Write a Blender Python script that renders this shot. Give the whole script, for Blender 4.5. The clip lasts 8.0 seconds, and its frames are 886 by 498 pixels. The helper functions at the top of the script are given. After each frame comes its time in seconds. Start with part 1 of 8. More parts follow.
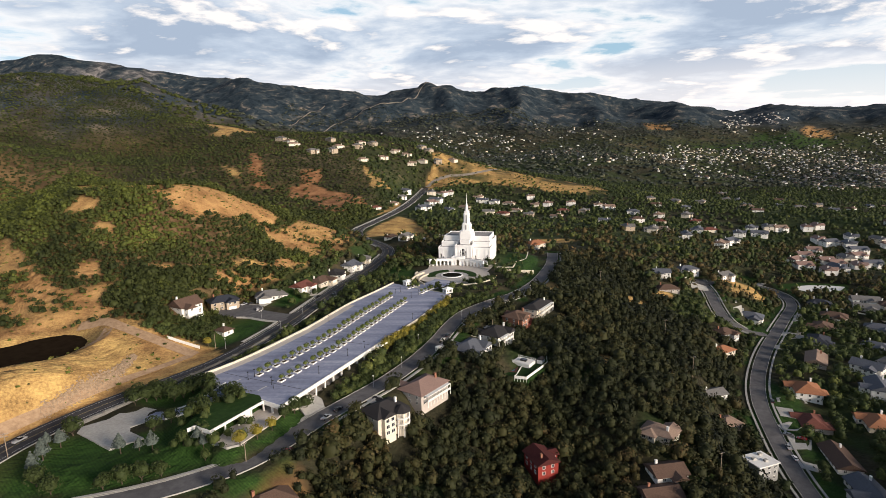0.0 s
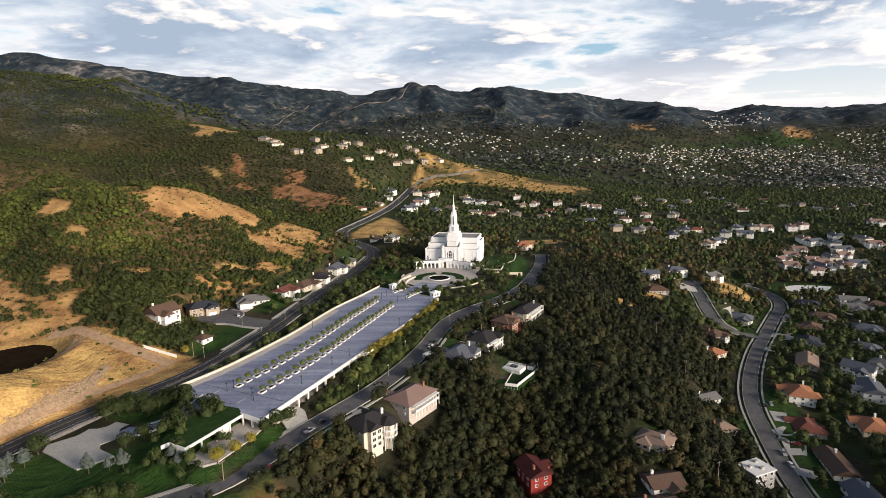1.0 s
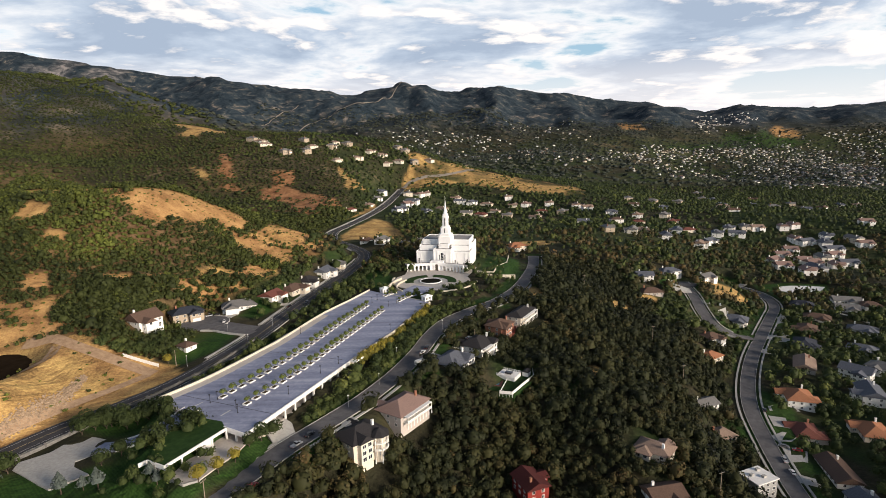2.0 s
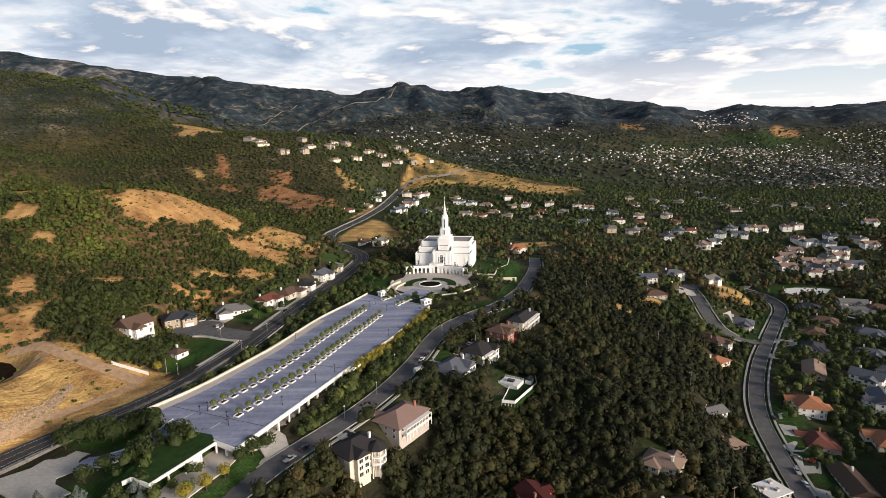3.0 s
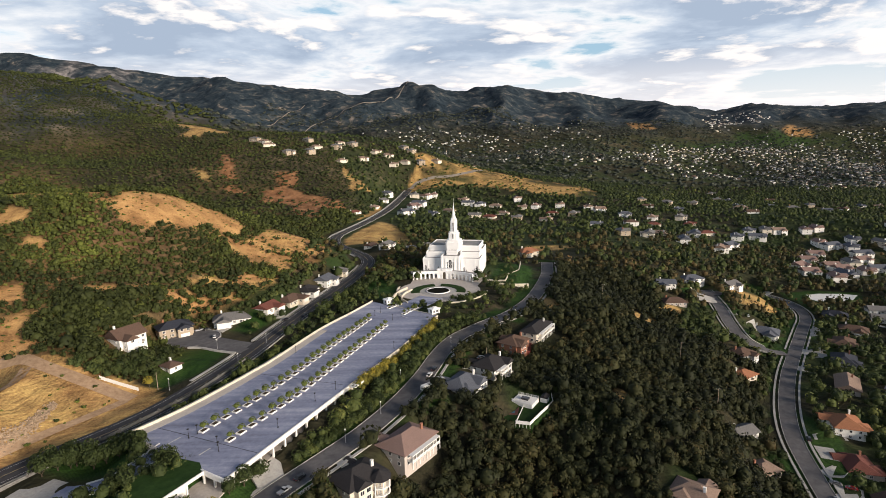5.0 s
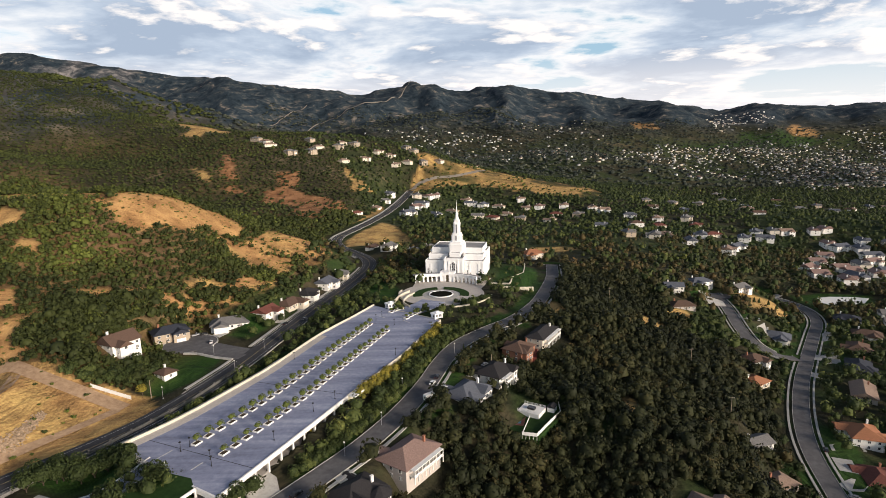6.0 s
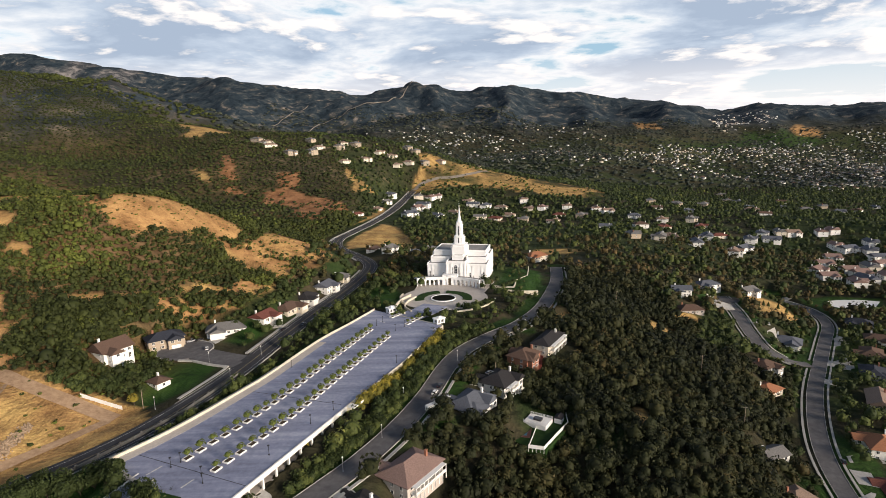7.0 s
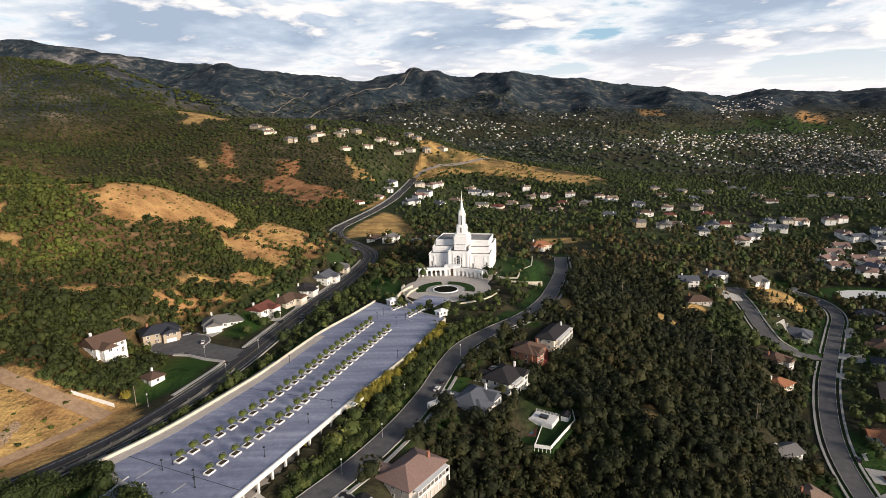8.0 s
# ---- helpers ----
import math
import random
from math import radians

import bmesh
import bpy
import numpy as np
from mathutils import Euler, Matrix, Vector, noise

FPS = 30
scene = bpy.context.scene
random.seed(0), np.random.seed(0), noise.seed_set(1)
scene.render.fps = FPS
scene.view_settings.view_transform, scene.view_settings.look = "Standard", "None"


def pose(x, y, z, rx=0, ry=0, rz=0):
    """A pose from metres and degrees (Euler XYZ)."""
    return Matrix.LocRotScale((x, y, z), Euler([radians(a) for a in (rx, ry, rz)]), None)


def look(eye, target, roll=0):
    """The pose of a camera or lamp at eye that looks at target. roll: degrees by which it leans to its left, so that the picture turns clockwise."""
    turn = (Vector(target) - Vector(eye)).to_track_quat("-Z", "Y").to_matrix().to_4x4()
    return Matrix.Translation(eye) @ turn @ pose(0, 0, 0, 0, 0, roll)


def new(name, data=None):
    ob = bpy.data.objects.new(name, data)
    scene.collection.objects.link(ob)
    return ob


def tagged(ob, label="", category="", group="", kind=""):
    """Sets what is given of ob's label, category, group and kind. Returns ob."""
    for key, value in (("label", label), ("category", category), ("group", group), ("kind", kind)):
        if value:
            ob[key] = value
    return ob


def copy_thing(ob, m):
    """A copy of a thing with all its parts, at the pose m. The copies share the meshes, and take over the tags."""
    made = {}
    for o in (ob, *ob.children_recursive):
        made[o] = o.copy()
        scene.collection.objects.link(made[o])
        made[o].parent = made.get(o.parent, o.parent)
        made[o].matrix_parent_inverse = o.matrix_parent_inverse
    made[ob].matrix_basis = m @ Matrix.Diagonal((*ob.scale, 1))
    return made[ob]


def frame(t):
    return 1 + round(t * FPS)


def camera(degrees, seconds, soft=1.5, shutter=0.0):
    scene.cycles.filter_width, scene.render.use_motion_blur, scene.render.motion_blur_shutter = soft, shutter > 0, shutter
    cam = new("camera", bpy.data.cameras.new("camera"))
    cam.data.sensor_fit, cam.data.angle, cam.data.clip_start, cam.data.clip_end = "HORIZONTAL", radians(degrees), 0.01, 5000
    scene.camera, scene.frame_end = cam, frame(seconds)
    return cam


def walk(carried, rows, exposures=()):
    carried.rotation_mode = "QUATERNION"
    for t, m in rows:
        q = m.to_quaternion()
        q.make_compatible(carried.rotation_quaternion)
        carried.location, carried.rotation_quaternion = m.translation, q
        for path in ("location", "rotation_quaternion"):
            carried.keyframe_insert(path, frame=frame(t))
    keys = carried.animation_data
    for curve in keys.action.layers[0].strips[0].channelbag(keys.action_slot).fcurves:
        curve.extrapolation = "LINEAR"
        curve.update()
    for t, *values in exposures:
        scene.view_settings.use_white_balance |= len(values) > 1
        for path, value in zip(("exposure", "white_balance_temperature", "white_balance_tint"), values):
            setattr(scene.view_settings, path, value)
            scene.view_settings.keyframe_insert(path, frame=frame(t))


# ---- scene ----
cam = camera(77.4, 8.0, soft=0.55)
PATH = [
    (0, look((1.56, 0.42, 107.09), (0.46, 98.67, 88.49), -1.10)),
    (0.5, look((1.08, 5.37, 107.11), (0.83, 103.62, 88.51), -1.10)),
    (1, look((0.65, 10.29, 107.17), (2.10, 108.49, 88.52), -1.10)),
    (1.5, look((0.26, 14.88, 107.19), (2.96, 113.08, 88.54), -1.10)),
    (3, look((0.08, 29.74, 107.24), (3.38, 127.94, 88.54), -1.20)),
    (3.5, look((-0.04, 34.63, 107.26), (2.86, 132.83, 88.61), -1.20)),
    (4, look((0.09, 39.54, 107.28), (2.59, 137.74, 88.63), -1.20)),
    (4.5, look((0.22, 44.48, 107.37), (2.37, 142.68, 88.72), -1.25)),
    (6, look((-0.10, 59.06, 107.36), (1.35, 157.31, 88.71), -1.30)),
    (6.5, look((-0.14, 63.93, 107.40), (1.11, 162.18, 88.80), -1.30)),
    (7, look((-0.39, 68.94, 107.44), (0.76, 167.19, 88.84), -1.35)),
    (7.5, look((-0.59, 73.84, 107.54), (0.51, 171.99, 88.44), -1.40)),
    (8, look((-0.79, 78.86, 107.60), (0.06, 176.66, 86.75), -1.40)),
]
walk(cam, PATH)

# ---- light ----
SUN_FROM = Vector((0.75, -0.60, 0.27)).normalized()
sun = new("sun", bpy.data.lights.new("sun", "SUN"))
sun.data.energy, sun.data.angle, sun.data.color = 6.2, radians(20.0), (1.0, 0.85, 0.70)
sun.matrix_world = look((0, 0, 0), -SUN_FROM)


def link(tree, a, b):
    tree.links.new(a, b)


def node(tree, kind, **values):
    n = tree.nodes.new(kind)
    for key, value in values.items():
        if key in n.inputs:
            n.inputs[key].default_value = value
    return n


def math_node(tree, op, a, b=None, clamp=False):
    n = tree.nodes.new("ShaderNodeMath")
    n.operation, n.use_clamp = op, clamp
    for i, v in enumerate((a, b)):
        if v is None:
            continue
        if isinstance(v, (int, float)):
            n.inputs[i].default_value = v
        else:
            tree.links.new(v, n.inputs[i])
    return n.outputs[0]


def ramp_node(tree, fac, stops):
    n = tree.nodes.new("ShaderNodeValToRGB")
    e = n.color_ramp.elements
    while len(e) < len(stops):
        e.new(0.5)
    for el, (p, c) in zip(e, stops):
        el.position, el.color = p, (*c, 1)
    tree.links.new(fac, n.inputs[0])
    return n.outputs[0]


def mix_node(tree, fac, a, b, kind="MIX"):
    n = tree.nodes.new("ShaderNodeMix")
    n.data_type, n.blend_type = "RGBA", kind
    for i, v in ((0, fac), (6, a), (7, b)):
        if isinstance(v, (int, float)):
            n.inputs[i].default_value = v
        elif isinstance(v, tuple):
            n.inputs[i].default_value = (*v, 1)
        else:
            tree.links.new(v, n.inputs[i])
    return n.outputs[2]


def noise_node(tree, vector, scale, detail=4.0, rough=0.55, distort=0.0):
    n = node(tree, "ShaderNodeTexNoise", Scale=scale, Detail=detail, Roughness=rough, Distortion=distort)
    if vector is not None:
        tree.links.new(vector, n.inputs["Vector"])
    return n.outputs["Fac"]


def make_world():
    w = bpy.data.worlds.new("sky")
    scene.world, w.use_nodes = w, True
    t = w.node_tree
    t.nodes.clear()
    sky = t.nodes.new("ShaderNodeTexSky")
    sky.sky_type, sky.sun_disc = "NISHITA", False
    sky.sun_elevation = math.asin(SUN_FROM.z)
    sky.sun_rotation = math.atan2(SUN_FROM.x, SUN_FROM.y)
    sky.altitude, sky.dust_density = 1500, 1.2
    # a broken layer of cumulus on a plane overhead: direction divided by its height
    co = t.nodes.new("ShaderNodeTexCoord").outputs["Generated"]
    sep = t.nodes.new("ShaderNodeSeparateXYZ")
    link(t, co, sep.inputs[0])
    up = math_node(t, "ADD", math_node(t, "MAXIMUM", sep.outputs[2], 0.0), 0.11)
    comb = t.nodes.new("ShaderNodeCombineXYZ")
    link(t, math_node(t, "DIVIDE", sep.outputs[0], up), comb.inputs[0])
    link(t, math_node(t, "DIVIDE", sep.outputs[1], up), comb.inputs[1])
    p = comb.outputs[0]
    def cloud(vec):
        big = noise_node(t, vec, 0.80, 9.0, 0.56, 0.2)
        low = noise_node(t, vec, 0.42, 2.0, 0.5)
        return math_node(t, "ADD", math_node(t, "MULTIPLY", big, 0.95), math_node(t, "MULTIPLY", low, 0.15))
    d = cloud(p)
    off = t.nodes.new("ShaderNodeVectorMath")
    off.operation = "ADD"
    link(t, p, off.inputs[0])
    off.inputs[1].default_value = (0.10, -0.16, 0.0)
    lit = math_node(t, "SUBTRACT", d, cloud(off.outputs[0]))
    cover = ramp_node(t, d, [(0.45, (0, 0, 0)), (0.50, (1, 1, 1))])
    thick = ramp_node(t, d, [(0.475, (1.12, 1.09, 1.07)), (0.52, (0.80, 0.85, 0.92)), (0.56, (0.57, 0.66, 0.79)), (0.61, (0.43, 0.52, 0.66))])
    glow = ramp_node(t, lit, [(0.025, (0, 0, 0)), (0.07, (1, 1, 1))])
    thick = mix_node(t, math_node(t, "MULTIPLY", glow, 0.9), thick, (1.12, 1.06, 1.02))
    # bright haze low over the land; unseen sky overhead dimmed for less fill light
    haze = ramp_node(t, sep.outputs[2], [(0.05, (1, 1, 1)), (0.10, (0.6, 0.6, 0.6)), (0.145, (0, 0, 0))])
    skyc = mix_node(t, 1.0, sky.outputs[0], (0.10, 0.10, 0.10), "MULTIPLY")
    skyc = mix_node(t, 0.6, skyc, (0.50, 0.76, 0.95))
    c = mix_node(t, cover, skyc, thick)
    c = mix_node(t, math_node(t, "MULTIPLY", haze, 0.7), c, (1.10, 1.03, 1.0))
    dim = ramp_node(t, sep.outputs[2], [(0.32, (1, 1, 1)), (0.55, (0.19, 0.225, 0.30))])
    c = mix_node(t, 1.0, c, dim, "MULTIPLY")
    bg = node(t, "ShaderNodeBackground", Strength=1.0)
    link(t, c, bg.inputs[0])
    out = t.nodes.new("ShaderNodeOutputWorld")
    link(t, bg.outputs[0], out.inputs[0])


make_world()
scene.view_settings.exposure = 0.0

# ---- materials ----
def material(name, rough=0.8, spec=0.3, metal=0.0):
    m = bpy.data.materials.new(name)
    m.use_nodes = True
    t = m.node_tree
    b = t.nodes["Principled BSDF"]
    b.inputs["Roughness"].default_value = rough
    b.inputs["Metallic"].default_value = metal
    b.inputs["Specular IOR Level"].default_value = spec
    return m, t, b


def bump(t, b, height, strength, distance=0.1):
    n = node(t, "ShaderNodeBump", Strength=strength, Distance=distance)
    link(t, height, n.inputs["Height"])
    link(t, n.outputs[0], b.inputs["Normal"])


def place(t):
    return t.nodes.new("ShaderNodeNewGeometry").outputs["Position"]


def surface(name, dark, light, scale=1.0, rough=0.8, spec=0.3, metal=0.0, relief=0.3, stain=0.25, stain_scale=0.08, vary=0.0):
    """A worn surface: grain between two colours, broad stains, fine relief; vary: from object to object."""
    m, t, b = material(name, rough, spec, metal)
    p = place(t)
    g = noise_node(t, p, scale, 5.0, 0.6)
    c = ramp_node(t, g, [(0.32, dark), (0.68, light)])
    s = noise_node(t, p, stain_scale, 4.0, 0.6)
    c = mix_node(t, math_node(t, "MULTIPLY", math_node(t, "SUBTRACT", 0.62, s, True), 4 * stain, True), c, tuple(v * 0.55 for v in dark))
    if vary:
        r = t.nodes.new("ShaderNodeObjectInfo").outputs["Random"]
        h = t.nodes.new("ShaderNodeHueSaturation")
        link(t, math_node(t, "ADD", math_node(t, "MULTIPLY", r, 2 * vary), 1 - vary), h.inputs["Value"])
        link(t, c, h.inputs["Color"])
        c = h.outputs[0]
    link(t, c, b.inputs["Base Color"])
    bump(t, b, g, relief, 0.05 / max(scale, 0.05) ** 0.5)
    return m


def leaf_material(name, stops, rough=0.7):
    """Foliage: a colour per tree (attribute tint) and per leaf clump (random per island)."""
    m, t, b = material(name, rough, 0.15)
    tint = t.nodes.new("ShaderNodeAttribute")
    tint.attribute_name = "tint"
    isl = t.nodes.new("ShaderNodeNewGeometry").outputs["Random Per Island"]
    f = math_node(t, "ADD", math_node(t, "MULTIPLY", tint.outputs["Fac"], 0.8), math_node(t, "MULTIPLY", isl, 0.16), True)
    c = ramp_node(t, f, stops)
    link(t, c, b.inputs["Base Color"])
    return m


ASPHALT = surface("asphalt", (0.038, 0.038, 0.042), (0.062, 0.062, 0.066), 0.6, 0.9, 0.2, relief=0.1, stain=0.2)
ASPHALT_OLD = surface("asphalt_old", (0.096, 0.093, 0.097), (0.150, 0.145, 0.147), 0.35, 0.9, 0.2, relief=0.1, stain=0.35)
def deck_material():
    """Weathered deck coating: worn streaks along the driving lanes over fine grain."""
    m, t, b = material("deck_coating", 0.7, 0.35)
    p = place(t)
    mp = node(t, "ShaderNodeMapping")
    mp.inputs["Rotation"].default_value = (0, 0, radians(-66))
    mp.inputs["Scale"].default_value = (0.012, 0.16, 1.0)
    link(t, p, mp.inputs["Vector"])
    streak = noise_node(t, mp.outputs[0], 1.0, 4.0, 0.6)
    fine = noise_node(t, p, 0.5, 6.0, 0.65)
    f = math_node(t, "ADD", math_node(t, "MULTIPLY", streak, 0.65), math_node(t, "MULTIPLY", fine, 0.35))
    c = ramp_node(t, f, [(0.34, (0.145, 0.160, 0.230)), (0.50, (0.235, 0.255, 0.350)), (0.64, (0.36, 0.38, 0.47))])
    link(t, c, b.inputs["Base Color"])
    bump(t, b, fine, 0.1, 0.05)
    return m


DECK = deck_material()
CONCRETE = surface("concrete", (0.34, 0.33, 0.31), (0.46, 0.45, 0.42), 0.8, 0.9, 0.2, relief=0.15, stain=0.25)
PAVING = surface("paving", (0.44, 0.40, 0.36), (0.55, 0.50, 0.45), 0.9, 0.85, 0.25, relief=0.15, stain=0.2)
CREAM = surface("cream_concrete", (0.55, 0.50, 0.40), (0.66, 0.61, 0.50), 0.5, 0.85, 0.25, relief=0.1, stain=0.2)
WHITE_STONE = surface("white_granite", (0.80, 0.80, 0.80), (0.86, 0.86, 0.85), 0.9, 0.6, 0.35, relief=0.06, stain=0.06)
PAINT_WHITE = surface("white_paint", (0.70, 0.69, 0.66), (0.80, 0.79, 0.76), 1.2, 0.7, 0.3, relief=0.05, stain=0.08)
LINE_WHITE = surface("line_white", (0.40, 0.40, 0.39), (0.72, 0.72, 0.70), 2.0, 0.8, 0.2, relief=0.05, stain=0.3, stain_scale=0.6)
LINE_YELLOW = surface("line_yellow", (0.30, 0.24, 0.12), (0.42, 0.34, 0.18), 2.0, 0.8, 0.2, relief=0.05, stain=0.3, stain_scale=0.6)
FENCE_GREY = surface("grey_fence", (0.13, 0.125, 0.12), (0.20, 0.195, 0.185), 1.0, 0.9, 0.2, relief=0.2, stain=0.3)

# ---- land ----
# broad hills as bell shapes: x, y, width, height
BENCH = [(0, 60, 33, -8.9), (0, 150, 33, -1.5), (-150, 60, 33, -2.1), (80, 160, 33, -7.9), (150, 100, 33, -19.9), (-80, 195, 34, 1.2), (-62, 218, 37, -3.1), (42, 229, 38, -23.1), (-137, 194, 39, 6.8), (-11, 259, 42, 13.7), (-55, 258, 43, -9.8), (-90, 250, 43, 29.1), (104, 249, 44, 23.2), (144, 237, 45, -29.1), (-180, 221, 47, 43.2), (-152, 245, 47, -50.9), (61, 284, 47, 1.2), (0, -300, 192, -34.6), (-128, 284, 51, 28.4), (-300, 100, 52, 21.2), (300, 120, 53, -29.0), (-20, 324, 53, 1.9), (18, 291, 14, 5.0)]
FOOTHILL = [(-185, 275, 54, 7.7), (218, 274, 57, -10.2), (-141, 327, 58, -74.4), (193, 315, 60, -11.4), (-108, 361, 61, 33.2), (41, 379, 62, -10.0), (-40, 380, 62, 23.3), (-199, 330, 63, 86.2), (150, 368, 65, 12.7), (-43, 434, 71, -22.2), (60, 435, 72, 36.2), (257, 368, 73, 2.2), (-134, 430, 74, -15.0), (152, 434, 75, -17.8), (-231, 410, 77, -42.3), (215, 430, 78, -13.3), (-56, 503, 83, 13.5), (-214, 471, 84, 76.9), (10, 520, 85, -8.8), (400, 350, 87, -25.4), (500, 200, 88, -39.2), (-283, 470, 90, 22.9)]
MIDLAND = [(210, 512, 90, 24.8), (-134, 544, 91, 1.6), (-500, 300, 95, 79.3), (-33, 600, 98, 25.0), (120, 597, 99, 1.5), (-600, -200, 192, 45.8), (600, -200, 192, -64.3), (-338, 536, 103, 69.1), (350, 532, 104, -35.9), (-109, 640, 106, -19.0), (456, 560, 118, 36.6), (355, 717, 131, 28.1), (241, 769, 132, 9.2), (485, 698, 139, -82.9), (700, 500, 140, -41.9), (-167, 900, 149, 110.6), (375, 904, 160, -3.0), (-567, 800, 160, -85.1), (621, 760, 160, 55.0), (-700, 700, 162, 170.1), (-53, 1010, 165, -42.4), (-367, 950, 166, -21.2)]
HILLSIDE = [(-543, 950, 179, 133.1), (51, 1110, 181, -32.4), (232, 1180, 196, 31.6), (412, 1185, 205, -5.5), (900, 900, 208, -58.4), (-551, 1150, 208, -129.5), (10, 1300, 212, 53.5), (-422, 1250, 215, 195.8), (814, 1070, 219, 32.7), (-198, 1350, 223, 9.9), (-811, 1250, 243, 179.1), (734, 1325, 247, -30.6), (-667, 1400, 253, -136.0), (-1082, 1550, 308, 292.7), (-750, 1750, 311, 81.2), (1275, 1670, 343, 105.0), (-500, 2050, 344, 124.9), (1500, 1500, 346, -112.8), (534, 2150, 362, 219.8), (1021, 2250, 403, -266.5), (246, 2500, 410, -437.1), (-27, 2700, 441, 547.6)]
RANGE = [(911, 2600, 450, 187.7), (573, 2750, 458, 118.8), (-522, 2800, 465, -293.1), (1903, 2300, 487, 117.7), (1360, 2700, 493, -6.4), (-186, 3200, 523, -52.0), (-904, 3200, 543, 288.1), (2136, 2800, 575, -303.6), (521, 3500, 577, -361.3), (1605, 3200, 584, 38.9), (-12, 3850, 628, 558.9), (2167, 3300, 644, 228.2), (834, 4000, 667, 453.4), (-593, 4100, 676, -406.2), (-1852, 3900, 705, -253.8), (1429, 4100, 709, -94.1), (-1230, 4400, 746, 836.9), (2288, 4150, 773, 54.6), (-2745, 3900, 778, 236.9), (-2296, 4400, 810, 759.8), (0, 5200, 849, 104.9), (3432, 4150, 879, 340.8)]
SKYLINE = [(1500, 5200, 883, 195.3), (-1500, 5200, 883, -450.3), (-2500, 5200, 942, -572.0), (3000, 5200, 980, -56.5), (-3500, 5200, 1023, 789.3)]
# the knoll west of the boulevard and the ravine behind it
KNOLL_FOOT = [(-330, 240, 32, -4.0), (-204, 252, 32, 2.8), (-200, 289, 32, -4.9), (-179, 289, 32, 1.5), (-215, 305, 32, -9.8), (-200, 309, 32, -3.7), (-238, 311, 32, -11.0), (-256, 320, 32, -4.7), (-330, 330, 32, 1.5), (-220, 337, 32, 2.6), (-214, 358, 32, -5.7), (-235, 364, 32, 1.7), (-280, 367, 32, 1.3), (-305, 399, 32, 8.4), (-400, 400, 32, 11.0), (-173, 401, 32, -7.0)]
KNOLL_SLOPE = [(-212, 410, 32, -4.1), (-252, 419, 32, 3.9), (-137, 422, 32, 0.9), (-165, 423, 32, -0.9), (-241, 434, 32, 12.1), (-292, 437, 32, 9.7), (-140, 463, 32, 1.9), (-180, 464, 32, 2.9), (-250, 467, 32, -3.3), (-211, 468, 32, 11.8), (-266, 469, 32, -5.5), (-282, 471, 32, -2.2), (-226, 479, 32, -2.1), (-169, 492, 32, -16.9), (-218, 494, 32, -3.2), (-309, 507, 32, -3.2)]
KNOLL_CREST = [(-209, 509, 32, 3.6), (-208, 526, 32, 6.8), (-265, 530, 32, -19.8), (-179, 536, 32, 4.1), (-162, 536, 32, -4.0), (-225, 545, 32, -12.9), (-124, 549, 32, 6.3), (-176, 552, 32, 1.0), (-300, 560, 32, -6.8), (-345, 560, 32, -5.4), (-153, 564, 32, 2.0), (-200, 590, 32, 1.9), (-260, 600, 32, -10.6), (-387, 605, 32, 11.9), (-117, 634, 32, 6.3), (-425, 640, 32, 37.9)]
RAVINE = [(-535, 1068, 95, -18.2), (-566, 1330, 95, 25.4), (-278, 1154, 95, 4.0), (-285, 910, 95, -14.4), (-168, 894, 95, -17.5), (-607, 1254, 95, 25.8), (-902, 1423, 95, -7.6), (-744, 1722, 95, 9.9), (-618, 1797, 95, 17.0), (-503, 1715, 95, 14.6), (-653, 1094, 95, -21.7), (-623, 1182, 95, 2.0), (-455, 1120, 95, 3.2), (-376, 968, 95, 4.4), (-323, 929, 95, -4.7), (-211, 970, 95, 18.0), (-122, 921, 95, 5.9), (-174, 1156, 95, 1.8), (-171, 888, 95, -20.9), (-225, 904, 95, -20.0), (-350, 740, 95, 6.8), (-450, 850, 95, -7.0), (-260, 700, 95, 3.7), (-150, 1290, 110, 30.0), (-45, 1370, 90, 20.0), (-10, 1282, 34, 8.0), (58, 1292, 34, 7.0)]
HILL_GROUPS = (BENCH, FOOTHILL, MIDLAND, HILLSIDE, RANGE, SKYLINE, KNOLL_FOOT, KNOLL_SLOPE, KNOLL_CREST, RAVINE)
RIDGE_TRIM = [(-2250, 4050, 360, -85), (-1650, 4100, 260, -35), (2750, 3850, 300, -45), (150, 3880, 110, -45), (1000, 3960, 140, -50), (-1000, 1450, 150, -28)]
# spurs that run down from the skyline: a line of (x, y, share of the height), height, width
SPURS = [([(-118, 3860, 0.35), (-230, 3420, 0.7), (-480, 3275, 0.7), (-667, 3030, 0.2)], 55, 75), ([(-118, 3860, 0.35), (10, 3500, 0.7), (60, 3050, 0.2)], 60, 80), ([(560, 4100, 0.6), (470, 3550, 1.0), (380, 2950, 0.2)], 55, 90), ([(1000, 4050, 0.6), (930, 3500, 1.0), (820, 2900, 0.2)], 55, 90), ([(1600, 4050, 0.5), (1450, 3500, 1.0), (1300, 3000, 0.2)], 50, 110), ([(2300, 4050, 0.5), (2050, 3550, 1.0), (1900, 3100, 0.2)], 45, 120), ([(-1500, 4100, 0.4), (-1250, 3600, 1.0), (-1050, 3000, 0.3)], 60, 110), ([(-2100, 4000, 0.4), (-1800, 3400, 1.0), (-1500, 2800, 0.3)], 60, 120)]
LAND_FLOOR = -25.0


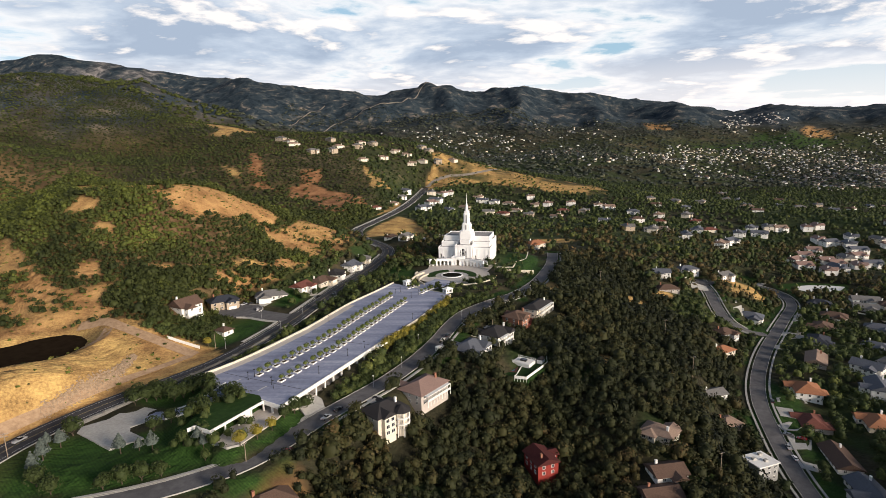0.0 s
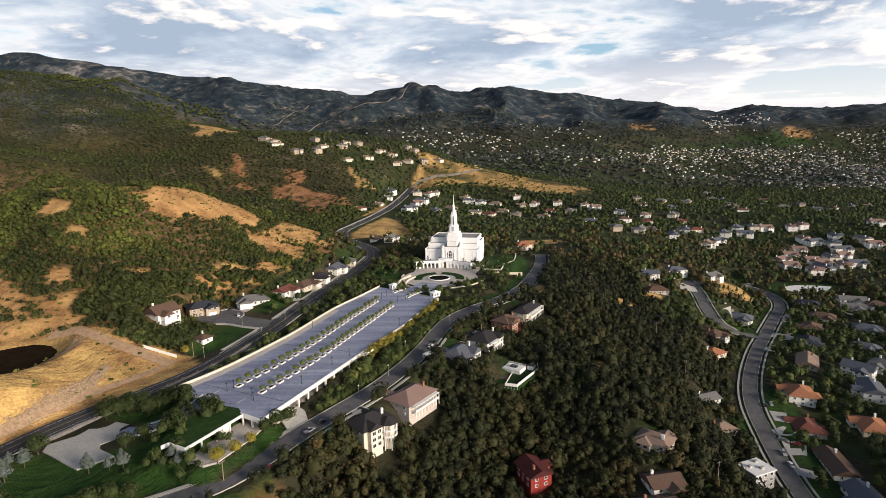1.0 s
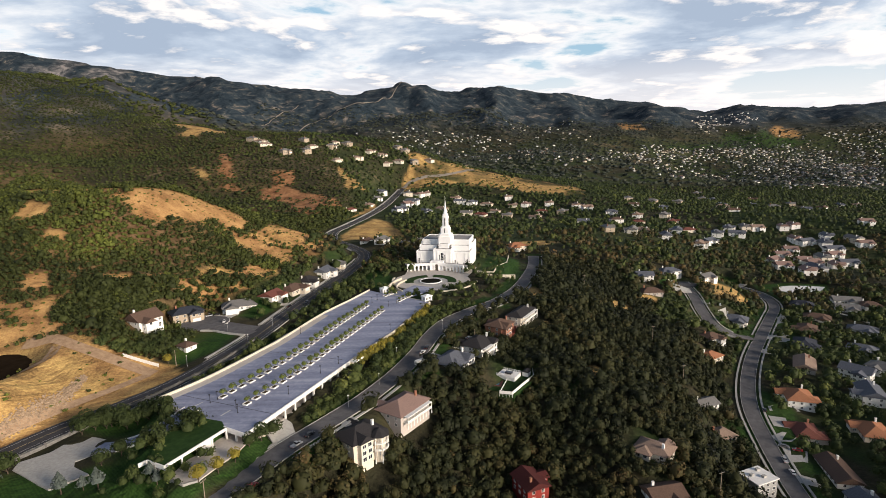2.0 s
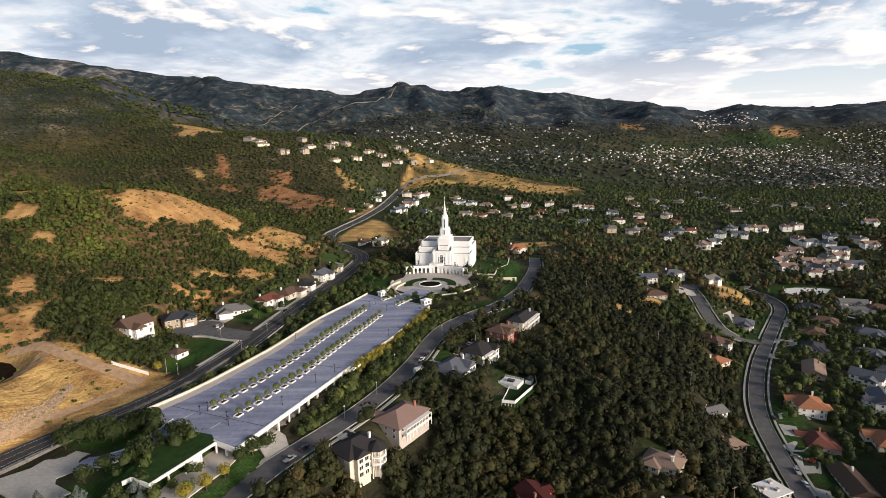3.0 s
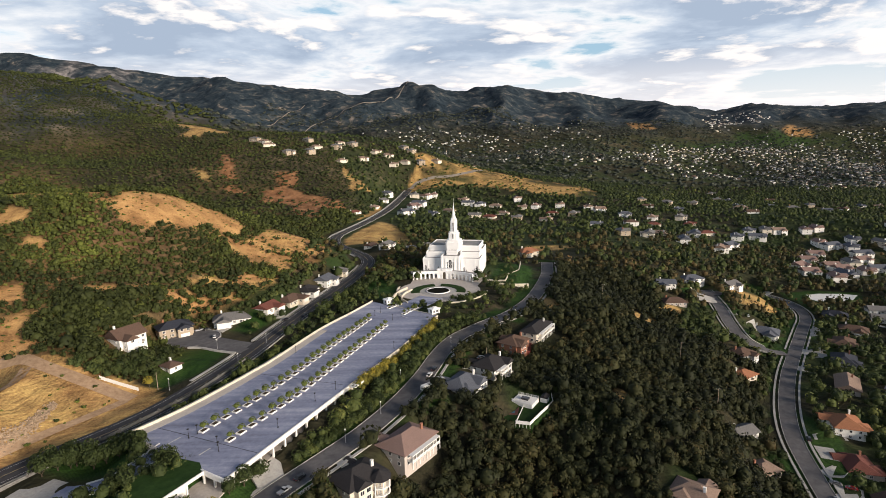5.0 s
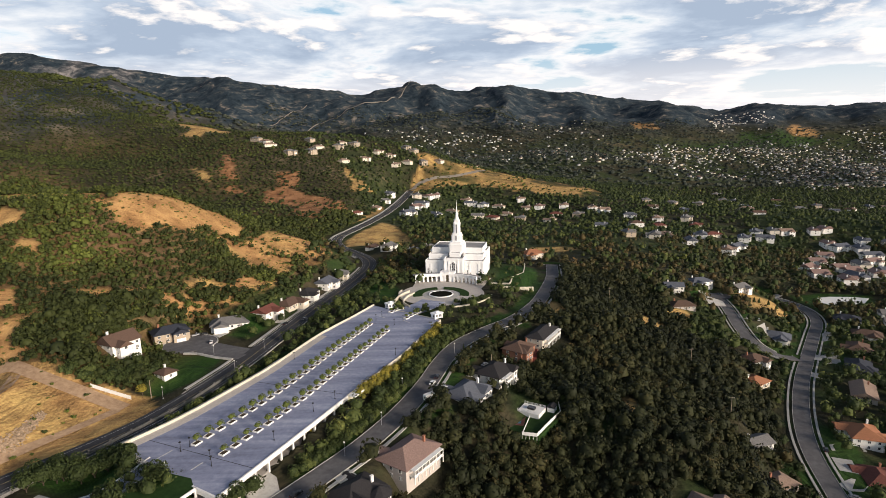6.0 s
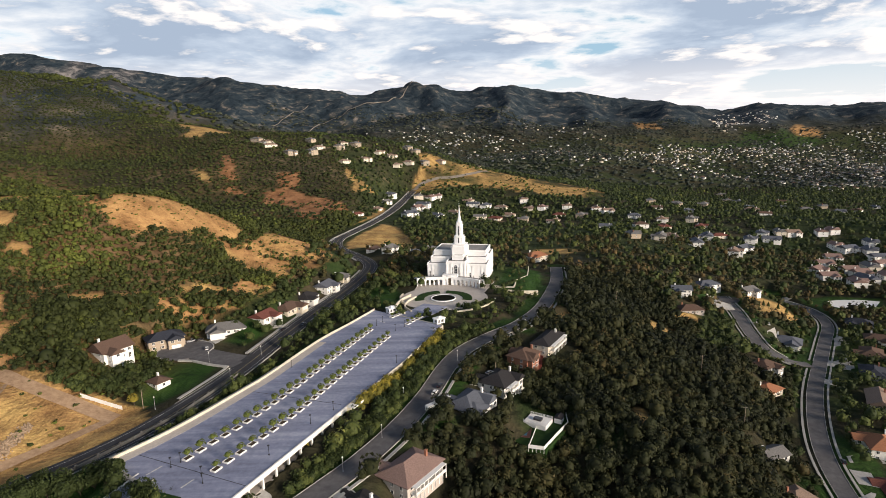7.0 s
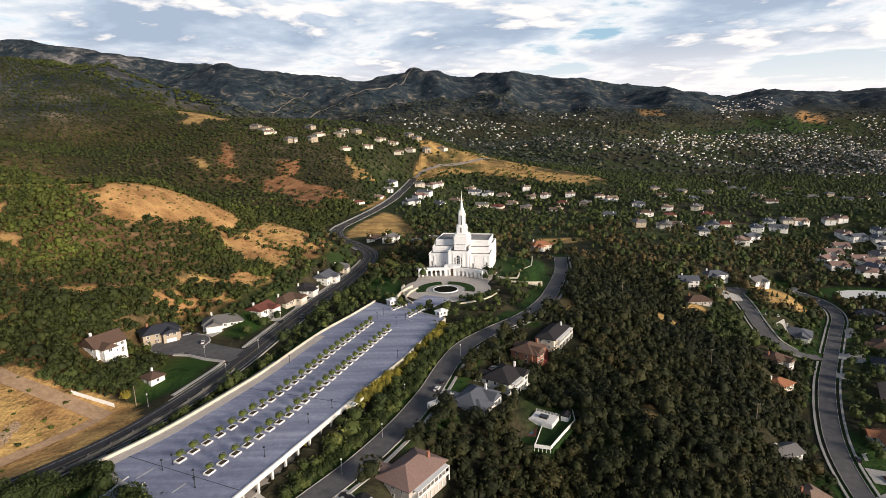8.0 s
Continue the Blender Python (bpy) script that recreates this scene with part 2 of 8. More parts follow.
def lattice(x, y, seed):
    """Smooth value noise in -1..1 with one cell a metre."""
    xi, yi = np.floor(x), np.floor(y)
    fx, fy = x - xi, y - yi
    fx, fy = fx * fx * fx * (fx * (6 * fx - 15) + 10), fy * fy * fy * (fy * (6 * fy - 15) + 10)

    def h(a, b):
        v = np.sin(a * 127.1 + b * 311.7 + seed * 74.7) * 43758.5453
        return 2 * (v - np.floor(v)) - 1
    return (h(xi, yi) * (1 - fx) + h(xi + 1, yi) * fx) * (1 - fy) + (h(xi, yi + 1) * (1 - fx) + h(xi + 1, yi + 1) * fx) * fy


def fractal(x, y, size, octaves=4, seed=0):
    total, amp = 0.0, 1.0
    for i in range(octaves):
        total = total + amp * lattice(x / size + 7.3 * i, y / size - 3.1 * i, seed + i)
        size, amp = size * 0.5, amp * 0.5
    return total * 0.6


def smooth(a, b, v):
    u = np.clip((v - a) / (b - a), 0, 1)
    return u * u * (3 - 2 * u)


def along(x, y, line):
    """Distance to a line of (x, y, z) and its height at the nearest place."""
    best, height = np.full(np.shape(x), 1e9), np.zeros(np.shape(x))
    for (ax, ay, az), (bx, by, bz) in zip(line, line[1:]):
        dx, dy = bx - ax, by - ay
        u = np.clip(((x - ax) * dx + (y - ay) * dy) / (dx * dx + dy * dy), 0, 1)
        d = np.hypot(x - ax - u * dx, y - ay - u * dy)
        near = d < best
        best, height = np.where(near, d, best), np.where(near, az + u * (bz - az), height)
    return best, height


def inside(x, y, poly):
    """True within a polygon of (x, y)."""
    hit = np.zeros(np.shape(x), bool)
    for (ax, ay), (bx, by) in zip(poly, poly[1:] + poly[:1]):
        cross = (ay > y) != (by > y)
        hit ^= cross & (x < (bx - ax) * (y - ay) / (by - ay + 1e-12) + ax)
    return hit


def curve_points(line, step=4.0):
    """A smooth curve through the given points (Catmull-Rom), as a list."""
    p = [np.array(q, float) for q in line]
    p = [2 * p[0] - p[1]] + p + [2 * p[-1] - p[-2]]
    out = []
    for a, b, c, d in zip(p, p[1:], p[2:], p[3:]):
        n = max(2, int(np.linalg.norm(c - b) / step))
        for i in range(n):
            u = i / n
            out.append(0.5 * (2 * b + (c - a) * u + (2 * a - 5 * b + 4 * c - d) * u * u + (3 * b - a - 3 * c + d) * u ** 3))
    out.append(p[-2])
    return out


ROAD_W = [(-176, 180, -7.3), (-172, 200, -7.0), (-165, 217, -6.5), (-152, 237, -5.5), (-136, 256, -5.0), (-121, 279, -4.2), (-108, 315, -3.5), (-101, 342, -3.0), (-94, 379, -2.6), (-85, 426, -2.6), (-74, 480, -3.0), (-66, 525, -3.0), (-62, 564, -2.8), (-67, 592, -2.0), (-82, 619, -1.0), (-98, 641, 0.0), (-110, 669, 1.0), (-113, 706, 2.0), (-104, 746, 3.0), (-84, 820, 6.0), (-66, 910, 10.0), (-53, 1040, 14.0), (-44, 1160, 18.0)]
ROAD_M = [(-180, 152, -10.4), (-150, 157, -9.8), (-120, 164.5, -9.2), (-98.8, 172.9, -8.8), (-83.3, 182.2, -8.6), (-75.2, 188.6, -8.4), (-66.9, 200.3, -8.2), (-55.8, 219.6, -7.9), (-41.5, 239.5, -7.3), (-29.8, 256.4, -6.8), (-17, 279.5, -5.9), (-6, 306, -5.0), (3, 334, -4.0), (13, 356, -3.5), (30, 376, -3.0), (51, 398, -3.0), (70, 431, -3.5), (85, 470, -4.0), (98, 511, -4.5), (108, 560, -5.0)]
ROAD_E = [(160, 190, -54.0), (163, 225, -52.0), (167, 249, -50.0), (174, 276, -48.0), (184, 307, -46.0), (200, 338, -45.0), (227, 379, -45.0), (259, 421, -46.0), (295, 467, -47.0), (319, 498, -47.5), (331, 523, -47.5), (333, 547, -47.0), (325, 575, -46.5)]
ROAD_S = [(252, 420, -45.75), (238, 421, -43.0), (228, 434, -39.0), (231, 459, -35.0), (240, 494, -31.0), (246, 530, -28.0)]
COURT = [(-104, 346, -3.2), (-124, 356, -3.1), (-142, 366, -2.85)]
POND = [(-300, 276), (-262, 276), (-240, 281), (-231, 293), (-221, 300), (-210, 299), (-200, 291), (-196, 282), (-196, 269), (-202, 253), (-210, 241), (-226, 226), (-300, 222)]
LOT = [(-118, 248.5), (-104, 271), (-87.5, 308), (-81.5, 324), (-68, 366), (-54, 397), (-42.5, 424), (-27, 411), (2, 388), (-19, 332), (-40.2, 285.5), (-56.8, 247.7), (-70.6, 216.5), (-79.5, 222)]


def heights(x, y):
    x, y = np.asarray(x, float), np.asarray(y, float)
    h = np.full(np.shape(x), LAND_FLOOR)
    for group in (*HILL_GROUPS, RIDGE_TRIM):
        for cx, cy, r, a in group:
            h = h + a * np.exp(-((x - cx) ** 2 + (y - cy) ** 2) / (2 * r * r))
    far = np.hypot(x, y)
    # gullies and spurs grow with the size of the hills
    rough = smooth(500, 3200, far)
    ridge = 1 - 2 * np.abs(fractal(x + 60 * fractal(x, y, 900, 2, 5), y, 620, 5, 11))
    h = h + rough * (70 * (ridge - 0.45) * smooth(40, 260, h) + 14 * fractal(x, y, 260, 4, 3))
    h = h + smooth(260, 600, far) * 2.5 * fractal(x, y, 90, 4, 8) + 0.5 * fractal(x, y, 24, 3, 2)
    for line, lift, wide in SPURS:
        d, z = along(x, y, line)
        h = h + lift * z * np.exp(-(d / wide) ** 2)
    # terraces of the lot and the temple, then the roads
    cx, cy = x - 14, y - 492
    t = 1 - smooth(1.0, 1.5, np.hypot(cx / 62, cy / 68))
    h = h * (1 - t) + -0.6 * t
    d, z = along(x, y, [(-84, 240, -1.2), (-55, 330, -1.0), (-30, 410, -0.8)])
    t = 1 - smooth(24, 40, d)
    h = h * (1 - t) + z * t
    # the lawn between the two roads lies nearly level
    d, z = along(x, y, [(-158, 184, -7.6), (-135, 194, -7.1), (-112, 198, -7.1), (-97, 190, -7.6)])
    t = 1 - smooth(13, 24, d)
    h = h * (1 - t) + z * t
    # the bank below the upper boulevard falls away from the road
    d, z = along(x, y, ROAD_W[14:])
    wx = np.interp(y, [p[1] for p in ROAD_W[14:]], [p[0] for p in ROAD_W[14:]])
    cap = z - 0.3 - 0.05 * d + 60 * smooth(70, 115, d)
    h = np.where((y > 630) & (y < 1150) & (x > wx), np.minimum(h, cap), h)
    for line, half, fall in ((ROAD_W[16:], 9.0, 60.0), (ROAD_W, 9.0, 16.0), (ROAD_M, 9.0, 14.0), (ROAD_S, 8.0, 14.0), (ROAD_E, 12.0, 22.0), (COURT, 22.0, 20.0)):
        d, z = along(x, y, line)
        t = 1 - smooth(half, half + fall, d)
        h = h * (1 - t) + (z - 0.3) * t
    d, z = along(x, y, [(-98, 209, -0.5), (-90, 224, -0.5)])
    t = 1 - smooth(5, 17, d)
    h = h * (1 - t) + z * t
    h = np.where(inside(x, y, LOT), -5.4, h)
    # the sunken court before the garage and the forecourt by the boulevard
    d, z = along(x, y, [(-84, 198, -4.9), (-75, 219, -4.9)])
    t = 1 - smooth(7.0, 12.0, d)
    h = h * (1 - t) + z * t
    d, z = along(x, y, [(-145, 213, -6.5), (-130, 212, -6.5), (-122, 221, -5.9), (-112, 223, -3.9), (-104, 231, -1.6), (-99, 240, -0.5)])
    t = 1 - smooth(8, 15, d)
    h = h * (1 - t) + (z - 0.1) * t
    t = 1 - smooth(1.0, 1.7, np.hypot((x - 382) / 34, (y - 562) / 22))
    h = h * (1 - t) - 46.4 * t
    # the pond's basin behind its dam
    wet = inside(x, y, POND)
    d, _ = along(x, y, [(px, py, 0) for px, py in POND + POND[:1]])
    rim = 4.3 + 0.36 * np.minimum(d, 11)
    h = np.where(wet, 3.4 - 3 * smooth(0, 6, d), h + (rim - h) * (1 - smooth(8, 16, d)))
    return h
# ---- end of land ----


def graded(lo, hi, fine_lo, fine_hi, step, growth):
    """Coordinates with an even fine stretch and cells that widen away from it."""
    out = list(np.arange(fine_lo, fine_hi + 0.1, step))
    d = step
    while out[-1] < hi:
        d += d * growth
        out.append(out[-1] + d)
    low, d, v = [], step, fine_lo
    while v > lo:
        d += d * growth
        v -= d
        low.append(v)
    return np.array(low[::-1] + out)


def grid_mesh(name, xs, ys, zs):
    me = bpy.data.meshes.new(name)
    nx, ny = len(xs), len(ys)
    co = np.empty((ny, nx, 3))
    co[..., 0], co[..., 1], co[..., 2] = xs[None, :], ys[:, None], zs
    i = (np.arange(ny - 1)[:, None] * nx + np.arange(nx - 1)[None, :]).ravel()
    quads = np.stack([i, i + 1, i + nx + 1, i + nx], 1)
    me.from_pydata(co.reshape(-1, 3), [], quads.tolist())
    me.polygons.foreach_set("use_smooth", np.ones(len(quads), bool))
    me.update()
    return me


DAM = [(-300, 200), (-178, 200), (-160, 232), (-124, 284), (-134, 302), (-165, 308), (-183, 311), (-197, 310), (-214, 307), (-231, 299), (-243, 288), (-300, 284)]
GRASS_RIDGE = [(-55, 1165), (-46, 1273), (-15, 1297), (16, 1290), (60, 1281), (134, 1386), (168, 1330), (228, 1270), (327, 1300), (337, 1176), (308, 1114), (236, 1145), (175, 1198), (104, 1202), (9, 1204), (-42, 1133)]
BEND_BANK = [(-99, 650), (-100, 690), (-92, 745), (-70, 800), (-48, 775), (-34, 720), (-26, 672), (-60, 662), (-93, 656)]
KNOLL_TOP = [(-230, 455), (-222, 474), (-208, 504), (-190, 528), (-170, 530), (-162, 509), (-171, 495), (-181, 464), (-193, 455), (-206, 441), (-217, 434), (-227, 436)]
KNOLL_EAST = [(-170, 493), (-156, 505), (-150, 526), (-140, 548), (-118, 564), (-90, 552), (-97, 516), (-108, 487), (-119, 459), (-131, 426), (-151, 405), (-159, 411), (-144, 424), (-137, 454), (-152, 482)]
KNOLL_CUT = [(-213, 354), (-205, 364), (-196, 378), (-176, 405), (-171, 401), (-183, 382), (-191, 366), (-202, 356), (-207, 349)]
KNOLL_WEST = [(-335, 483), (-302, 478), (-250, 464), (-232, 457), (-227, 436), (-252, 434), (-275, 432), (-323, 465)]
KNOLL_LOW = [(-172, 398), (-165, 407), (-153, 405), (-136, 424), (-127, 412), (-143, 401), (-160, 394), (-168, 390)]
KNOLL_SPOTS = [[(-285, 428), (-264, 420), (-256, 405), (-270, 402), (-281, 404)], [(-254, 396), (-238, 396), (-234, 382), (-249, 386)], [(-244, 357), (-232, 360), (-224, 345), (-236, 341)], [(-235, 331), (-218, 339), (-206, 342), (-203, 332), (-211, 318), (-228, 320)]]
SOIL_SLOPE = [(-322, 392), (-295, 378), (-267, 350), (-236, 334), (-213, 332), (-199, 320), (-197, 310), (-216, 308), (-231, 299), (-243, 288), (-330, 286)]
DIRT = [[(-186, 309), (-165, 309), (-137, 299), (-137, 287), (-149, 279), (-166, 285), (-178, 296)], [(-182, 200), (-186, 208), (-179, 218), (-168, 233), (-157, 256), (-149, 279), (-140, 286), (-133, 288), (-150, 252), (-163, 226)], [(-199, 310), (-186, 306), (-184, 292), (-187, 272), (-190, 255), (-198, 238), (-206, 238), (-196, 254), (-190, 270), (-191, 284), (-195, 296), (-208, 305)]]
DARK_BELT = [(-214, 356), (-197, 362), (-184, 385), (-170, 392), (-166, 383), (-170, 352), (-170, 312), (-193, 317), (-207, 320), (-212, 332), (-206, 342)]
RED_SLOPES = [[(-269, 917), (-231, 946), (-199, 900), (-147, 873), (-133, 831), (-154, 776), (-205, 832), (-263, 867)], [(-318, 921), (-304, 946), (-287, 889), (-303, 887)], [(-246, 990), (-210, 1000), (-198, 939), (-225, 935)], [(-407, 1057), (-377, 1057), (-293, 970), (-307, 957)]]
TAN_SLOPE = [(-114, 790), (-110, 812), (-99, 862), (-91, 900), (-80, 940), (-79, 905), (-95, 838)]
SCARS = [[(-560, 1325), (-520, 1300), (-411, 1264), (-415, 1248), (-472, 1240), (-465, 1197), (-505, 1199), (-503, 1236), (-545, 1290)], [(-161, 1093), (-112, 1018), (-97, 1011), (-132, 950)], [(-396, 977), (-370, 969), (-346, 938), (-364, 939)]]
PARK = [(1167, 2704), (1788, 3229), (2216, 3173), (2142, 3109), (1614, 2909)]
FAR_SOIL = [[(1131, 3287), (1218, 3210), (1229, 3074), (1104, 3115)], [(2088, 3344), (2147, 3300), (2219, 3202), (2040, 3208)]]
SOIL_BANK = [(-70, 174), (-64, 184), (-57, 192), (-52, 188), (-50, 174)]
LAWNS = [[(-97, 184), (-90, 191), (-79, 195), (-71, 208), (-66, 216), (-62, 214), (-70, 200), (-82, 186)], [(-125, 228), (-147, 236), (-122, 262), (-104, 250), (-108, 228)], [(-101, 196), (-112, 210), (-122, 214), (-108, 230), (-98, 226)], [(-168, 196), (-156, 206), (-135, 204), (-107, 214), (-94, 200), (-88, 190), (-97, 184), (-114, 175), (-146, 170), (-178, 172)], [(-150, 348), (-114, 347), (-118, 318), (-133, 298), (-152, 325)], [(-104, 205), (-93, 196), (-79, 223), (-98, 236), (-112, 216)], [(-45, 436), (-30, 425), (-24, 450), (-30, 475), (-48, 500), (-60, 480)], [(45, 470), (70, 462), (84, 500), (90, 545), (60, 540), (48, 500)], [(-128, 380), (-112, 372), (-104, 390), (-118, 402)], [(-2, 292), (8, 288), (4, 280), (-10, 284)], [(40, 292), (52, 296), (50, 288), (42, 276), (37, 279)], [(345, 540), (400, 535), (420, 570), (380, 582), (350, 575)], [(205, 505), (222, 530), (240, 534), (262, 530), (262, 508), (236, 500)], [(-110, 250), (-98, 276), (-84, 312), (-70, 352), (-48, 400), (-56, 404), (-80, 360), (-96, 318), (-110, 280), (-120, 258)]]
SAND = [(152, 430, 13, 14), (187, 466, 11, 9), (92, 300, 5, 12), (284, 520, 24, 22), (130, 650, 26, 18), (78, 420, 7, 20)]


def patch(x, y, poly, wobble=6.0, size=30):
    """1 inside a polygon with an uneven edge."""
    wx, wy = wobble * fractal(x, y, size, 4, 91), wobble * fractal(x, y, size, 4, 97)
    return sum(inside(x + wx + ox, y + wy + oy, poly).astype(float) for ox, oy in ((0, 0), (2, 0), (-2, 0), (0, 2), (0, -2))) / 5


def blots(x, y, spots, wobble=0.35, size=40):
    """Soft-edged uneven patches, 0 to 1."""
    n = wobble * fractal(x, y, size, 4, 21)
    out = np.zeros(np.shape(x))
    for cx, cy, rx, ry in spots:
        out = np.maximum(out, 1 - smooth(0.7, 1.25, np.hypot((x - cx) / rx, (y - cy) / ry) + n))
    return out


def west(x, y):
    """1 on the dry hills to the west of the boulevard, 0 towards the town."""
    d, _ = along(x, y, ROAD_W)
    edge = np.interp(y, [0, 260, 480, 560, 640, 720, 900, 1100, 1400, 2000], [-178, -150, -104, -95, -125, -125, -95, -150, -330, -900])
    return smooth(10, -40, x - edge)


def bare_hill(x, y):
    """Where the scrub of the western hills gives way to dry grass and soil."""
    b = np.maximum.reduce([patch(x, y, p, 12, 40) for p in (KNOLL_TOP, KNOLL_EAST, KNOLL_WEST)])
    b = np.maximum.reduce([b] + [patch(x, y, p, 4, 20) for p in (KNOLL_CUT, KNOLL_LOW, *KNOLL_SPOTS)])
    b = np.maximum(b, 0.9 * patch(x, y, SOIL_SLOPE, 6, 25))
    return np.maximum(b, inside(x, y, DAM).astype(float))


def covers(x, y, h):
    w = west(x, y)
    near = smooth(900, 600, y)
    w = w * smooth(2200, 1400, y)
    dry = np.maximum(w * (0.10 + 0.14 * near) * smooth(-0.5, 0.6, fractal(x, y, 70, 4, 31) + 0.2 * near), bare_hill(x, y))
    dry = np.maximum(dry, np.maximum(patch(x, y, GRASS_RIDGE, 40, 90) * np.clip(0.72 + 1.9 * fractal(x, y, 45, 4, 34), 0.1, 1), patch(x, y, BEND_BANK, 5, 30)))
    red = np.maximum.reduce([patch(x, y, p, 30, 80) for p in RED_SLOPES]) + 0.30 * w * near * (1 - inside(x, y, DAM)) * smooth(-0.4, 0.5, fractal(x, y, 110, 4, 33))
    soil = np.maximum.reduce([patch(x, y, p, 5, 24) for p in (SOIL_SLOPE, KNOLL_LOW, KNOLL_CUT, KNOLL_EAST, *KNOLL_SPOTS)])
    red = np.maximum(red, 0.62 * np.maximum(patch(x, y, KNOLL_TOP, 12, 40), patch(x, y, KNOLL_WEST, 12, 40)))
    red = np.maximum(red, soil * np.clip(0.55 + 0.6 * fractal(x, y, 26, 4, 35), 0.1, 0.9))
    red = np.maximum(red, 0.4 * np.maximum.reduce([patch(x, y, p, 3, 14) for p in DIRT]))
    red = np.maximum(red, 0.35 * patch(x, y, SOIL_BANK, 3, 12))
    dry = np.maximum(dry, 0.9 * np.maximum.reduce([patch(x, y, p, 12, 40) for p in (*SCARS, SOIL_BANK, TAN_SLOPE)]))
    crag = 0.8 * smooth(3800, 3850, y) * smooth(-2700, -2600, x) * smooth(-1980, -2080, x) * smooth(0.08, 0.25, fractal(x, y, 120, 4, 44))
    peak = (1 - smooth(60, 200, np.hypot(x + 110, y - 3830))) * smooth(-0.2, 0.4, fractal(x, y, 90, 4, 45))
    far_soil = np.maximum.reduce([patch(x, y, p, 25, 80) for p in FAR_SOIL])
    dry, red = np.maximum(dry, np.maximum(0.30 * peak, 0.8 * far_soil)), np.maximum(red, 0.6 * far_soil)
    sand = blots(x, y, SAND, 0.3, 25)
    lawn = np.maximum.reduce([patch(x, y, p, 1.0, 10) for p in LAWNS])
    for line, lo, hi in ((ROAD_E, 5, 22), (ROAD_S, 4, 14), (ROAD_M, 5, 14)):
        d, _ = along(x, y, line)
        lawn = np.maximum(lawn, (d < hi) * smooth(-0.2, 0.2, fractal(x, y, 22, 3, 37)) * (1 - w) * 0.9)
    lawn = np.maximum(lawn, 0.55 * (1 - w) * smooth(1500, 900, y) * smooth(0.1, 0.5, fractal(x, y, 60, 4, 39)))
    dry = np.maximum(dry, sand)
    lawn = np.maximum(lawn, 0.4 * (1 - w) * smooth(560, 700, y) * smooth(4000, 3000, y) * smooth(160, 60, h) * smooth(-0.5, 0.2, fractal(x, y, 90, 4, 36)))
    lawn = np.maximum(lawn, 0.45 * smooth(150, 180, x) * smooth(560, 540, y) * smooth(-0.35, 0.15, fractal(x, y, 26, 4, 38)))
    lawn = np.maximum(lawn, 0.7 * patch(x, y, PARK, 60, 200))
    return np.clip(np.stack([dry, lawn * (1 - np.clip(dry, 0, 1)), red, np.maximum(crag, 0.5 * peak)], -1), 0, 1)


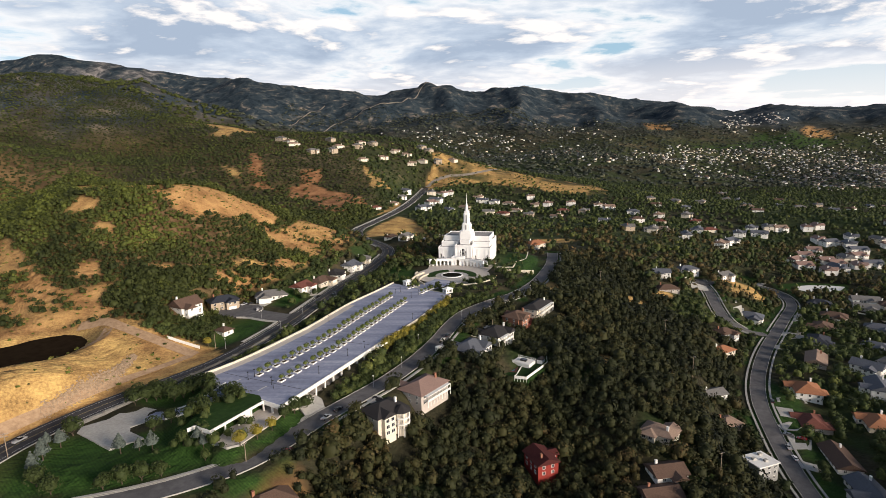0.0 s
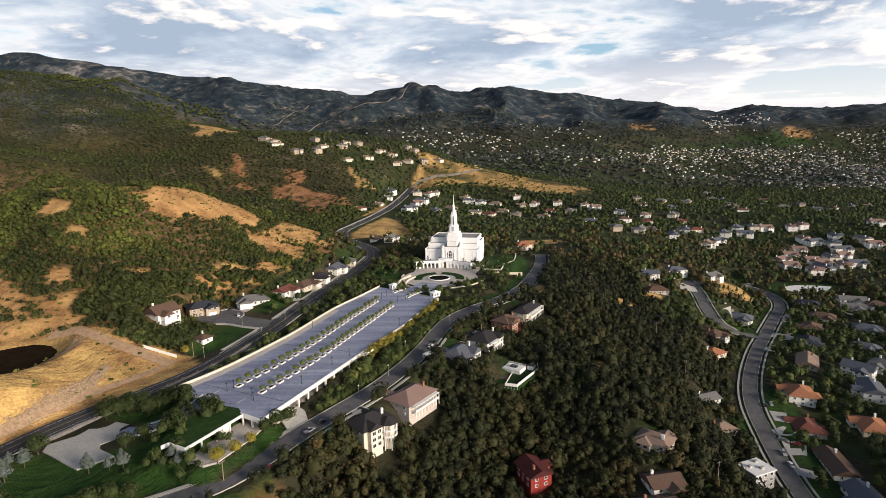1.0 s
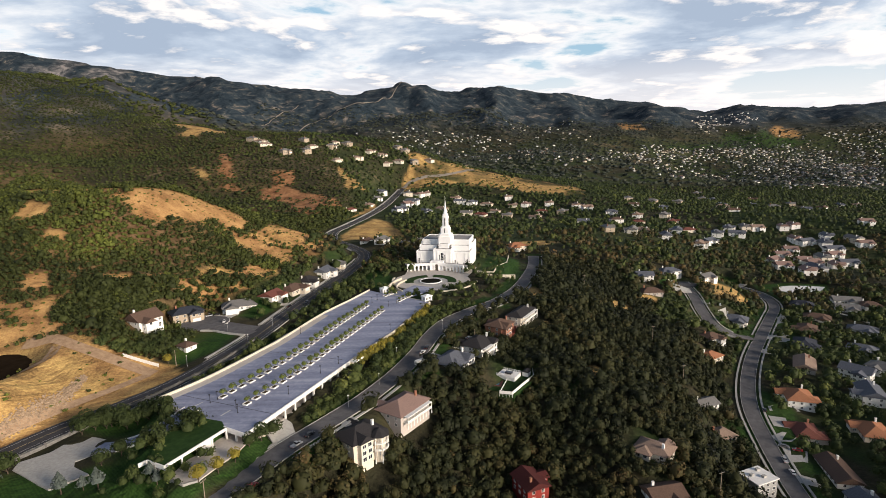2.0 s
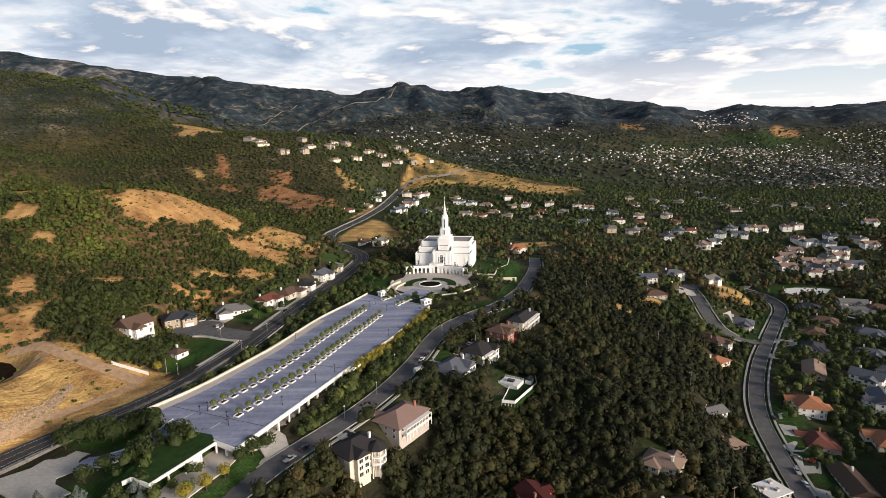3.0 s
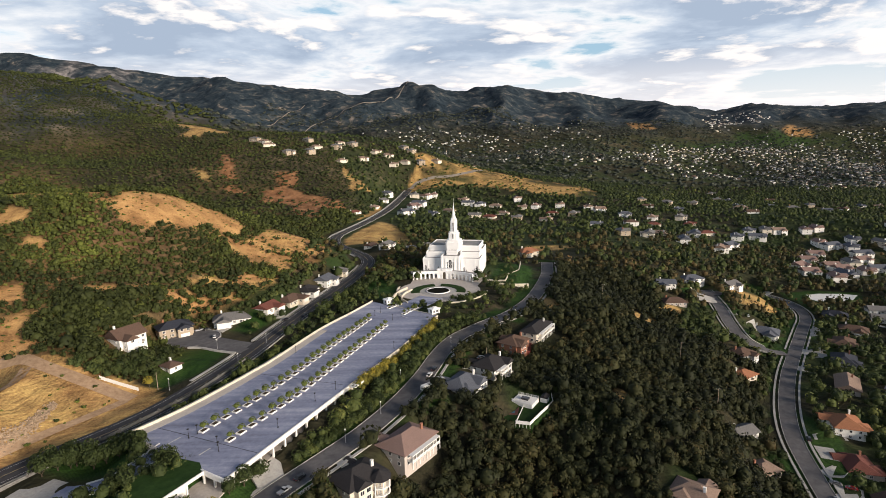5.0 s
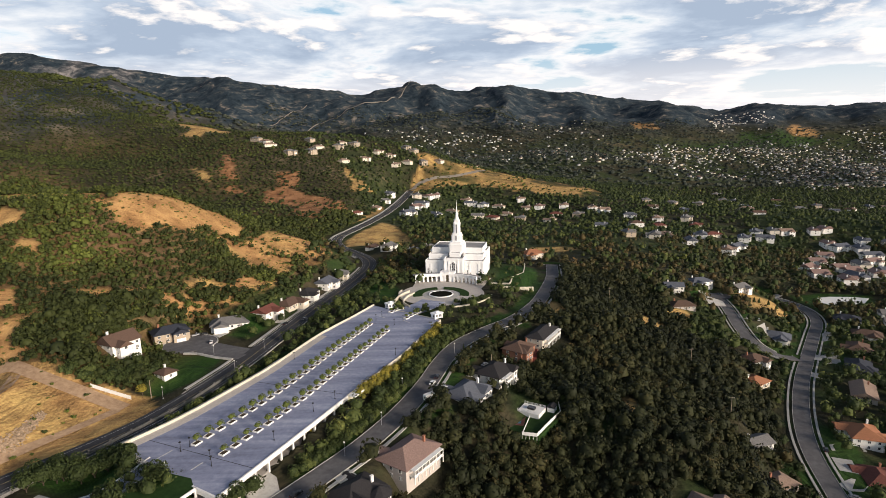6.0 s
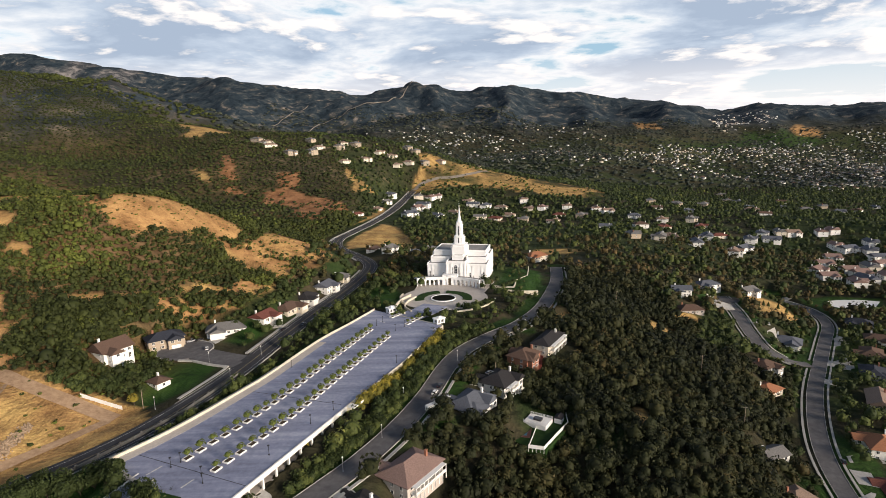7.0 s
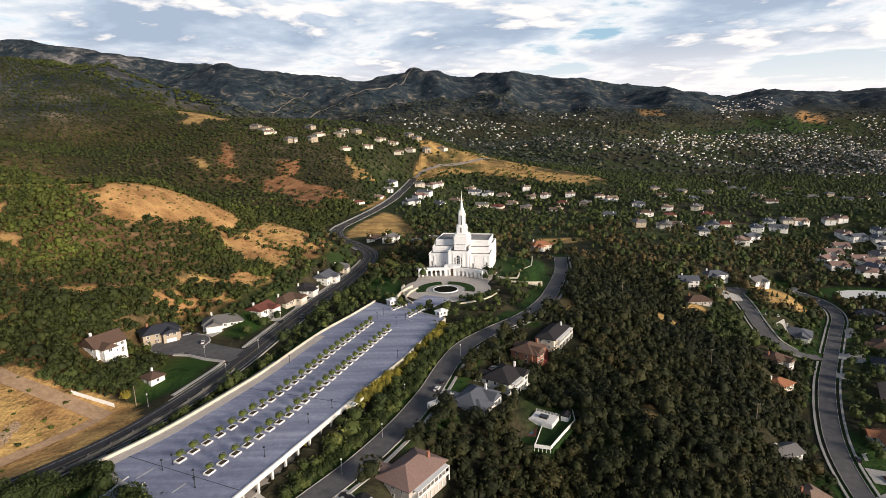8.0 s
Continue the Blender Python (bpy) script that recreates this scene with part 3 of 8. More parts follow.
def ground_material():
    m, t, b = material("hill_soil_and_grass", 0.95, 0.1)
    p = place(t)
    att = t.nodes.new("ShaderNodeAttribute")
    att.attribute_name = "cover"
    sep = t.nodes.new("ShaderNodeSeparateColor")
    link(t, att.outputs["Color"], sep.inputs[0])
    fine = noise_node(t, p, 0.9, 6.0, 0.65)
    mid = noise_node(t, p, 0.07, 6.0, 0.6)
    wide = noise_node(t, p, 0.006, 7.0, 0.62)
    litter = ramp_node(t, fine, [(0.3, (0.018, 0.020, 0.012)), (0.7, (0.045, 0.040, 0.024))])
    gully = noise_node(t, p, 0.017, 6.0, 0.66, 0.6)
    broken = math_node(t, "ADD", math_node(t, "MULTIPLY", wide, 0.55), math_node(t, "MULTIPLY", gully, 0.45))
    scrub = ramp_node(t, broken, [(0.38, (0.018, 0.020, 0.011)), (0.46, (0.030, 0.031, 0.017)), (0.52, (0.052, 0.046, 0.026)), (0.57, (0.078, 0.064, 0.038)), (0.63, (0.16, 0.122, 0.075))])
    # conifer forest takes over from scrub with height, distance haze painted in as blue
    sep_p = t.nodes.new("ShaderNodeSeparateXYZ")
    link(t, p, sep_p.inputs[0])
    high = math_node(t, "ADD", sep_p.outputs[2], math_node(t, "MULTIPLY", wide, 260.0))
    hazed_conifer = ramp_node(t, gully, [(0.36, (0.010, 0.017, 0.024)), (0.48, (0.022, 0.034, 0.045)), (0.57, (0.042, 0.054, 0.060)), (0.64, (0.12, 0.108, 0.095)), (0.70, (0.22, 0.19, 0.165))])
    base = mix_node(t, ramp_node(t, mid, [(0.4, (0, 0, 0)), (0.6, (1, 1, 1))]), litter, scrub)
    base = mix_node(t, ramp_node(t, math_node(t, "MULTIPLY", high, 0.001), [(0.25, (0, 0, 0)), (0.36, (1, 1, 1))]), base, hazed_conifer)
    golden = ramp_node(t, math_node(t, "ADD", math_node(t, "MULTIPLY", fine, 0.5), math_node(t, "MULTIPLY", mid, 0.5)), [(0.36, (0.15, 0.092, 0.040)), (0.47, (0.33, 0.205, 0.080)), (0.62, (0.56, 0.38, 0.14))])
    stripe = node(t, "ShaderNodeTexWave", Scale=0.42)
    stripe.bands_direction = "DIAGONAL"
    link(t, p, stripe.inputs["Vector"])
    redsoil = ramp_node(t, mid, [(0.35, (0.20, 0.088, 0.040)), (0.65, (0.42, 0.215, 0.105))])
    grass = ramp_node(t, math_node(t, "ADD", math_node(t, "MULTIPLY", fine, 0.6), math_node(t, "ADD", math_node(t, "MULTIPLY", mid, 0.3), math_node(t, "MULTIPLY", stripe.outputs["Fac"], 0.1))), [(0.36, (0.013, 0.036, 0.008)), (0.64, (0.036, 0.078, 0.016))])
    c = mix_node(t, sep.outputs[1], base, grass)
    c = mix_node(t, sep.outputs[0], c, golden)
    c = mix_node(t, math_node(t, "MULTIPLY", sep.outputs[2], 0.75), c, redsoil)
    rock = ramp_node(t, gully, [(0.40, (0.05, 0.055, 0.06)), (0.60, (0.26, 0.24, 0.23))])
    c = mix_node(t, att.outputs["Alpha"], c, rock)
    link(t, c, b.inputs["Base Color"])
    n1 = node(t, "ShaderNodeBump", Strength=0.6, Distance=2.5)
    link(t, mid, n1.inputs["Height"])
    n2 = node(t, "ShaderNodeBump", Strength=0.55, Distance=14.0)
    link(t, gully, n2.inputs["Height"])
    link(t, n1.outputs[0], n2.inputs["Normal"])
    link(t, n2.outputs[0], b.inputs["Normal"])
    return m


def make_ground():
    xs = graded(-3900, 3900, -260, 320, 2.9, 0.0255)
    ys = graded(-500, 4850, 162, 610, 2.8, 0.0150)
    X, Y = np.meshgrid(xs, ys)
    h = heights(X, Y)
    me = grid_mesh("ground", xs, ys, h)
    cov = covers(X, Y, h)
    a = me.attributes.new("cover", "FLOAT_COLOR", "POINT")
    a.data.foreach_set("color", cov.reshape(-1).astype(np.float32))
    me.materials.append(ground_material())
    return tagged(new("ground", me), "dry hillsides and valley land under scrub", "ground", kind="structure")


make_ground()


# ---- building helpers ----
def box(bm, x0, x1, y0, y1, z0, z1):
    v = [bm.verts.new((x, y, z)) for z in (z0, z1) for x, y in ((x0, y0), (x1, y0), (x1, y1), (x0, y1))]
    for f in ((3, 2, 1, 0), (4, 5, 6, 7), (0, 1, 5, 4), (1, 2, 6, 5), (2, 3, 7, 6), (3, 0, 4, 7)):
        bm.faces.new([v[i] for i in f])


def prism(bm, poly, z0, z1, top=None):
    """An upright prism over a polygon; top: another polygon for its upper face."""
    top = top or poly
    lo = [bm.verts.new((x, y, z0)) for x, y in poly]
    hi = [bm.verts.new((x, y, z1)) for x, y in top]
    n = len(poly)
    for i in range(n):
        bm.faces.new((lo[i], lo[(i + 1) % n], hi[(i + 1) % n], hi[i]))
    bm.faces.new(hi)
    bm.faces.new(lo[::-1])


def ring(cx, cy, r, n, a0=0.0, ry=None):
    return [(cx + r * math.cos(a0 + 2 * math.pi * i / n), cy + (ry or r) * math.sin(a0 + 2 * math.pi * i / n)) for i in range(n)]


def part(name, bm, mat, parent=None, label="", bevel=0.0):
    """Links a bmesh as one mesh object under a thing or part."""
    bmesh.ops.recalc_face_normals(bm, faces=bm.faces)
    me = bpy.data.meshes.new(name)
    bm.to_mesh(me)
    bm.free()
    me.materials.append(mat)
    ob = new(name, me)
    ob.parent = parent
    if bevel:
        mod = ob.modifiers.new("bevel", "BEVEL")
        mod.width, mod.segments, mod.limit_method = bevel, 1, "ANGLE"
    if label:
        ob["label"] = label
    return ob


def again(ob, m, parent):
    """The same mesh once more, as a part of its own."""
    o = new(ob.name.split(".")[0], ob.data)
    o.parent = parent
    o.matrix_local = m
    return o


def thing(name, m, label, category, group="", kind=""):
    return tagged(place_at(new(name), m), label, category, group, kind)


def place_at(ob, m):
    ob.matrix_world = m
    return ob


def strip(name, line, o0, o1, z0, z1, mat, label="", category="", gaps=None):
    """A slab along a curve between two offsets to its right, from z0 to z1 over the line's height."""
    pts = curve_points(line) if len(line) < 60 else line
    me_v, me_f = [], []
    for i, p in enumerate(pts):
        a, c = pts[max(i - 1, 0)], pts[min(i + 1, len(pts) - 1)]
        d = np.array((c[0] - a[0], c[1] - a[1]))
        d /= np.linalg.norm(d) + 1e-9
        n = np.array((d[1], -d[0]))
        for o, z in ((o0, z0), (o1, z0), (o1, z1), (o0, z1)):
            me_v.append((p[0] + n[0] * o, p[1] + n[1] * o, p[2] + z))
    for i in range(len(pts) - 1):
        if gaps and gaps(pts[i]):
            continue
        k = 4 * i
        for a, b in ((0, 1), (1, 2), (2, 3), (3, 0)):
            me_f.append((k + b, k + a, k + 4 + a, k + 4 + b))
    me_f += [(3, 2, 1, 0), (4 * len(pts) - 4, 4 * len(pts) - 3, 4 * len(pts) - 2, 4 * len(pts) - 1)]
    me = bpy.data.meshes.new(name)
    me.from_pydata(me_v, [], me_f)
    me.update()
    bm = bmesh.new()
    bm.from_mesh(me)
    bmesh.ops.recalc_face_normals(bm, faces=bm.faces)
    bm.to_mesh(me)
    bm.free()
    me.materials.append(mat)
    return tagged(new(name, me), label, category, kind="structure")


def near_to(*spots):
    """A test for places within a radius of (x, y, r)."""
    return lambda p: any(math.hypot(p[0] - x, p[1] - y) < r for x, y, r in spots)


def ground_z(x, y):
    return float(heights(np.array([x]), np.array([y]))[0])


# ---- roads ----
def flat(name, poly, z0, z1, mat, label, category, parent=None):
    """A level slab over a polygon."""
    bm = bmesh.new()
    prism(bm, poly, z0, z1)
    o = part(name, bm, mat, parent)
    return o if parent else tagged(o, label, category, kind="structure")


def make_roads():
    strip("road", ROAD_W, -6.2, 6.2, -0.6, 0.0, ASPHALT, "two-lane dark asphalt boulevard", "road")
    strip("road", ROAD_M, -5.0, 5.0, -0.6, 0.0, ASPHALT_OLD, "worn grey asphalt residential street", "road")
    strip("road", ROAD_E, -4.1, 4.1, -0.6, 0.0, ASPHALT_OLD, "worn grey asphalt street through the houses", "road")
    strip("road", ROAD_S, -4.2, 4.2, -0.6, -0.02, ASPHALT_OLD, "grey asphalt side street climbing the slope", "road")
    mouth = near_to((-104, 346, 10))
    junction = near_to((250, 419, 11))
    for line, half in ((ROAD_W, 6.2), (ROAD_M, 5.0), (ROAD_E, 4.1), (ROAD_S, 4.2)):
        for s in (-1, 1):
            cut = (lambda p: p[1] < 296 or mouth(p)) if line is ROAD_W and s < 0 else junction if (line is ROAD_E and s < 0) or line is ROAD_S else None
            strip("kerb", line, s * half, s * (half + 0.2), -0.6, 0.15, CONCRETE, "pale concrete kerb", "kerb", cut)
    strip("sidewalk", ROAD_W, -9.4, -7.9, -0.6, 0.12, CONCRETE, "pale concrete sidewalk", "sidewalk", lambda p: p[1] < 300 or p[1] > 560 or mouth(p))
    strip("sidewalk", ROAD_M, 7.0, 8.3, -0.6, 0.12, CONCRETE, "pale concrete sidewalk", "sidewalk", lambda p: p[1] < 215)
    strip("sidewalk", ROAD_M, -7.2, -5.9, -0.6, 0.12, CONCRETE, "pale concrete sidewalk", "sidewalk", lambda p: p[1] > 218)
    strip("sidewalk", ROAD_W, -9.6, -7.6, -0.6, 0.14, CONCRETE, "broad pale concrete sidewalk round the bend", "sidewalk", lambda p: p[1] < 596)
    for s in (-1, 1):
        strip("sidewalk", ROAD_E, s * 5.9, s * 7.0, -0.6, 0.12, CONCRETE, "pale concrete sidewalk", "sidewalk", junction if s < 0 else None)
        strip("sidewalk", ROAD_S, s * 5.9, s * 6.8, -0.6, 0.12, CONCRETE, "pale concrete sidewalk", "sidewalk", junction)
    for a in (-0.24, 0.10):
        strip("lane_line", ROAD_W, a, a + 0.12, 0.0, 0.012, LINE_YELLOW, "faded yellow centre line", "road marking")
    strip("lane_line", ROAD_W, 4.2, 4.34, 0.0, 0.012, LINE_WHITE, "white edge line", "road marking")
    strip("lane_line", ROAD_W, -4.34, -4.2, 0.0, 0.012, LINE_WHITE, "white edge line", "road marking", mouth)
    # the court: a turning circle and its neck
    bm = bmesh.new()
    prism(bm, ring(-143, 366, 14.5, 40), -3.6, -2.7)
    o = part("road", bm, ASPHALT_OLD)
    tagged(o, "round grey asphalt turning court", "road", kind="structure")
    strip("road", [(-104, 347, -2.95), (-118, 353, -2.85), (-132, 360, -2.75)], -7.5, 7.5, -0.6, 0.0, ASPHALT_OLD, "short asphalt neck into the court", "road")
    o = part("kerb", annulus_arc(14.5, 15.1, -3.4, -2.5, -0.1, 1.38), CONCRETE)
    o.location = (-143, 366, 0)
    tagged(o, "pale concrete kerb round the court", "kerb", kind="structure")
    strip("kerb", [(-110, 340, -2.9), (-122, 344, -2.8), (-132, 349, -2.7), (-140, 350, -2.7)], -0.2, 1.3, -0.6, 0.2, CONCRETE, "pale sidewalk at the court's corner", "sidewalk")


def annulus_arc(r0, r1, z0, z1, a0, a1, n=40):
    bm = bmesh.new()
    rows = []
    for i in range(n + 1):
        a = math.pi * (a0 + (a1 - a0) * i / n)
        c, s = math.cos(a), math.sin(a)
        rows.append([bm.verts.new((r * c, r * s, z)) for r, z in ((r0, z0), (r1, z0), (r1, z1), (r0, z1))])
    for a, b in zip(rows, rows[1:]):
        for k in range(4):
            bm.faces.new((a[k], b[k], b[(k + 1) % 4], a[(k + 1) % 4]))
    return bm


make_roads()


# ---- parking deck ----
def rail_frame(ax, ay, bx, by):
    return Matrix.Translation((ax, ay, 0)) @ Matrix.Rotation(math.atan2(by - ay, bx - ax), 4, "Z"), math.hypot(bx - ax, by - ay)


def make_deck():
    deck = thing("parking_deck", pose(0, 0, 0), "wide grey asphalt parking deck over an open lower level", "parking deck", kind="structure")
    flat("deck_slab", LOT, -0.45, 0.0, DECK, "", "", deck)
    # white edge beam on columns along the open side, a low kerb past the step
    edge = LOT[10:] + [(-80.5, 222.8)]
    for (ax, ay), (bx, by) in zip(edge, edge[1:]):
        m, L = rail_frame(ax, ay, bx, by)
        bm = bmesh.new()
        box(bm, -0.1, L + 0.1, -0.05, 0.55, -1.5, 0.32)
        part("edge_beam", bm, PAINT_WHITE, deck).matrix_local = m
        n = max(1, round(L / 7.5))
        for i in range(n):
            bm = bmesh.new()
            box(bm, -0.35, 0.35, -0.95, -0.25, -5.6, -1.4)
            part("column", bm, PAINT_WHITE, deck).matrix_local = m @ pose(L * (i + 0.5) / n, 0.6, 0)
    for (ax, ay), (bx, by) in zip(LOT[7:11], LOT[8:11]):
        m, L = rail_frame(ax, ay, bx, by)
        bm = bmesh.new()
        box(bm, 0, L, -0.05, 0.45, -5.0, 0.4)
        part("edge_kerb", bm, CREAM, deck).matrix_local = m
    # step of the edge beside the hedge
    bm = bmesh.new()
    prism(bm, [(-40, 286), (-36.5, 284.5), (-33, 292), (-36.8, 293.2)], -0.5, 0.25)
    part("edge_kerb", bm, PAINT_WHITE, deck)
    # back wall of the lower level
    bm = bmesh.new()
    for a, b in (((-77, 232), (-65, 255)), ((-65, 255), (-48, 292))):
        prism(bm, [a, b, (b[0] - 0.5, b[1] + 0.3), (a[0] - 0.5, a[1] + 0.3)], -5.5, -0.45)
    part("back_wall", bm, CONCRETE, deck)
    # pale walk inside the parapet, dark joints across the deck
    walk_line = [(x, y, 0) for x, y in LOT[:5]]
    s = strip("deck_walk", walk_line, 0.3, 4.6, 0.0, 0.05, PAVING, "pale tan walk along the parapet", "walk")
    for a, b in (((-113.5, 254.5), (-64.2, 232.0)), ((-87.2, 304.0), (-42.5, 287.8))):
        m, L = rail_frame(*a, *b)
        bm = bmesh.new()
        box(bm, 0, L, -0.11, 0.11, 0.0, 0.03)
        part("joint", bm, ASPHALT, deck, "dark expansion joint").matrix_local = m
    for a, b in (((-100.5, 239.8), (-97.6, 245.1)), ((-85.3, 231.9), (-83.0, 236.5)), ((-33, 396), (-37, 400)), ((-17, 385), (-21, 390))):
        m, L = rail_frame(*a, *b)
        bm = bmesh.new()
        box(bm, 0, L, -0.28, 0.28, 0.0, 0.012)
        part("line", bm, LINE_WHITE, deck, "white stop line").matrix_local = m
    wall = [(x, y, 0) for x, y in LOT[:7]]
    strip("parapet", wall, -0.55, 0.0, -1.2, 1.15, CREAM, "long cream concrete parapet wall beside the deck", "wall")
    strip("parapet", wall, -2.5, -1.75, -2.6, 0.35, CREAM, "outer cream retaining wall below the parapet", "wall", lambda p: p[1] > 328)
    flat("planting_strip", [(-79.5, 222), (-82, 223.4), (-119.5, 246.5), (-118, 248.5)], -2.0, -0.02, PAVING, "paved apron at the deck's front", "apron")
    return deck


make_deck()


def make_garage_front():
    """The garage's face below the lawn roof: white parapet on columns over dark bays, before a sunken court."""
    G = thing("garage_front", pose(0, 0, 0), "white garage front with open bays under a lawn roof", "garage", kind="structure")
    top = [(-101.5, 197.9), (-99.6, 200.2), (-91.8, 195.9), (-79.1, 221.6)]
    for k, ((ax, ay), (bx, by)) in enumerate(zip(top, top[1:])):
        m, L = rail_frame(ax, ay, bx, by)
        bm = bmesh.new()
        box(bm, 0, L, -0.1, 0.35, -0.75 if k == 2 else -1.2, 0.32)
        part("parapet", bm, PAINT_WHITE, G).matrix_local = m
        if k == 2:
            for i in range(5):
                bm = bmesh.new()
                box(bm, -0.28, 0.28, 0.0, 0.45, -5.4, -0.7)
                part("column", bm, PAINT_WHITE, G).matrix_local = m @ pose(0.5 + (L - 1.0) * i / 4, 0, 0)
            bm = bmesh.new()
            box(bm, 0, L, 4.5, 4.9, -5.4, -0.3)
            part("back_wall", bm, CONCRETE, G).matrix_local = m
            bm = bmesh.new()
            box(bm, L * 0.5, L * 0.75, 0.5, 0.7, -5.4, -0.7)
            part("panel", bm, PAINT_WHITE, G).matrix_local = m
    bm = bmesh.new()
    prism(bm, [(-91.6, 196.5), (-79.8, 221.6), (-83, 227), (-96, 232), (-101.5, 220), (-101, 208), (-99.2, 200.6)], -0.9, 0.1)
    part("lawn_roof", bm, LAWN_MAT, G, "mown lawn on the garage roof")
    flat("court_floor", [(-91, 196.3), (-83.8, 192.3), (-82.8, 194.1), (-79.5, 194.5), (-76.3, 201.9), (-72.2, 211), (-69.8, 222), (-73, 230), (-84, 230)], -6.2, -4.4, PAVING, "pinkish concrete floor of the sunken court", "floor")
    for a, b in (((-92, 196.2), (-84, 191.8)), ((-84, 191.8), (-79.3, 194.0))):
        m, L = rail_frame(*a, *b)
        bm = bmesh.new()
        box(bm, 0, L, -0.15, 0.15, -7.5, -4.1)
        tagged(part("court_wall", bm, CONCRETE), "low concrete wall round the sunken court", "wall", kind="structure").matrix_world = m


LAWN_MAT = surface("roof_lawn", (0.014, 0.036, 0.009), (0.030, 0.062, 0.016), 0.35, 0.95, 0.1, relief=0.5, stain=0.3, stain_scale=0.06)
make_garage_front()
# paved way from the street in under the deck, and the paving along its open side
flat("apron", [(-70.2, 217.6), (-40.4, 285.2), (-47, 288), (-76, 221)], -8.6, -5.3, PAVING, "tan paving along the deck's open side", "apron")

# forecourt by the boulevard and the drive up to the deck
flat("forecourt", [(-152.2, 207.8), (-131.3, 195.3), (-122.2, 203.3), (-130.7, 208.5), (-132.5, 212), (-128.3, 216.1), (-122, 217), (-121, 224), (-126.9, 226.5), (-136, 230), (-142, 232), (-146.1, 219.2), (-153.5, 212.9)], -7.4, -6.25, CONCRETE, "pale concrete forecourt beside the boulevard", "forecourt")
strip("drive", [(-130, 221.5, -6.2), (-121, 221, -5.3), (-112, 223, -3.6), (-105, 229.5, -1.5), (-99, 241, 0.03)], -3.6, 3.6, -1.2, 0.0, DECK, "grey curving drive up to the deck", "drive")
for s in (-1, 1):
    strip("kerb", [(-121, 221, -5.4), (-112, 223, -3.6), (-105, 229.5, -1.5), (-100, 239, 0.0)], s * 3.6, s * 4.1, -1.2, 0.35, PAINT_WHITE, "white kerb wall of the drive", "kerb")
# grey wall with posts between the boulevard and the deck
WALL_LINE = [(-160, 208, -6.6), (-148, 227, -5.9), (-137, 246, -5.2), (-124.5, 267, -4.4), (-113, 290, -3.8), (-107, 308, -3.4), (-101, 330, -3.0)]
strip("road_wall", WALL_LINE, -0.12, 0.12, -1.0, 1.1, FENCE_GREY, "pale grey panel wall beside the boulevard", "wall")
for k, p in enumerate(curve_points(WALL_LINE, 4.0)):
    if k % 2 == 0:
        bm = bmesh.new()
        box(bm, -0.28, 0.28, -0.28, 0.28, -1.0, 1.75)
        o = part("wall_post", bm, FENCE_GREY)
        o.location = p
        tagged(o, "square grey post of the boulevard wall", "post", "posts of the boulevard wall")
flat("sport_pad", [(357, 558), (366, 566), (380, 569), (400, 566), (412, 560), (396, 545), (378, 542), (362, 545)], -49, -46.1, PAINT_WHITE, "large pale flat roof beyond the bend", "roof")
strip("road", [(326, 572, -46.6), (345, 584, -46.3), (385, 590, -46.3), (430, 580, -46.6), (480, 560, -47)], -3.5, 3.5, -1.5, 0.0, CONCRETE, "pale concrete lane beyond the bend", "road")
# the side street's turning circle and its pale drives
bm = bmesh.new()
prism(bm, ring(247, 524, 10.5, 36), -34, -28.4)
tagged(part("road", bm, ASPHALT_OLD), "round grey asphalt turning circle on the slope", "road", kind="structure")
strip("driveway", [(240, 527, -28.2), (231, 529, -26.6), (222, 522, -23.5)], -2.6, 2.6, -1.5, 0.0, CONCRETE, "pale curving concrete driveway", "driveway")
strip("driveway", [(254, 530, -28.3), (262, 536, -28.9), (270, 539, -29.6)], -2.6, 2.6, -1.5, 0.0, CONCRETE, "pale concrete driveway", "driveway")
def draped(name, poly, label):
    """A slab that follows the slope of the ground under its corners."""
    bm = bmesh.new()
    hi = [bm.verts.new((x, y, ground_z(x, y) + 0.16)) for x, y in poly]
    lo = [bm.verts.new((x, y, ground_z(x, y) - 1.2)) for x, y in poly]
    n = len(poly)
    for i in range(n):
        bm.faces.new((lo[i], lo[(i + 1) % n], hi[(i + 1) % n], hi[i]))
    bm.faces.new(hi)
    bm.faces.new(lo[::-1])
    bmesh.ops.recalc_face_normals(bm, faces=bm.faces[:])
    tagged(part(name, bm, CONCRETE), label, name, kind="structure")


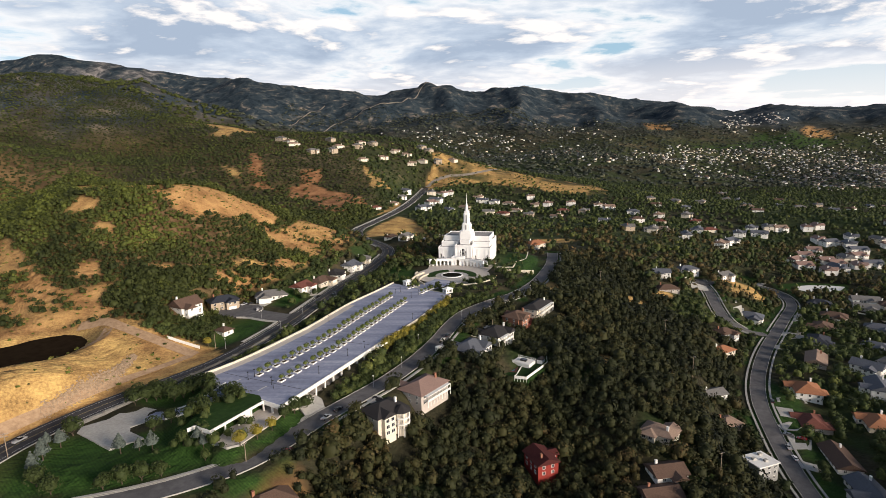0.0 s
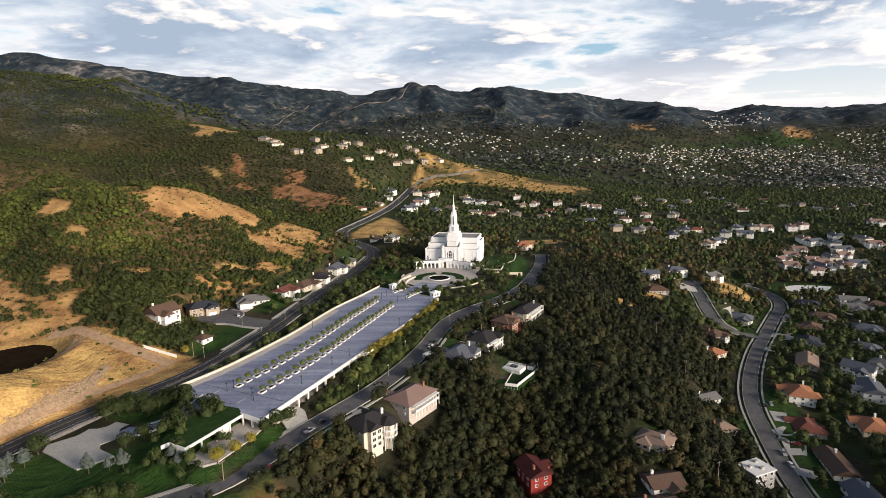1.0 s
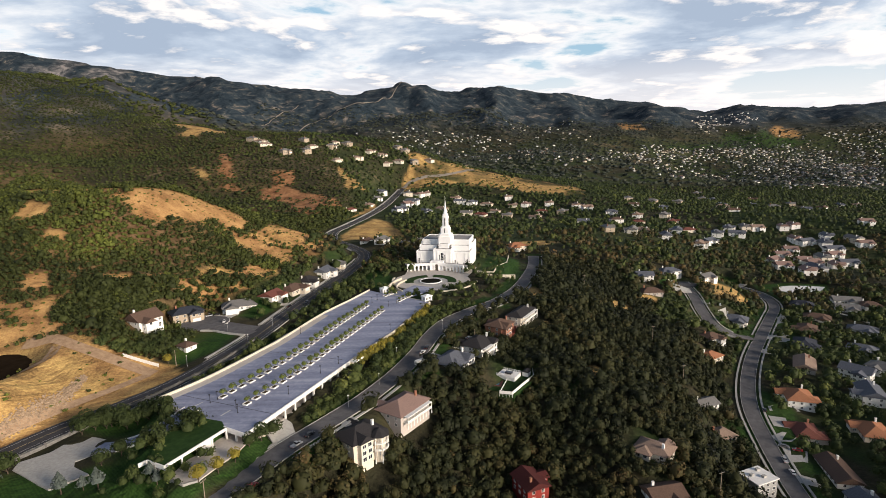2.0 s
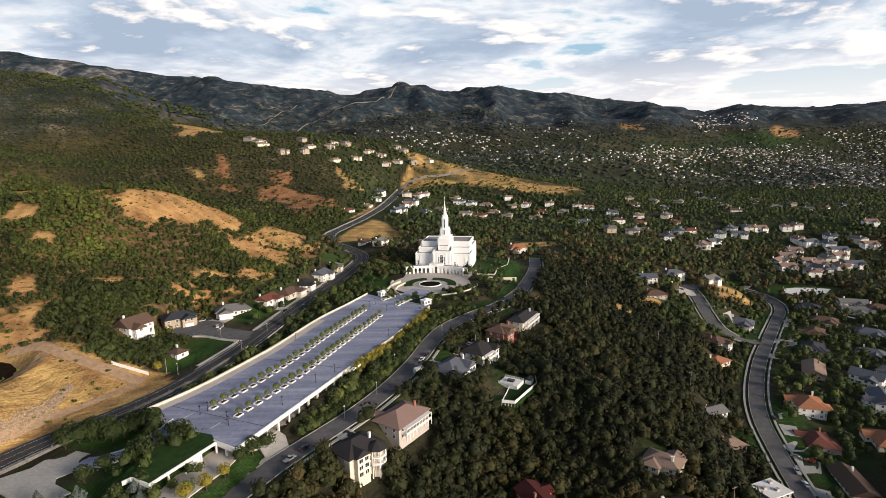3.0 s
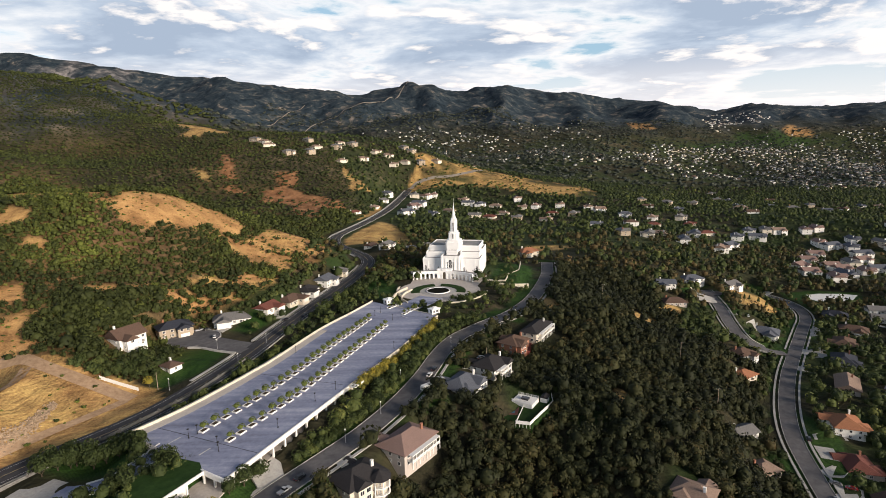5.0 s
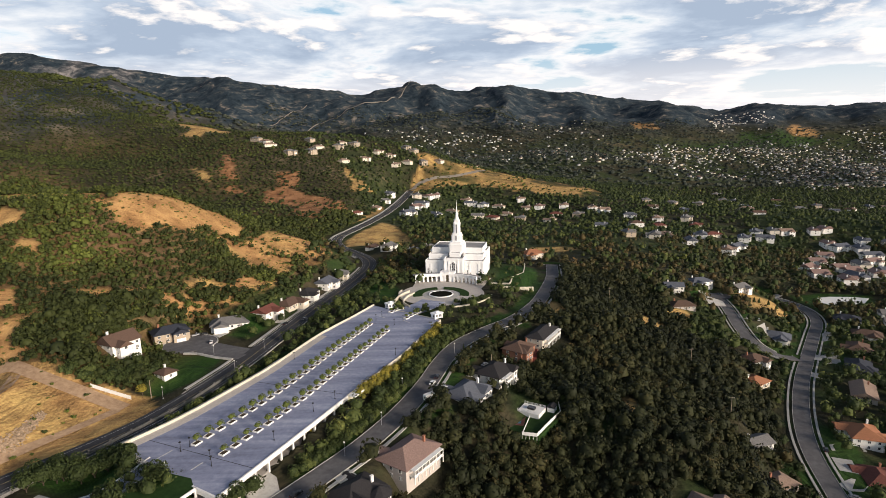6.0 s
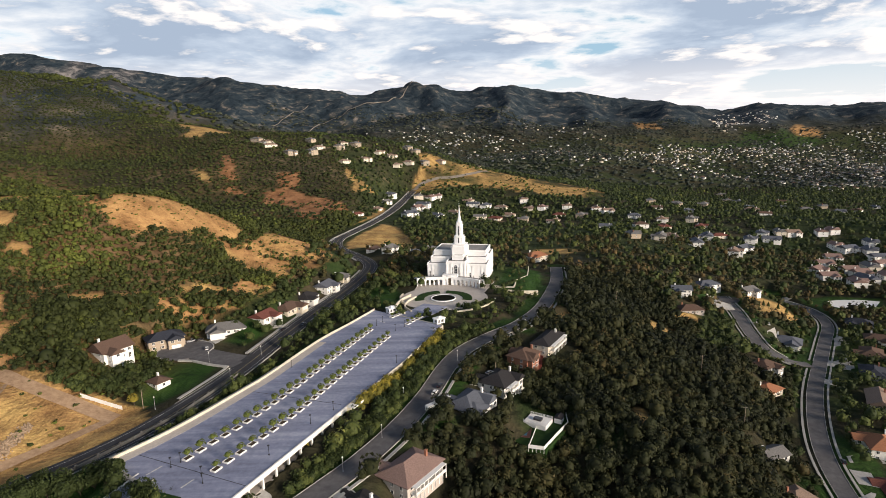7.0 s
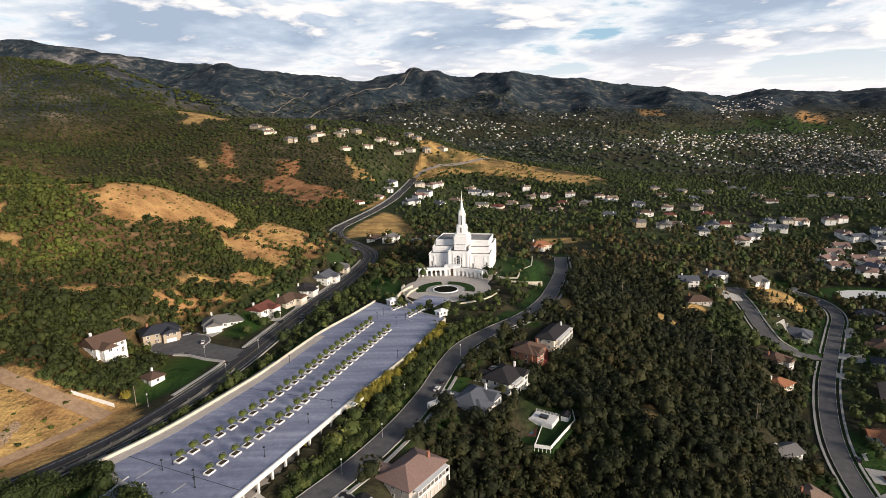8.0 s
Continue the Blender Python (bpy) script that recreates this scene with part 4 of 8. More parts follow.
# driveways and garden walks
draped("drive", [(-66.5, 228), (-61.5, 239), (-58, 237), (-55.5, 231), (-52.8, 227.8), (-58.5, 219.6), (-62, 222.5)], "pale concrete drive in under the deck")
for poly, z in (([(-153, 372), (-147, 378), (-151, 384), (-158, 378)], -2.55), ([(-136, 381), (-130, 376), (-127, 386), (-134, 390)], -2.6), ([(-104, 398), (-98, 402), (-101, 410), (-108, 408)], -2.3), ([(-95, 424), (-89, 427), (-91, 434), (-97, 432)], -2.3), ([(-88, 452), (-82, 455), (-84, 463), (-91, 460)], -2.4), ([(-7, 303), (1, 297), (5, 303), (-2, 310)], -4.9), ([(5, 330), (14, 318), (22, 322), (12, 338)], -4.3), ([(-27, 263), (-18, 252), (-12, 258), (-21, 270)], -6.9), ([(-41, 240), (-35, 233), (-30, 238), (-36, 245)], -8.4),
                ([(187, 291), (194, 288), (198, 298), (190, 301)], -45.9), ([(176, 264), (184, 259), (190, 268), (181, 274)], -48.4), ([(170, 246), (180, 240), (182, 246), (172, 252)], -49.7), ([(238, 392), (248, 385), (253, 392), (243, 399)], -45.0), ([(262, 420), (272, 410), (280, 418), (270, 428)], -45.8), ([(238, 476), (246, 472), (250, 480), (240, 484)], -32.6)):
    draped("driveway", poly, "pale concrete driveway")
for poly in ([(272, 426), (289, 433), (277, 413), (263, 410)], [(305, 472), (315, 478), (309, 460), (295, 455)], [(196, 311), (213, 314), (212, 306), (194, 306)], [(180, 282), (188, 285), (195, 282), (187, 276), (180, 277)], [(176, 266), (185, 265), (183, 260), (174, 260)], [(245, 460), (259, 473), (250, 453), (237, 441)], [(226, 518), (245, 509), (242, 498), (219, 498)], [(351, 505), (360, 492), (350, 481), (343, 497)]):
    draped("driveway", poly, "pale concrete driveway by the valley street")


# ---- temple ----
GLASS_DARK = surface("dark_glass", (0.020, 0.024, 0.030), (0.035, 0.040, 0.048), 0.4, 0.12, 0.6, relief=0.02, stain=0.0)
BRONZE = surface("bronze_door", (0.05, 0.040, 0.028), (0.09, 0.07, 0.045), 3.0, 0.5, 0.5, relief=0.1, stain=0.1)
FLAT_ROOF = surface("flat_roof_gravel", (0.25, 0.245, 0.24), (0.34, 0.335, 0.325), 1.5, 0.95, 0.1, relief=0.2, stain=0.25, stain_scale=0.15)
TEMPLE = pose(18.0, 512.0, -0.6, 0, 0, -13.0)


def arch_poly(w, h, n=8):
    """Outline of a round-headed opening in x, z, centred on x = 0."""
    r = w / 2
    return [(-r, 0), (r, 0)] + [(r * math.cos(math.pi * i / n), h - r + r * math.sin(math.pi * i / n)) for i in range(n + 1)]


def upright(bm, poly, y0, y1):
    """A plate of the outline (x, z) between two depths."""
    a = [bm.verts.new((x, y0, z)) for x, z in poly]
    b = [bm.verts.new((x, y1, z)) for x, z in poly]
    n = len(poly)
    for i in range(n):
        bm.faces.new((a[i], a[(i + 1) % n], b[(i + 1) % n], b[i]))
    bm.faces.new(a[::-1])
    bm.faces.new(b)


def arched_bay(bm, w, h, ow, oh, depth, n=8):
    """A wall bay of width w and height h with a round-headed opening through it."""
    r = ow / 2
    head = [(r * math.cos(math.pi * i / n), oh - r + r * math.sin(math.pi * i / n)) for i in range(n + 1)]
    right = [(r, 0)] + head[: n // 2 + 1]
    upright(bm, [(r, 0), (w / 2, 0), (w / 2, h), (0, h)] + right[::-1][:-1], 0, depth)
    left = head[n // 2:] + [(-r, 0)]
    upright(bm, [(0, h), (-w / 2, h), (-w / 2, 0), (-r, 0)] + left[::-1][1:], 0, depth)


def block(parent, name, u0, u1, v0, v1, z0, z1, cornice=0.5):
    """A stone block with a roof behind a low parapet and a cornice band."""
    bm = bmesh.new()
    box(bm, u0, u1, v0, v1, z0, z1 - 0.9)
    body = part(name, bm, WHITE_STONE, parent)
    bm = bmesh.new()
    t = 0.5
    for a in ((u0, u1, v0, v0 + t), (u0, u1, v1 - t, v1), (u0, u0 + t, v0 + t, v1 - t), (u1 - t, u1, v0 + t, v1 - t)):
        box(bm, *a, z1 - 0.9, z1)
    part("parapet", bm, WHITE_STONE, body)
    bm = bmesh.new()
    c = cornice * 0.5
    for k, (dz, o) in enumerate(((1.3, c), (1.75, c * 0.6))):
        for a in ((u0 - o, u1 + o, v0 - o, v0), (u0 - o, u1 + o, v1, v1 + o), (u0 - o, u0, v0, v1), (u1, u1 + o, v0, v1)):
            box(bm, *a, z1 - dz, z1 - dz + 0.32)
    part("cornice", bm, WHITE_STONE, body)
    bm = bmesh.new()
    box(bm, u0 + t, u1 - t, v0 + t, v1 - t, z1 - 0.9, z1 - 0.72)
    part("roof", bm, FLAT_ROOF, body, "pale gravel flat roof")
    return body


def arched_window(parent, u, v, z, w, h, side=0):
    m = Matrix.Translation((u, v, z)) @ Matrix.Rotation(radians(side), 4, "Z")
    bm = bmesh.new()
    out, inn = arch_poly(w + 0.7, h + 0.35), arch_poly(w, h)
    a = [bm.verts.new((x, -0.22, z)) for x, z in out]
    b = [bm.verts.new((x, -0.22, z)) for x, z in inn]
    c = [bm.verts.new((x, 0.05, z)) for x, z in inn]
    d = [bm.verts.new((x, 0.05, z)) for x, z in out]
    n = len(out)
    for i in range(n):
        j = (i + 1) % n
        for p, q in ((a, b), (b, c), (d, a)):
            bm.faces.new((p[i], p[j], q[j], q[i]))
    o = part("window", bm, WHITE_STONE, parent)
    o.matrix_local = m
    bm = bmesh.new()
    upright(bm, inn, -0.06, -0.02)
    part("pane", bm, GLASS_DARK, o, "dark art glass")
    bm = bmesh.new()
    for k in range(1, int(h / 1.3)):
        box(bm, -w / 2, w / 2, -0.12, -0.05, k * 1.3 - 0.05, k * 1.3 + 0.05)
    box(bm, -0.06, 0.06, -0.12, -0.05, 0, h - 0.1)
    part("mullion", bm, WHITE_STONE, o)
    return o


def make_temple():
    T = thing("temple", TEMPLE @ Matrix.Diagonal((0.95, 1.0, 1.0, 1.0)), "white granite temple with stepped wings and a tall spire", "temple")
    block(T, "lower_wing", -25.5, -8.5, -12, 6, -1, 14.4)
    block(T, "lower_wing", 8.5, 25.5, -12, 6, -1, 14.4)
    block(T, "middle_wing", -23.8, -7.0, -5.5, 8, 0, 18.6)
    block(T, "middle_wing", 7.0, 23.8, -5.5, 8, 0, 18.6)
    block(T, "main_hall", -22.6, 22.6, 1.5, 30, -1, 22.8)
    block(T, "side_wing", -25.5, -22.7, 8, 27, -1, 19.4)
    block(T, "side_wing", 22.7, 25.5, 8, 27, -1, 19.4)
    block(T, "entrance_block", -8.2, 8.2, -16, 1.4, -1, 17.0)
    block(T, "entrance_attic", -4.6, 4.6, -9, 1.3, 16.4, 20.4)
    # pilasters of the entrance block and the wings
    pil = None
    for u in (-7.6, -4.0, 4.0, 7.6):
        bm = bmesh.new()
        box(bm, u - 0.55, u + 0.55, -16.35, -15.9, 0, 15.0)
        part("pilaster", bm, WHITE_STONE, T)
    for s in (-1, 1):
        for u in (9.6, 13.4, 21.0, 24.7):
            bm = bmesh.new()
            box(bm, s * u - 0.5, s * u + 0.5, -12.3, -11.9, 0, 12.4)
            part("pilaster", bm, WHITE_STONE, T)
        for v in (-10, -3, 4):
            bm = bmesh.new()
            box(bm, s * 25.4 - 0.3, s * 25.4 + 0.4, v - 0.5, v + 0.5, 0, 12.4)
            part("pilaster", bm, WHITE_STONE, T)
        for v in (10, 14, 18, 22, 25.5):
            bm = bmesh.new()
            box(bm, s * 25.4 - 0.3, s * 25.4 + 0.4, v - 0.5, v + 0.5, 0, 17.4)
            part("pilaster", bm, WHITE_STONE, T)
    arched_window(T, 0, -16.0, 3.4, 2.7, 10.4)
    arched_window(T, -2.6, -16.0, 4.2, 1.0, 8.0)
    arched_window(T, 2.6, -16.0, 4.2, 1.0, 8.0)
    for s in (-1, 1):
        arched_window(T, s * 11.5, -12.0, 3.0, 1.2, 4.0)
        arched_window(T, s * 22.9, -12.0, 3.0, 1.2, 5.0)
        for v in (-6.5, 0.5):
            arched_window(T, s * 25.5, v, 3.0, 1.4, 5.5, 90 if s > 0 else -90)
    # tower: shrinking stages, then the shaft with its slit windows, the spire and its finial
    tower = new("tower")
    tower.parent = T
    tower.matrix_local = Matrix.Translation((0, 0, -3.2)) @ Matrix.Diagonal((1.0, 1.0, 1.16, 1.0))
    stages = [(13.6, 20.0, 25.2, 0.16), (12.0, 25.2, 27.0, 0.16), (8.8, 27.0, 31.6, 0.2), (7.4, 31.6, 33.0, 0.2), (5.6, 33.0, 40.6, 0.22), (4.7, 40.6, 42.4, 0.24)]
    for wide, z0, z1, cut in stages:
        h = wide / 2
        bm = bmesh.new()
        c = wide * cut * 0.6
        poly = [(-h, -h + c), (-h + c, -h), (h - c, -h), (h, -h + c), (h, h - c), (h - c, h), (-h + c, h), (-h, h - c)]
        prism(bm, [(x, y + 2.5) for x, y in poly], z0, z1 - 0.2)
        o = 0.12
        prism(bm, [(x * (1 + o / h), y * (1 + o / h) + 2.5) for x, y in poly], z1 - 0.45, z1)
        part("tower_stage", bm, WHITE_STONE, tower)
    # a tall slit window in a shallow bay on each side, through the two upper stages
    for rot in (0, 90, 180, 270):
        m = Matrix.Translation((0, 2.5, 0)) @ Matrix.Rotation(radians(rot), 4, "Z")
        for reach, z0, z1 in ((4.62, 27.0, 32.0), (3.0, 31.8, 40.0)):
            bm = bmesh.new()
            box(bm, -1.25, 1.25, -reach, -1.0, z0, z1)
            bay = part("window_bay", bm, WHITE_STONE, tower)
            bay.matrix_local = m
            bm = bmesh.new()
            upright(bm, [(x, z + z0 + 0.9) for x, z in arch_poly(0.95, z1 - z0 - 1.4)], -reach - 0.03, -reach + 0.02)
            part("pane", bm, GLASS_DARK, bay, "dark slit of art glass")
    bm = bmesh.new()
    prism(bm, ring(0, 2.5, 1.95, 8, math.pi / 8), 42.3, 43.2)
    prism(bm, ring(0, 2.5, 1.75, 8, math.pi / 8), 43.2, 48.4, ring(0, 2.5, 0.72, 8, math.pi / 8))
    prism(bm, ring(0, 2.5, 0.72, 8, math.pi / 8), 48.4, 53.0, ring(0, 2.5, 0.2, 8, math.pi / 8))
    prism(bm, ring(0, 2.5, 0.16, 6), 53.0, 56.6, ring(0, 2.5, 0.05, 6))
    part("spire", bm, WHITE_STONE, tower)
    return T


make_temple()


def make_porch():
    """The curved arcade in front of the temple: thirteen arched bays between pillars."""
    P = thing("arcade", TEMPLE @ pose(-3.0, -64.5, 0) @ Matrix.Diagonal((1.07, 1.0, 1.12, 1.0)), "white granite curved arcade of round arches before the plaza", "arcade")
    R, n, span = 38.0, 15, radians(73)
    for i in range(n):
        a = math.pi / 2 - span / 2 + span * (i + 0.5) / n
        w = R * span / n
        centre = i == n // 2
        bm = bmesh.new()
        hgt = 6.6 if centre else 5.2
        arched_bay(bm, w * 1.02, hgt, w * 0.66, hgt - 1.3, 1.1)
        box(bm, -w / 2, w / 2, -0.18, 1.28, hgt, hgt + 0.4)
        box(bm, -w / 2, -w / 2 + 0.45, -0.2, 1.3, 0, 0.5)
        o = part("arch_bay", bm, WHITE_STONE, P)
        o.matrix_local = Matrix.Translation((R * math.cos(a), R * math.sin(a), 0.25)) @ Matrix.Rotation(a - math.pi / 2, 4, "Z")
        bm = bmesh.new()
        arched_bay(bm, w * 1.0, hgt - 0.1, w * 0.66, hgt - 1.3, 0.5)
        o = part("back_bay", bm, WHITE_STONE, P)
        o.matrix_local = Matrix.Translation(((R + 5) * math.cos(a), (R + 5) * math.sin(a), 0.25)) @ Matrix.Rotation(a - math.pi / 2, 4, "Z")
        bm = bmesh.new()
        box(bm, -w * 0.53, w * 0.53, 1.0, 5.2, hgt - 0.15, hgt + 0.2)
        o = part("roof_slab", bm, FLAT_ROOF, P)
        o.matrix_local = Matrix.Translation((R * math.cos(a), R * math.sin(a), 0.25)) @ Matrix.Rotation(a - math.pi / 2, 4, "Z")
    bm = bmesh.new()
    box(bm, -5.5, 5.5, 38.5, 43.5, 0, 7.2)
    part("vestibule", bm, WHITE_STONE, P)
    bm = bmesh.new()
    upright(bm, arch_poly(4.2, 5.0), 38.30, 38.46)
    part("door", bm, BRONZE, P, "dark bronze double doors under an arch")
    return P


make_porch()


def annulus(r0, r1, z0, z1, n=64, a0=0.0, a1=2 * math.pi):
    bm = bmesh.new()
    full = abs(a1 - a0) > 6.28
    m = n if full else n + 1
    rows = []
    for i in range(m):
        a = a0 + (a1 - a0) * i / n
        c, s = math.cos(a), math.sin(a)
        rows.append([bm.verts.new((r * c, r * s, z)) for r, z in ((r0, z0), (r1, z0), (r1, z1), (r0, z1))])
    for i in range(n):
        a, b = rows[i], rows[(i + 1) % m]
        for k in range(4):
            bm.faces.new((a[k], b[k], b[(k + 1) % 4], a[(k + 1) % 4]))
    if not full:
        bm.faces.new(rows[0])
        bm.faces.new(rows[-1][::-1])
    return bm


WATER = surface("pool_water", (0.010, 0.011, 0.009), (0.018, 0.018, 0.014), 0.3, 0.4, 0.0, relief=0.05, stain=0.0)


def make_plaza():
    M = TEMPLE @ pose(0, -61, 0)
    bm = bmesh.new()
    prism(bm, ring(0, 0, 31, 72), -0.8, 0.12)
    prism(bm, [(-26, 10), (26, 10), (30, 50), (-30, 50)], -0.8, 0.10)
    o = part("plaza", bm, PAVING)
    o.matrix_world = M
    tagged(o, "broad pinkish paved circular plaza before the temple", "plaza", kind="structure")
    F = thing("fountain", M @ pose(0, -3, 0.12), "round dark-water fountain inside a white stone ring", "fountain")
    part("basin_rim", annulus(8.2, 8.9, 0, 0.6), WHITE_STONE, F)
    bm = bmesh.new()
    prism(bm, ring(0, 0, 8.3, 48), 0, 0.35)
    part("water", bm, WATER, F, "still dark water")
    part("apron", annulus(8.9, 13.4, -0.02, 0.06), CONCRETE, F, "pale stone ring path")
    for a0, a1 in ((0.12, 0.95), (2.2, 3.02)):
        o = part("planting_bed", annulus(13.8, 20.5, 0, 0.35, 20, math.pi * (a0 - 0.15), math.pi * (a1 - 0.42)) if a0 < 1 else annulus(13.8, 20.5, 0, 0.35, 20, math.pi * 0.62, math.pi * 1.15), LAWN_MAT)
        o.matrix_world = M @ pose(0, -3, 0.12)
        tagged(o, "curved lawn bed with low shrubs round the fountain", "planting bed", kind="structure")
    w = part("plaza_wall", annulus(31, 32, -3, 1.3, 40, math.pi * 0.98, math.pi * 1.24), CREAM)
    w.matrix_world = M
    tagged(w, "curved cream plaza wall", "wall", kind="structure")
    w = part("plaza_wall", annulus(36, 37, -4, 0.9, 40, math.pi * 1.62, math.pi * 2.0), CREAM)
    w.matrix_world = M
    tagged(w, "curved cream terrace wall along the drive", "wall", kind="structure")
    w = part("plaza_wall", annulus(26.5, 27.2, -1, 0.9, 40, math.pi * 1.66, math.pi * 1.92), CREAM)
    w.matrix_world = M
    tagged(w, "low curved cream plaza wall", "wall", kind="structure")
    return M


PLAZA = make_plaza()
for wall in ([(41, 478, -0.6), (50, 475, -0.8), (57, 474, -1.0)], [(57, 474, -1.0), (60, 485, -1.2), (62, 497, -1.5)], [(62, 497, -1.5), (68, 505, -1.8), (74, 513, -2.0)], [(74, 513, -2.0), (78, 532, -2.2), (81, 549, -2.4)], [(48, 466, -0.8), (62, 463, -1.4), (74, 466, -2.4)]):
    strip("terrace_wall", wall, -0.4, 0.4, -2.0, 1.5, CREAM, "pale zigzag terrace wall east of the temple", "wall")
strip("plaza_ramp", [(-22, 413, 0.1), (-29, 428, 0.1), (-26, 446, 0.1), (-20, 458, 0.1)], -0.4, 0.4, -1.5, 1.2, CREAM, "curved pale ramp wall beside the plaza", "wall")
strip("plaza_ramp", [(-18, 418, 0.1), (-23, 430, 0.1), (-21, 444, 0.1), (-16, 453, 0.1)], -0.4, 0.4, -1.5, 0.8, CREAM, "curved pale inner ramp wall beside the plaza", "wall")
strip("drive", [(-30, 398, 0.02), (-20, 408, 0.02), (-9, 420, 0.02), (-2, 432, 0.02)], -9, 9, -0.5, 0.02, DECK, "grey drive from the deck up to the plaza", "drive")


# ---- houses ----
def wall_material(name, c):
    return surface(name, tuple(v * 0.88 for v in c), c, 0.8, 0.85, 0.2, relief=0.1, stain=0.12, vary=0.06)


def roof_material(name, c):
    m, t, b = material(name, 0.9, 0.2)
    p = place(t)
    g = noise_node(t, p, 2.2, 4.0, 0.7)
    s = noise_node(t, p, 0.12, 4.0, 0.6)
    col = ramp_node(t, g, [(0.3, tuple(v * 0.6 for v in c)), (0.7, tuple(v * 1.25 for v in c))])
    col = mix_node(t, math_node(t, "MULTIPLY", s, 0.5), col, tuple(v * 0.6 for v in c))
    link(t, col, b.inputs["Base Color"])
    sep = t.nodes.new("ShaderNodeSeparateXYZ")
    link(t, p, sep.inputs[0])
    course = math_node(t, "FRACT", math_node(t, "MULTIPLY", sep.outputs[2], 4.0))
    bump(t, b, math_node(t, "ADD", course, math_node(t, "MULTIPLY", g, 0.6)), 0.5, 0.06)
    return m


WALLS = {k: wall_material("wall_" + k, c) for k, c in dict(white=(0.82, 0.80, 0.76), cream=(0.70, 0.63, 0.52), tan=(0.47, 0.42, 0.38), grey=(0.36, 0.36, 0.35), brick=(0.30, 0.14, 0.09), red=(0.24, 0.035, 0.028), stone=(0.40, 0.33, 0.25)).items()}
ROOFS = {k: roof_material("roof_" + k, c) for k, c in dict(slate=(0.115, 0.125, 0.15), navy=(0.040, 0.045, 0.060), dark=(0.036, 0.034, 0.036), brown=(0.125, 0.080, 0.060), rose=(0.26, 0.175, 0.15), tan=(0.28, 0.20, 0.155), orange=(0.36, 0.16, 0.085), red=(0.17, 0.065, 0.05), maroon=(0.085, 0.022, 0.020), grey=(0.18, 0.175, 0.17)).items()}
TRIM = PAINT_WHITE


def roof_solid(bm, x0, x1, y0, y1, z, rise, hip=True, over=0.8, thick=0.22):
    """A hipped or gabled roof over a rectangle; the ridge runs along x."""
    x0, x1, y0, y1 = x0 - over, x1 + over, y0 - over, y1 + over
    ym, inset = (y0 + y1) / 2, min((y1 - y0) / 2, (x1 - x0) / 2 - 0.05) if hip else 0.0
    lo = [(x0, y0, z - thick), (x1, y0, z - thick), (x1, y1, z - thick), (x0, y1, z - thick)]
    hi = [(x, y, z) for x, y, _ in lo]
    v = [bm.verts.new(p) for p in lo + hi + [(x0 + inset, ym, z + rise), (x1 - inset, ym, z + rise)]]
    for f in ((3, 2, 1, 0), (0, 1, 5, 4), (1, 2, 6, 5), (2, 3, 7, 6), (3, 0, 4, 7), (4, 5, 9, 8), (6, 7, 8, 9), (5, 6, 9), (7, 4, 8)):
        bm.faces.new([v[i] for i in f])


def gable_fill(bm, x, y0, y1, z, rise):
    t = 0.12
    a = [(y0, z - 0.02), (y1, z - 0.02), ((y0 + y1) / 2, z + rise - 0.15)]
    p = [bm.verts.new((x - t, y, h)) for y, h in a] + [bm.verts.new((x + t, y, h)) for y, h in a]
    for f in ((0, 1, 2), (5, 4, 3), (0, 3, 4, 1), (1, 4, 5, 2), (2, 5, 3, 0)):
        bm.faces.new([p[i] for i in f])


SHARED = {}


def window_mesh(w, h):
    key = ("window", w, h)
    if key not in SHARED:
        bm = bmesh.new()
        t = 0.13
        for a in ((-w / 2 - t, w / 2 + t, 0 - t, 0), (-w / 2 - t, w / 2 + t, h, h + t), (-w / 2 - t, -w / 2, 0, h), (w / 2, w / 2 + t, 0, h), (-0.04, 0.04, 0, h)):
            box(bm, a[0], a[1], -0.09, 0.02, a[2], a[3])
        f = bpy.data.meshes.new("window")
        bm.to_mesh(f)
        bm.free()
        f.materials.append(TRIM)
        bm = bmesh.new()
        box(bm, -w / 2, w / 2, -0.03, 0.02, 0, h)
        g = bpy.data.meshes.new("pane")
        bm.to_mesh(g)
        bm.free()
        g.materials.append(GLASS_DARK)
        SHARED[key] = (f, g)
    return SHARED[key]


def plain_window(w, h):
    """Frame and pane in one mesh, for houses far off."""
    key = ("plain", w, h)
    if key not in SHARED:
        bm = bmesh.new()
        box(bm, -w / 2 - 0.13, w / 2 + 0.13, -0.05, 0.02, -0.13, h + 0.13)
        n = len(bm.faces)
        box(bm, -w / 2, -0.04, -0.08, 0.0, 0, h)
        box(bm, 0.04, w / 2, -0.08, 0.0, 0, h)
        for i, f in enumerate(bm.faces):
            f.material_index = int(i >= n)
        me = bpy.data.meshes.new("window")
        bm.to_mesh(me)
        bm.free()
        me.materials.append(TRIM)
        me.materials.append(GLASS_DARK)
        SHARED[key] = me
    return SHARED[key]


def add_window(parent, m, w, h, pane=True):
    if not pane:
        o = new("window", plain_window(w, h))
        o.parent, o.matrix_local = parent, m
        return o
    f, g = window_mesh(w, h)
    o = new("window", f)
    o.parent, o.matrix_local = parent, m
    if pane:
        p = new("pane", g)
        p.parent = o
    return o


def facing(x, y, z, side):
    return Matrix.Translation((x, y, z)) @ Matrix.Rotation(radians(side), 4, "Z")


def row_of(lo, hi, gap):
    n = max(1, int((hi - lo) / gap))
    return [lo + (hi - lo) * (i + 0.5) / n for i in range(n)]


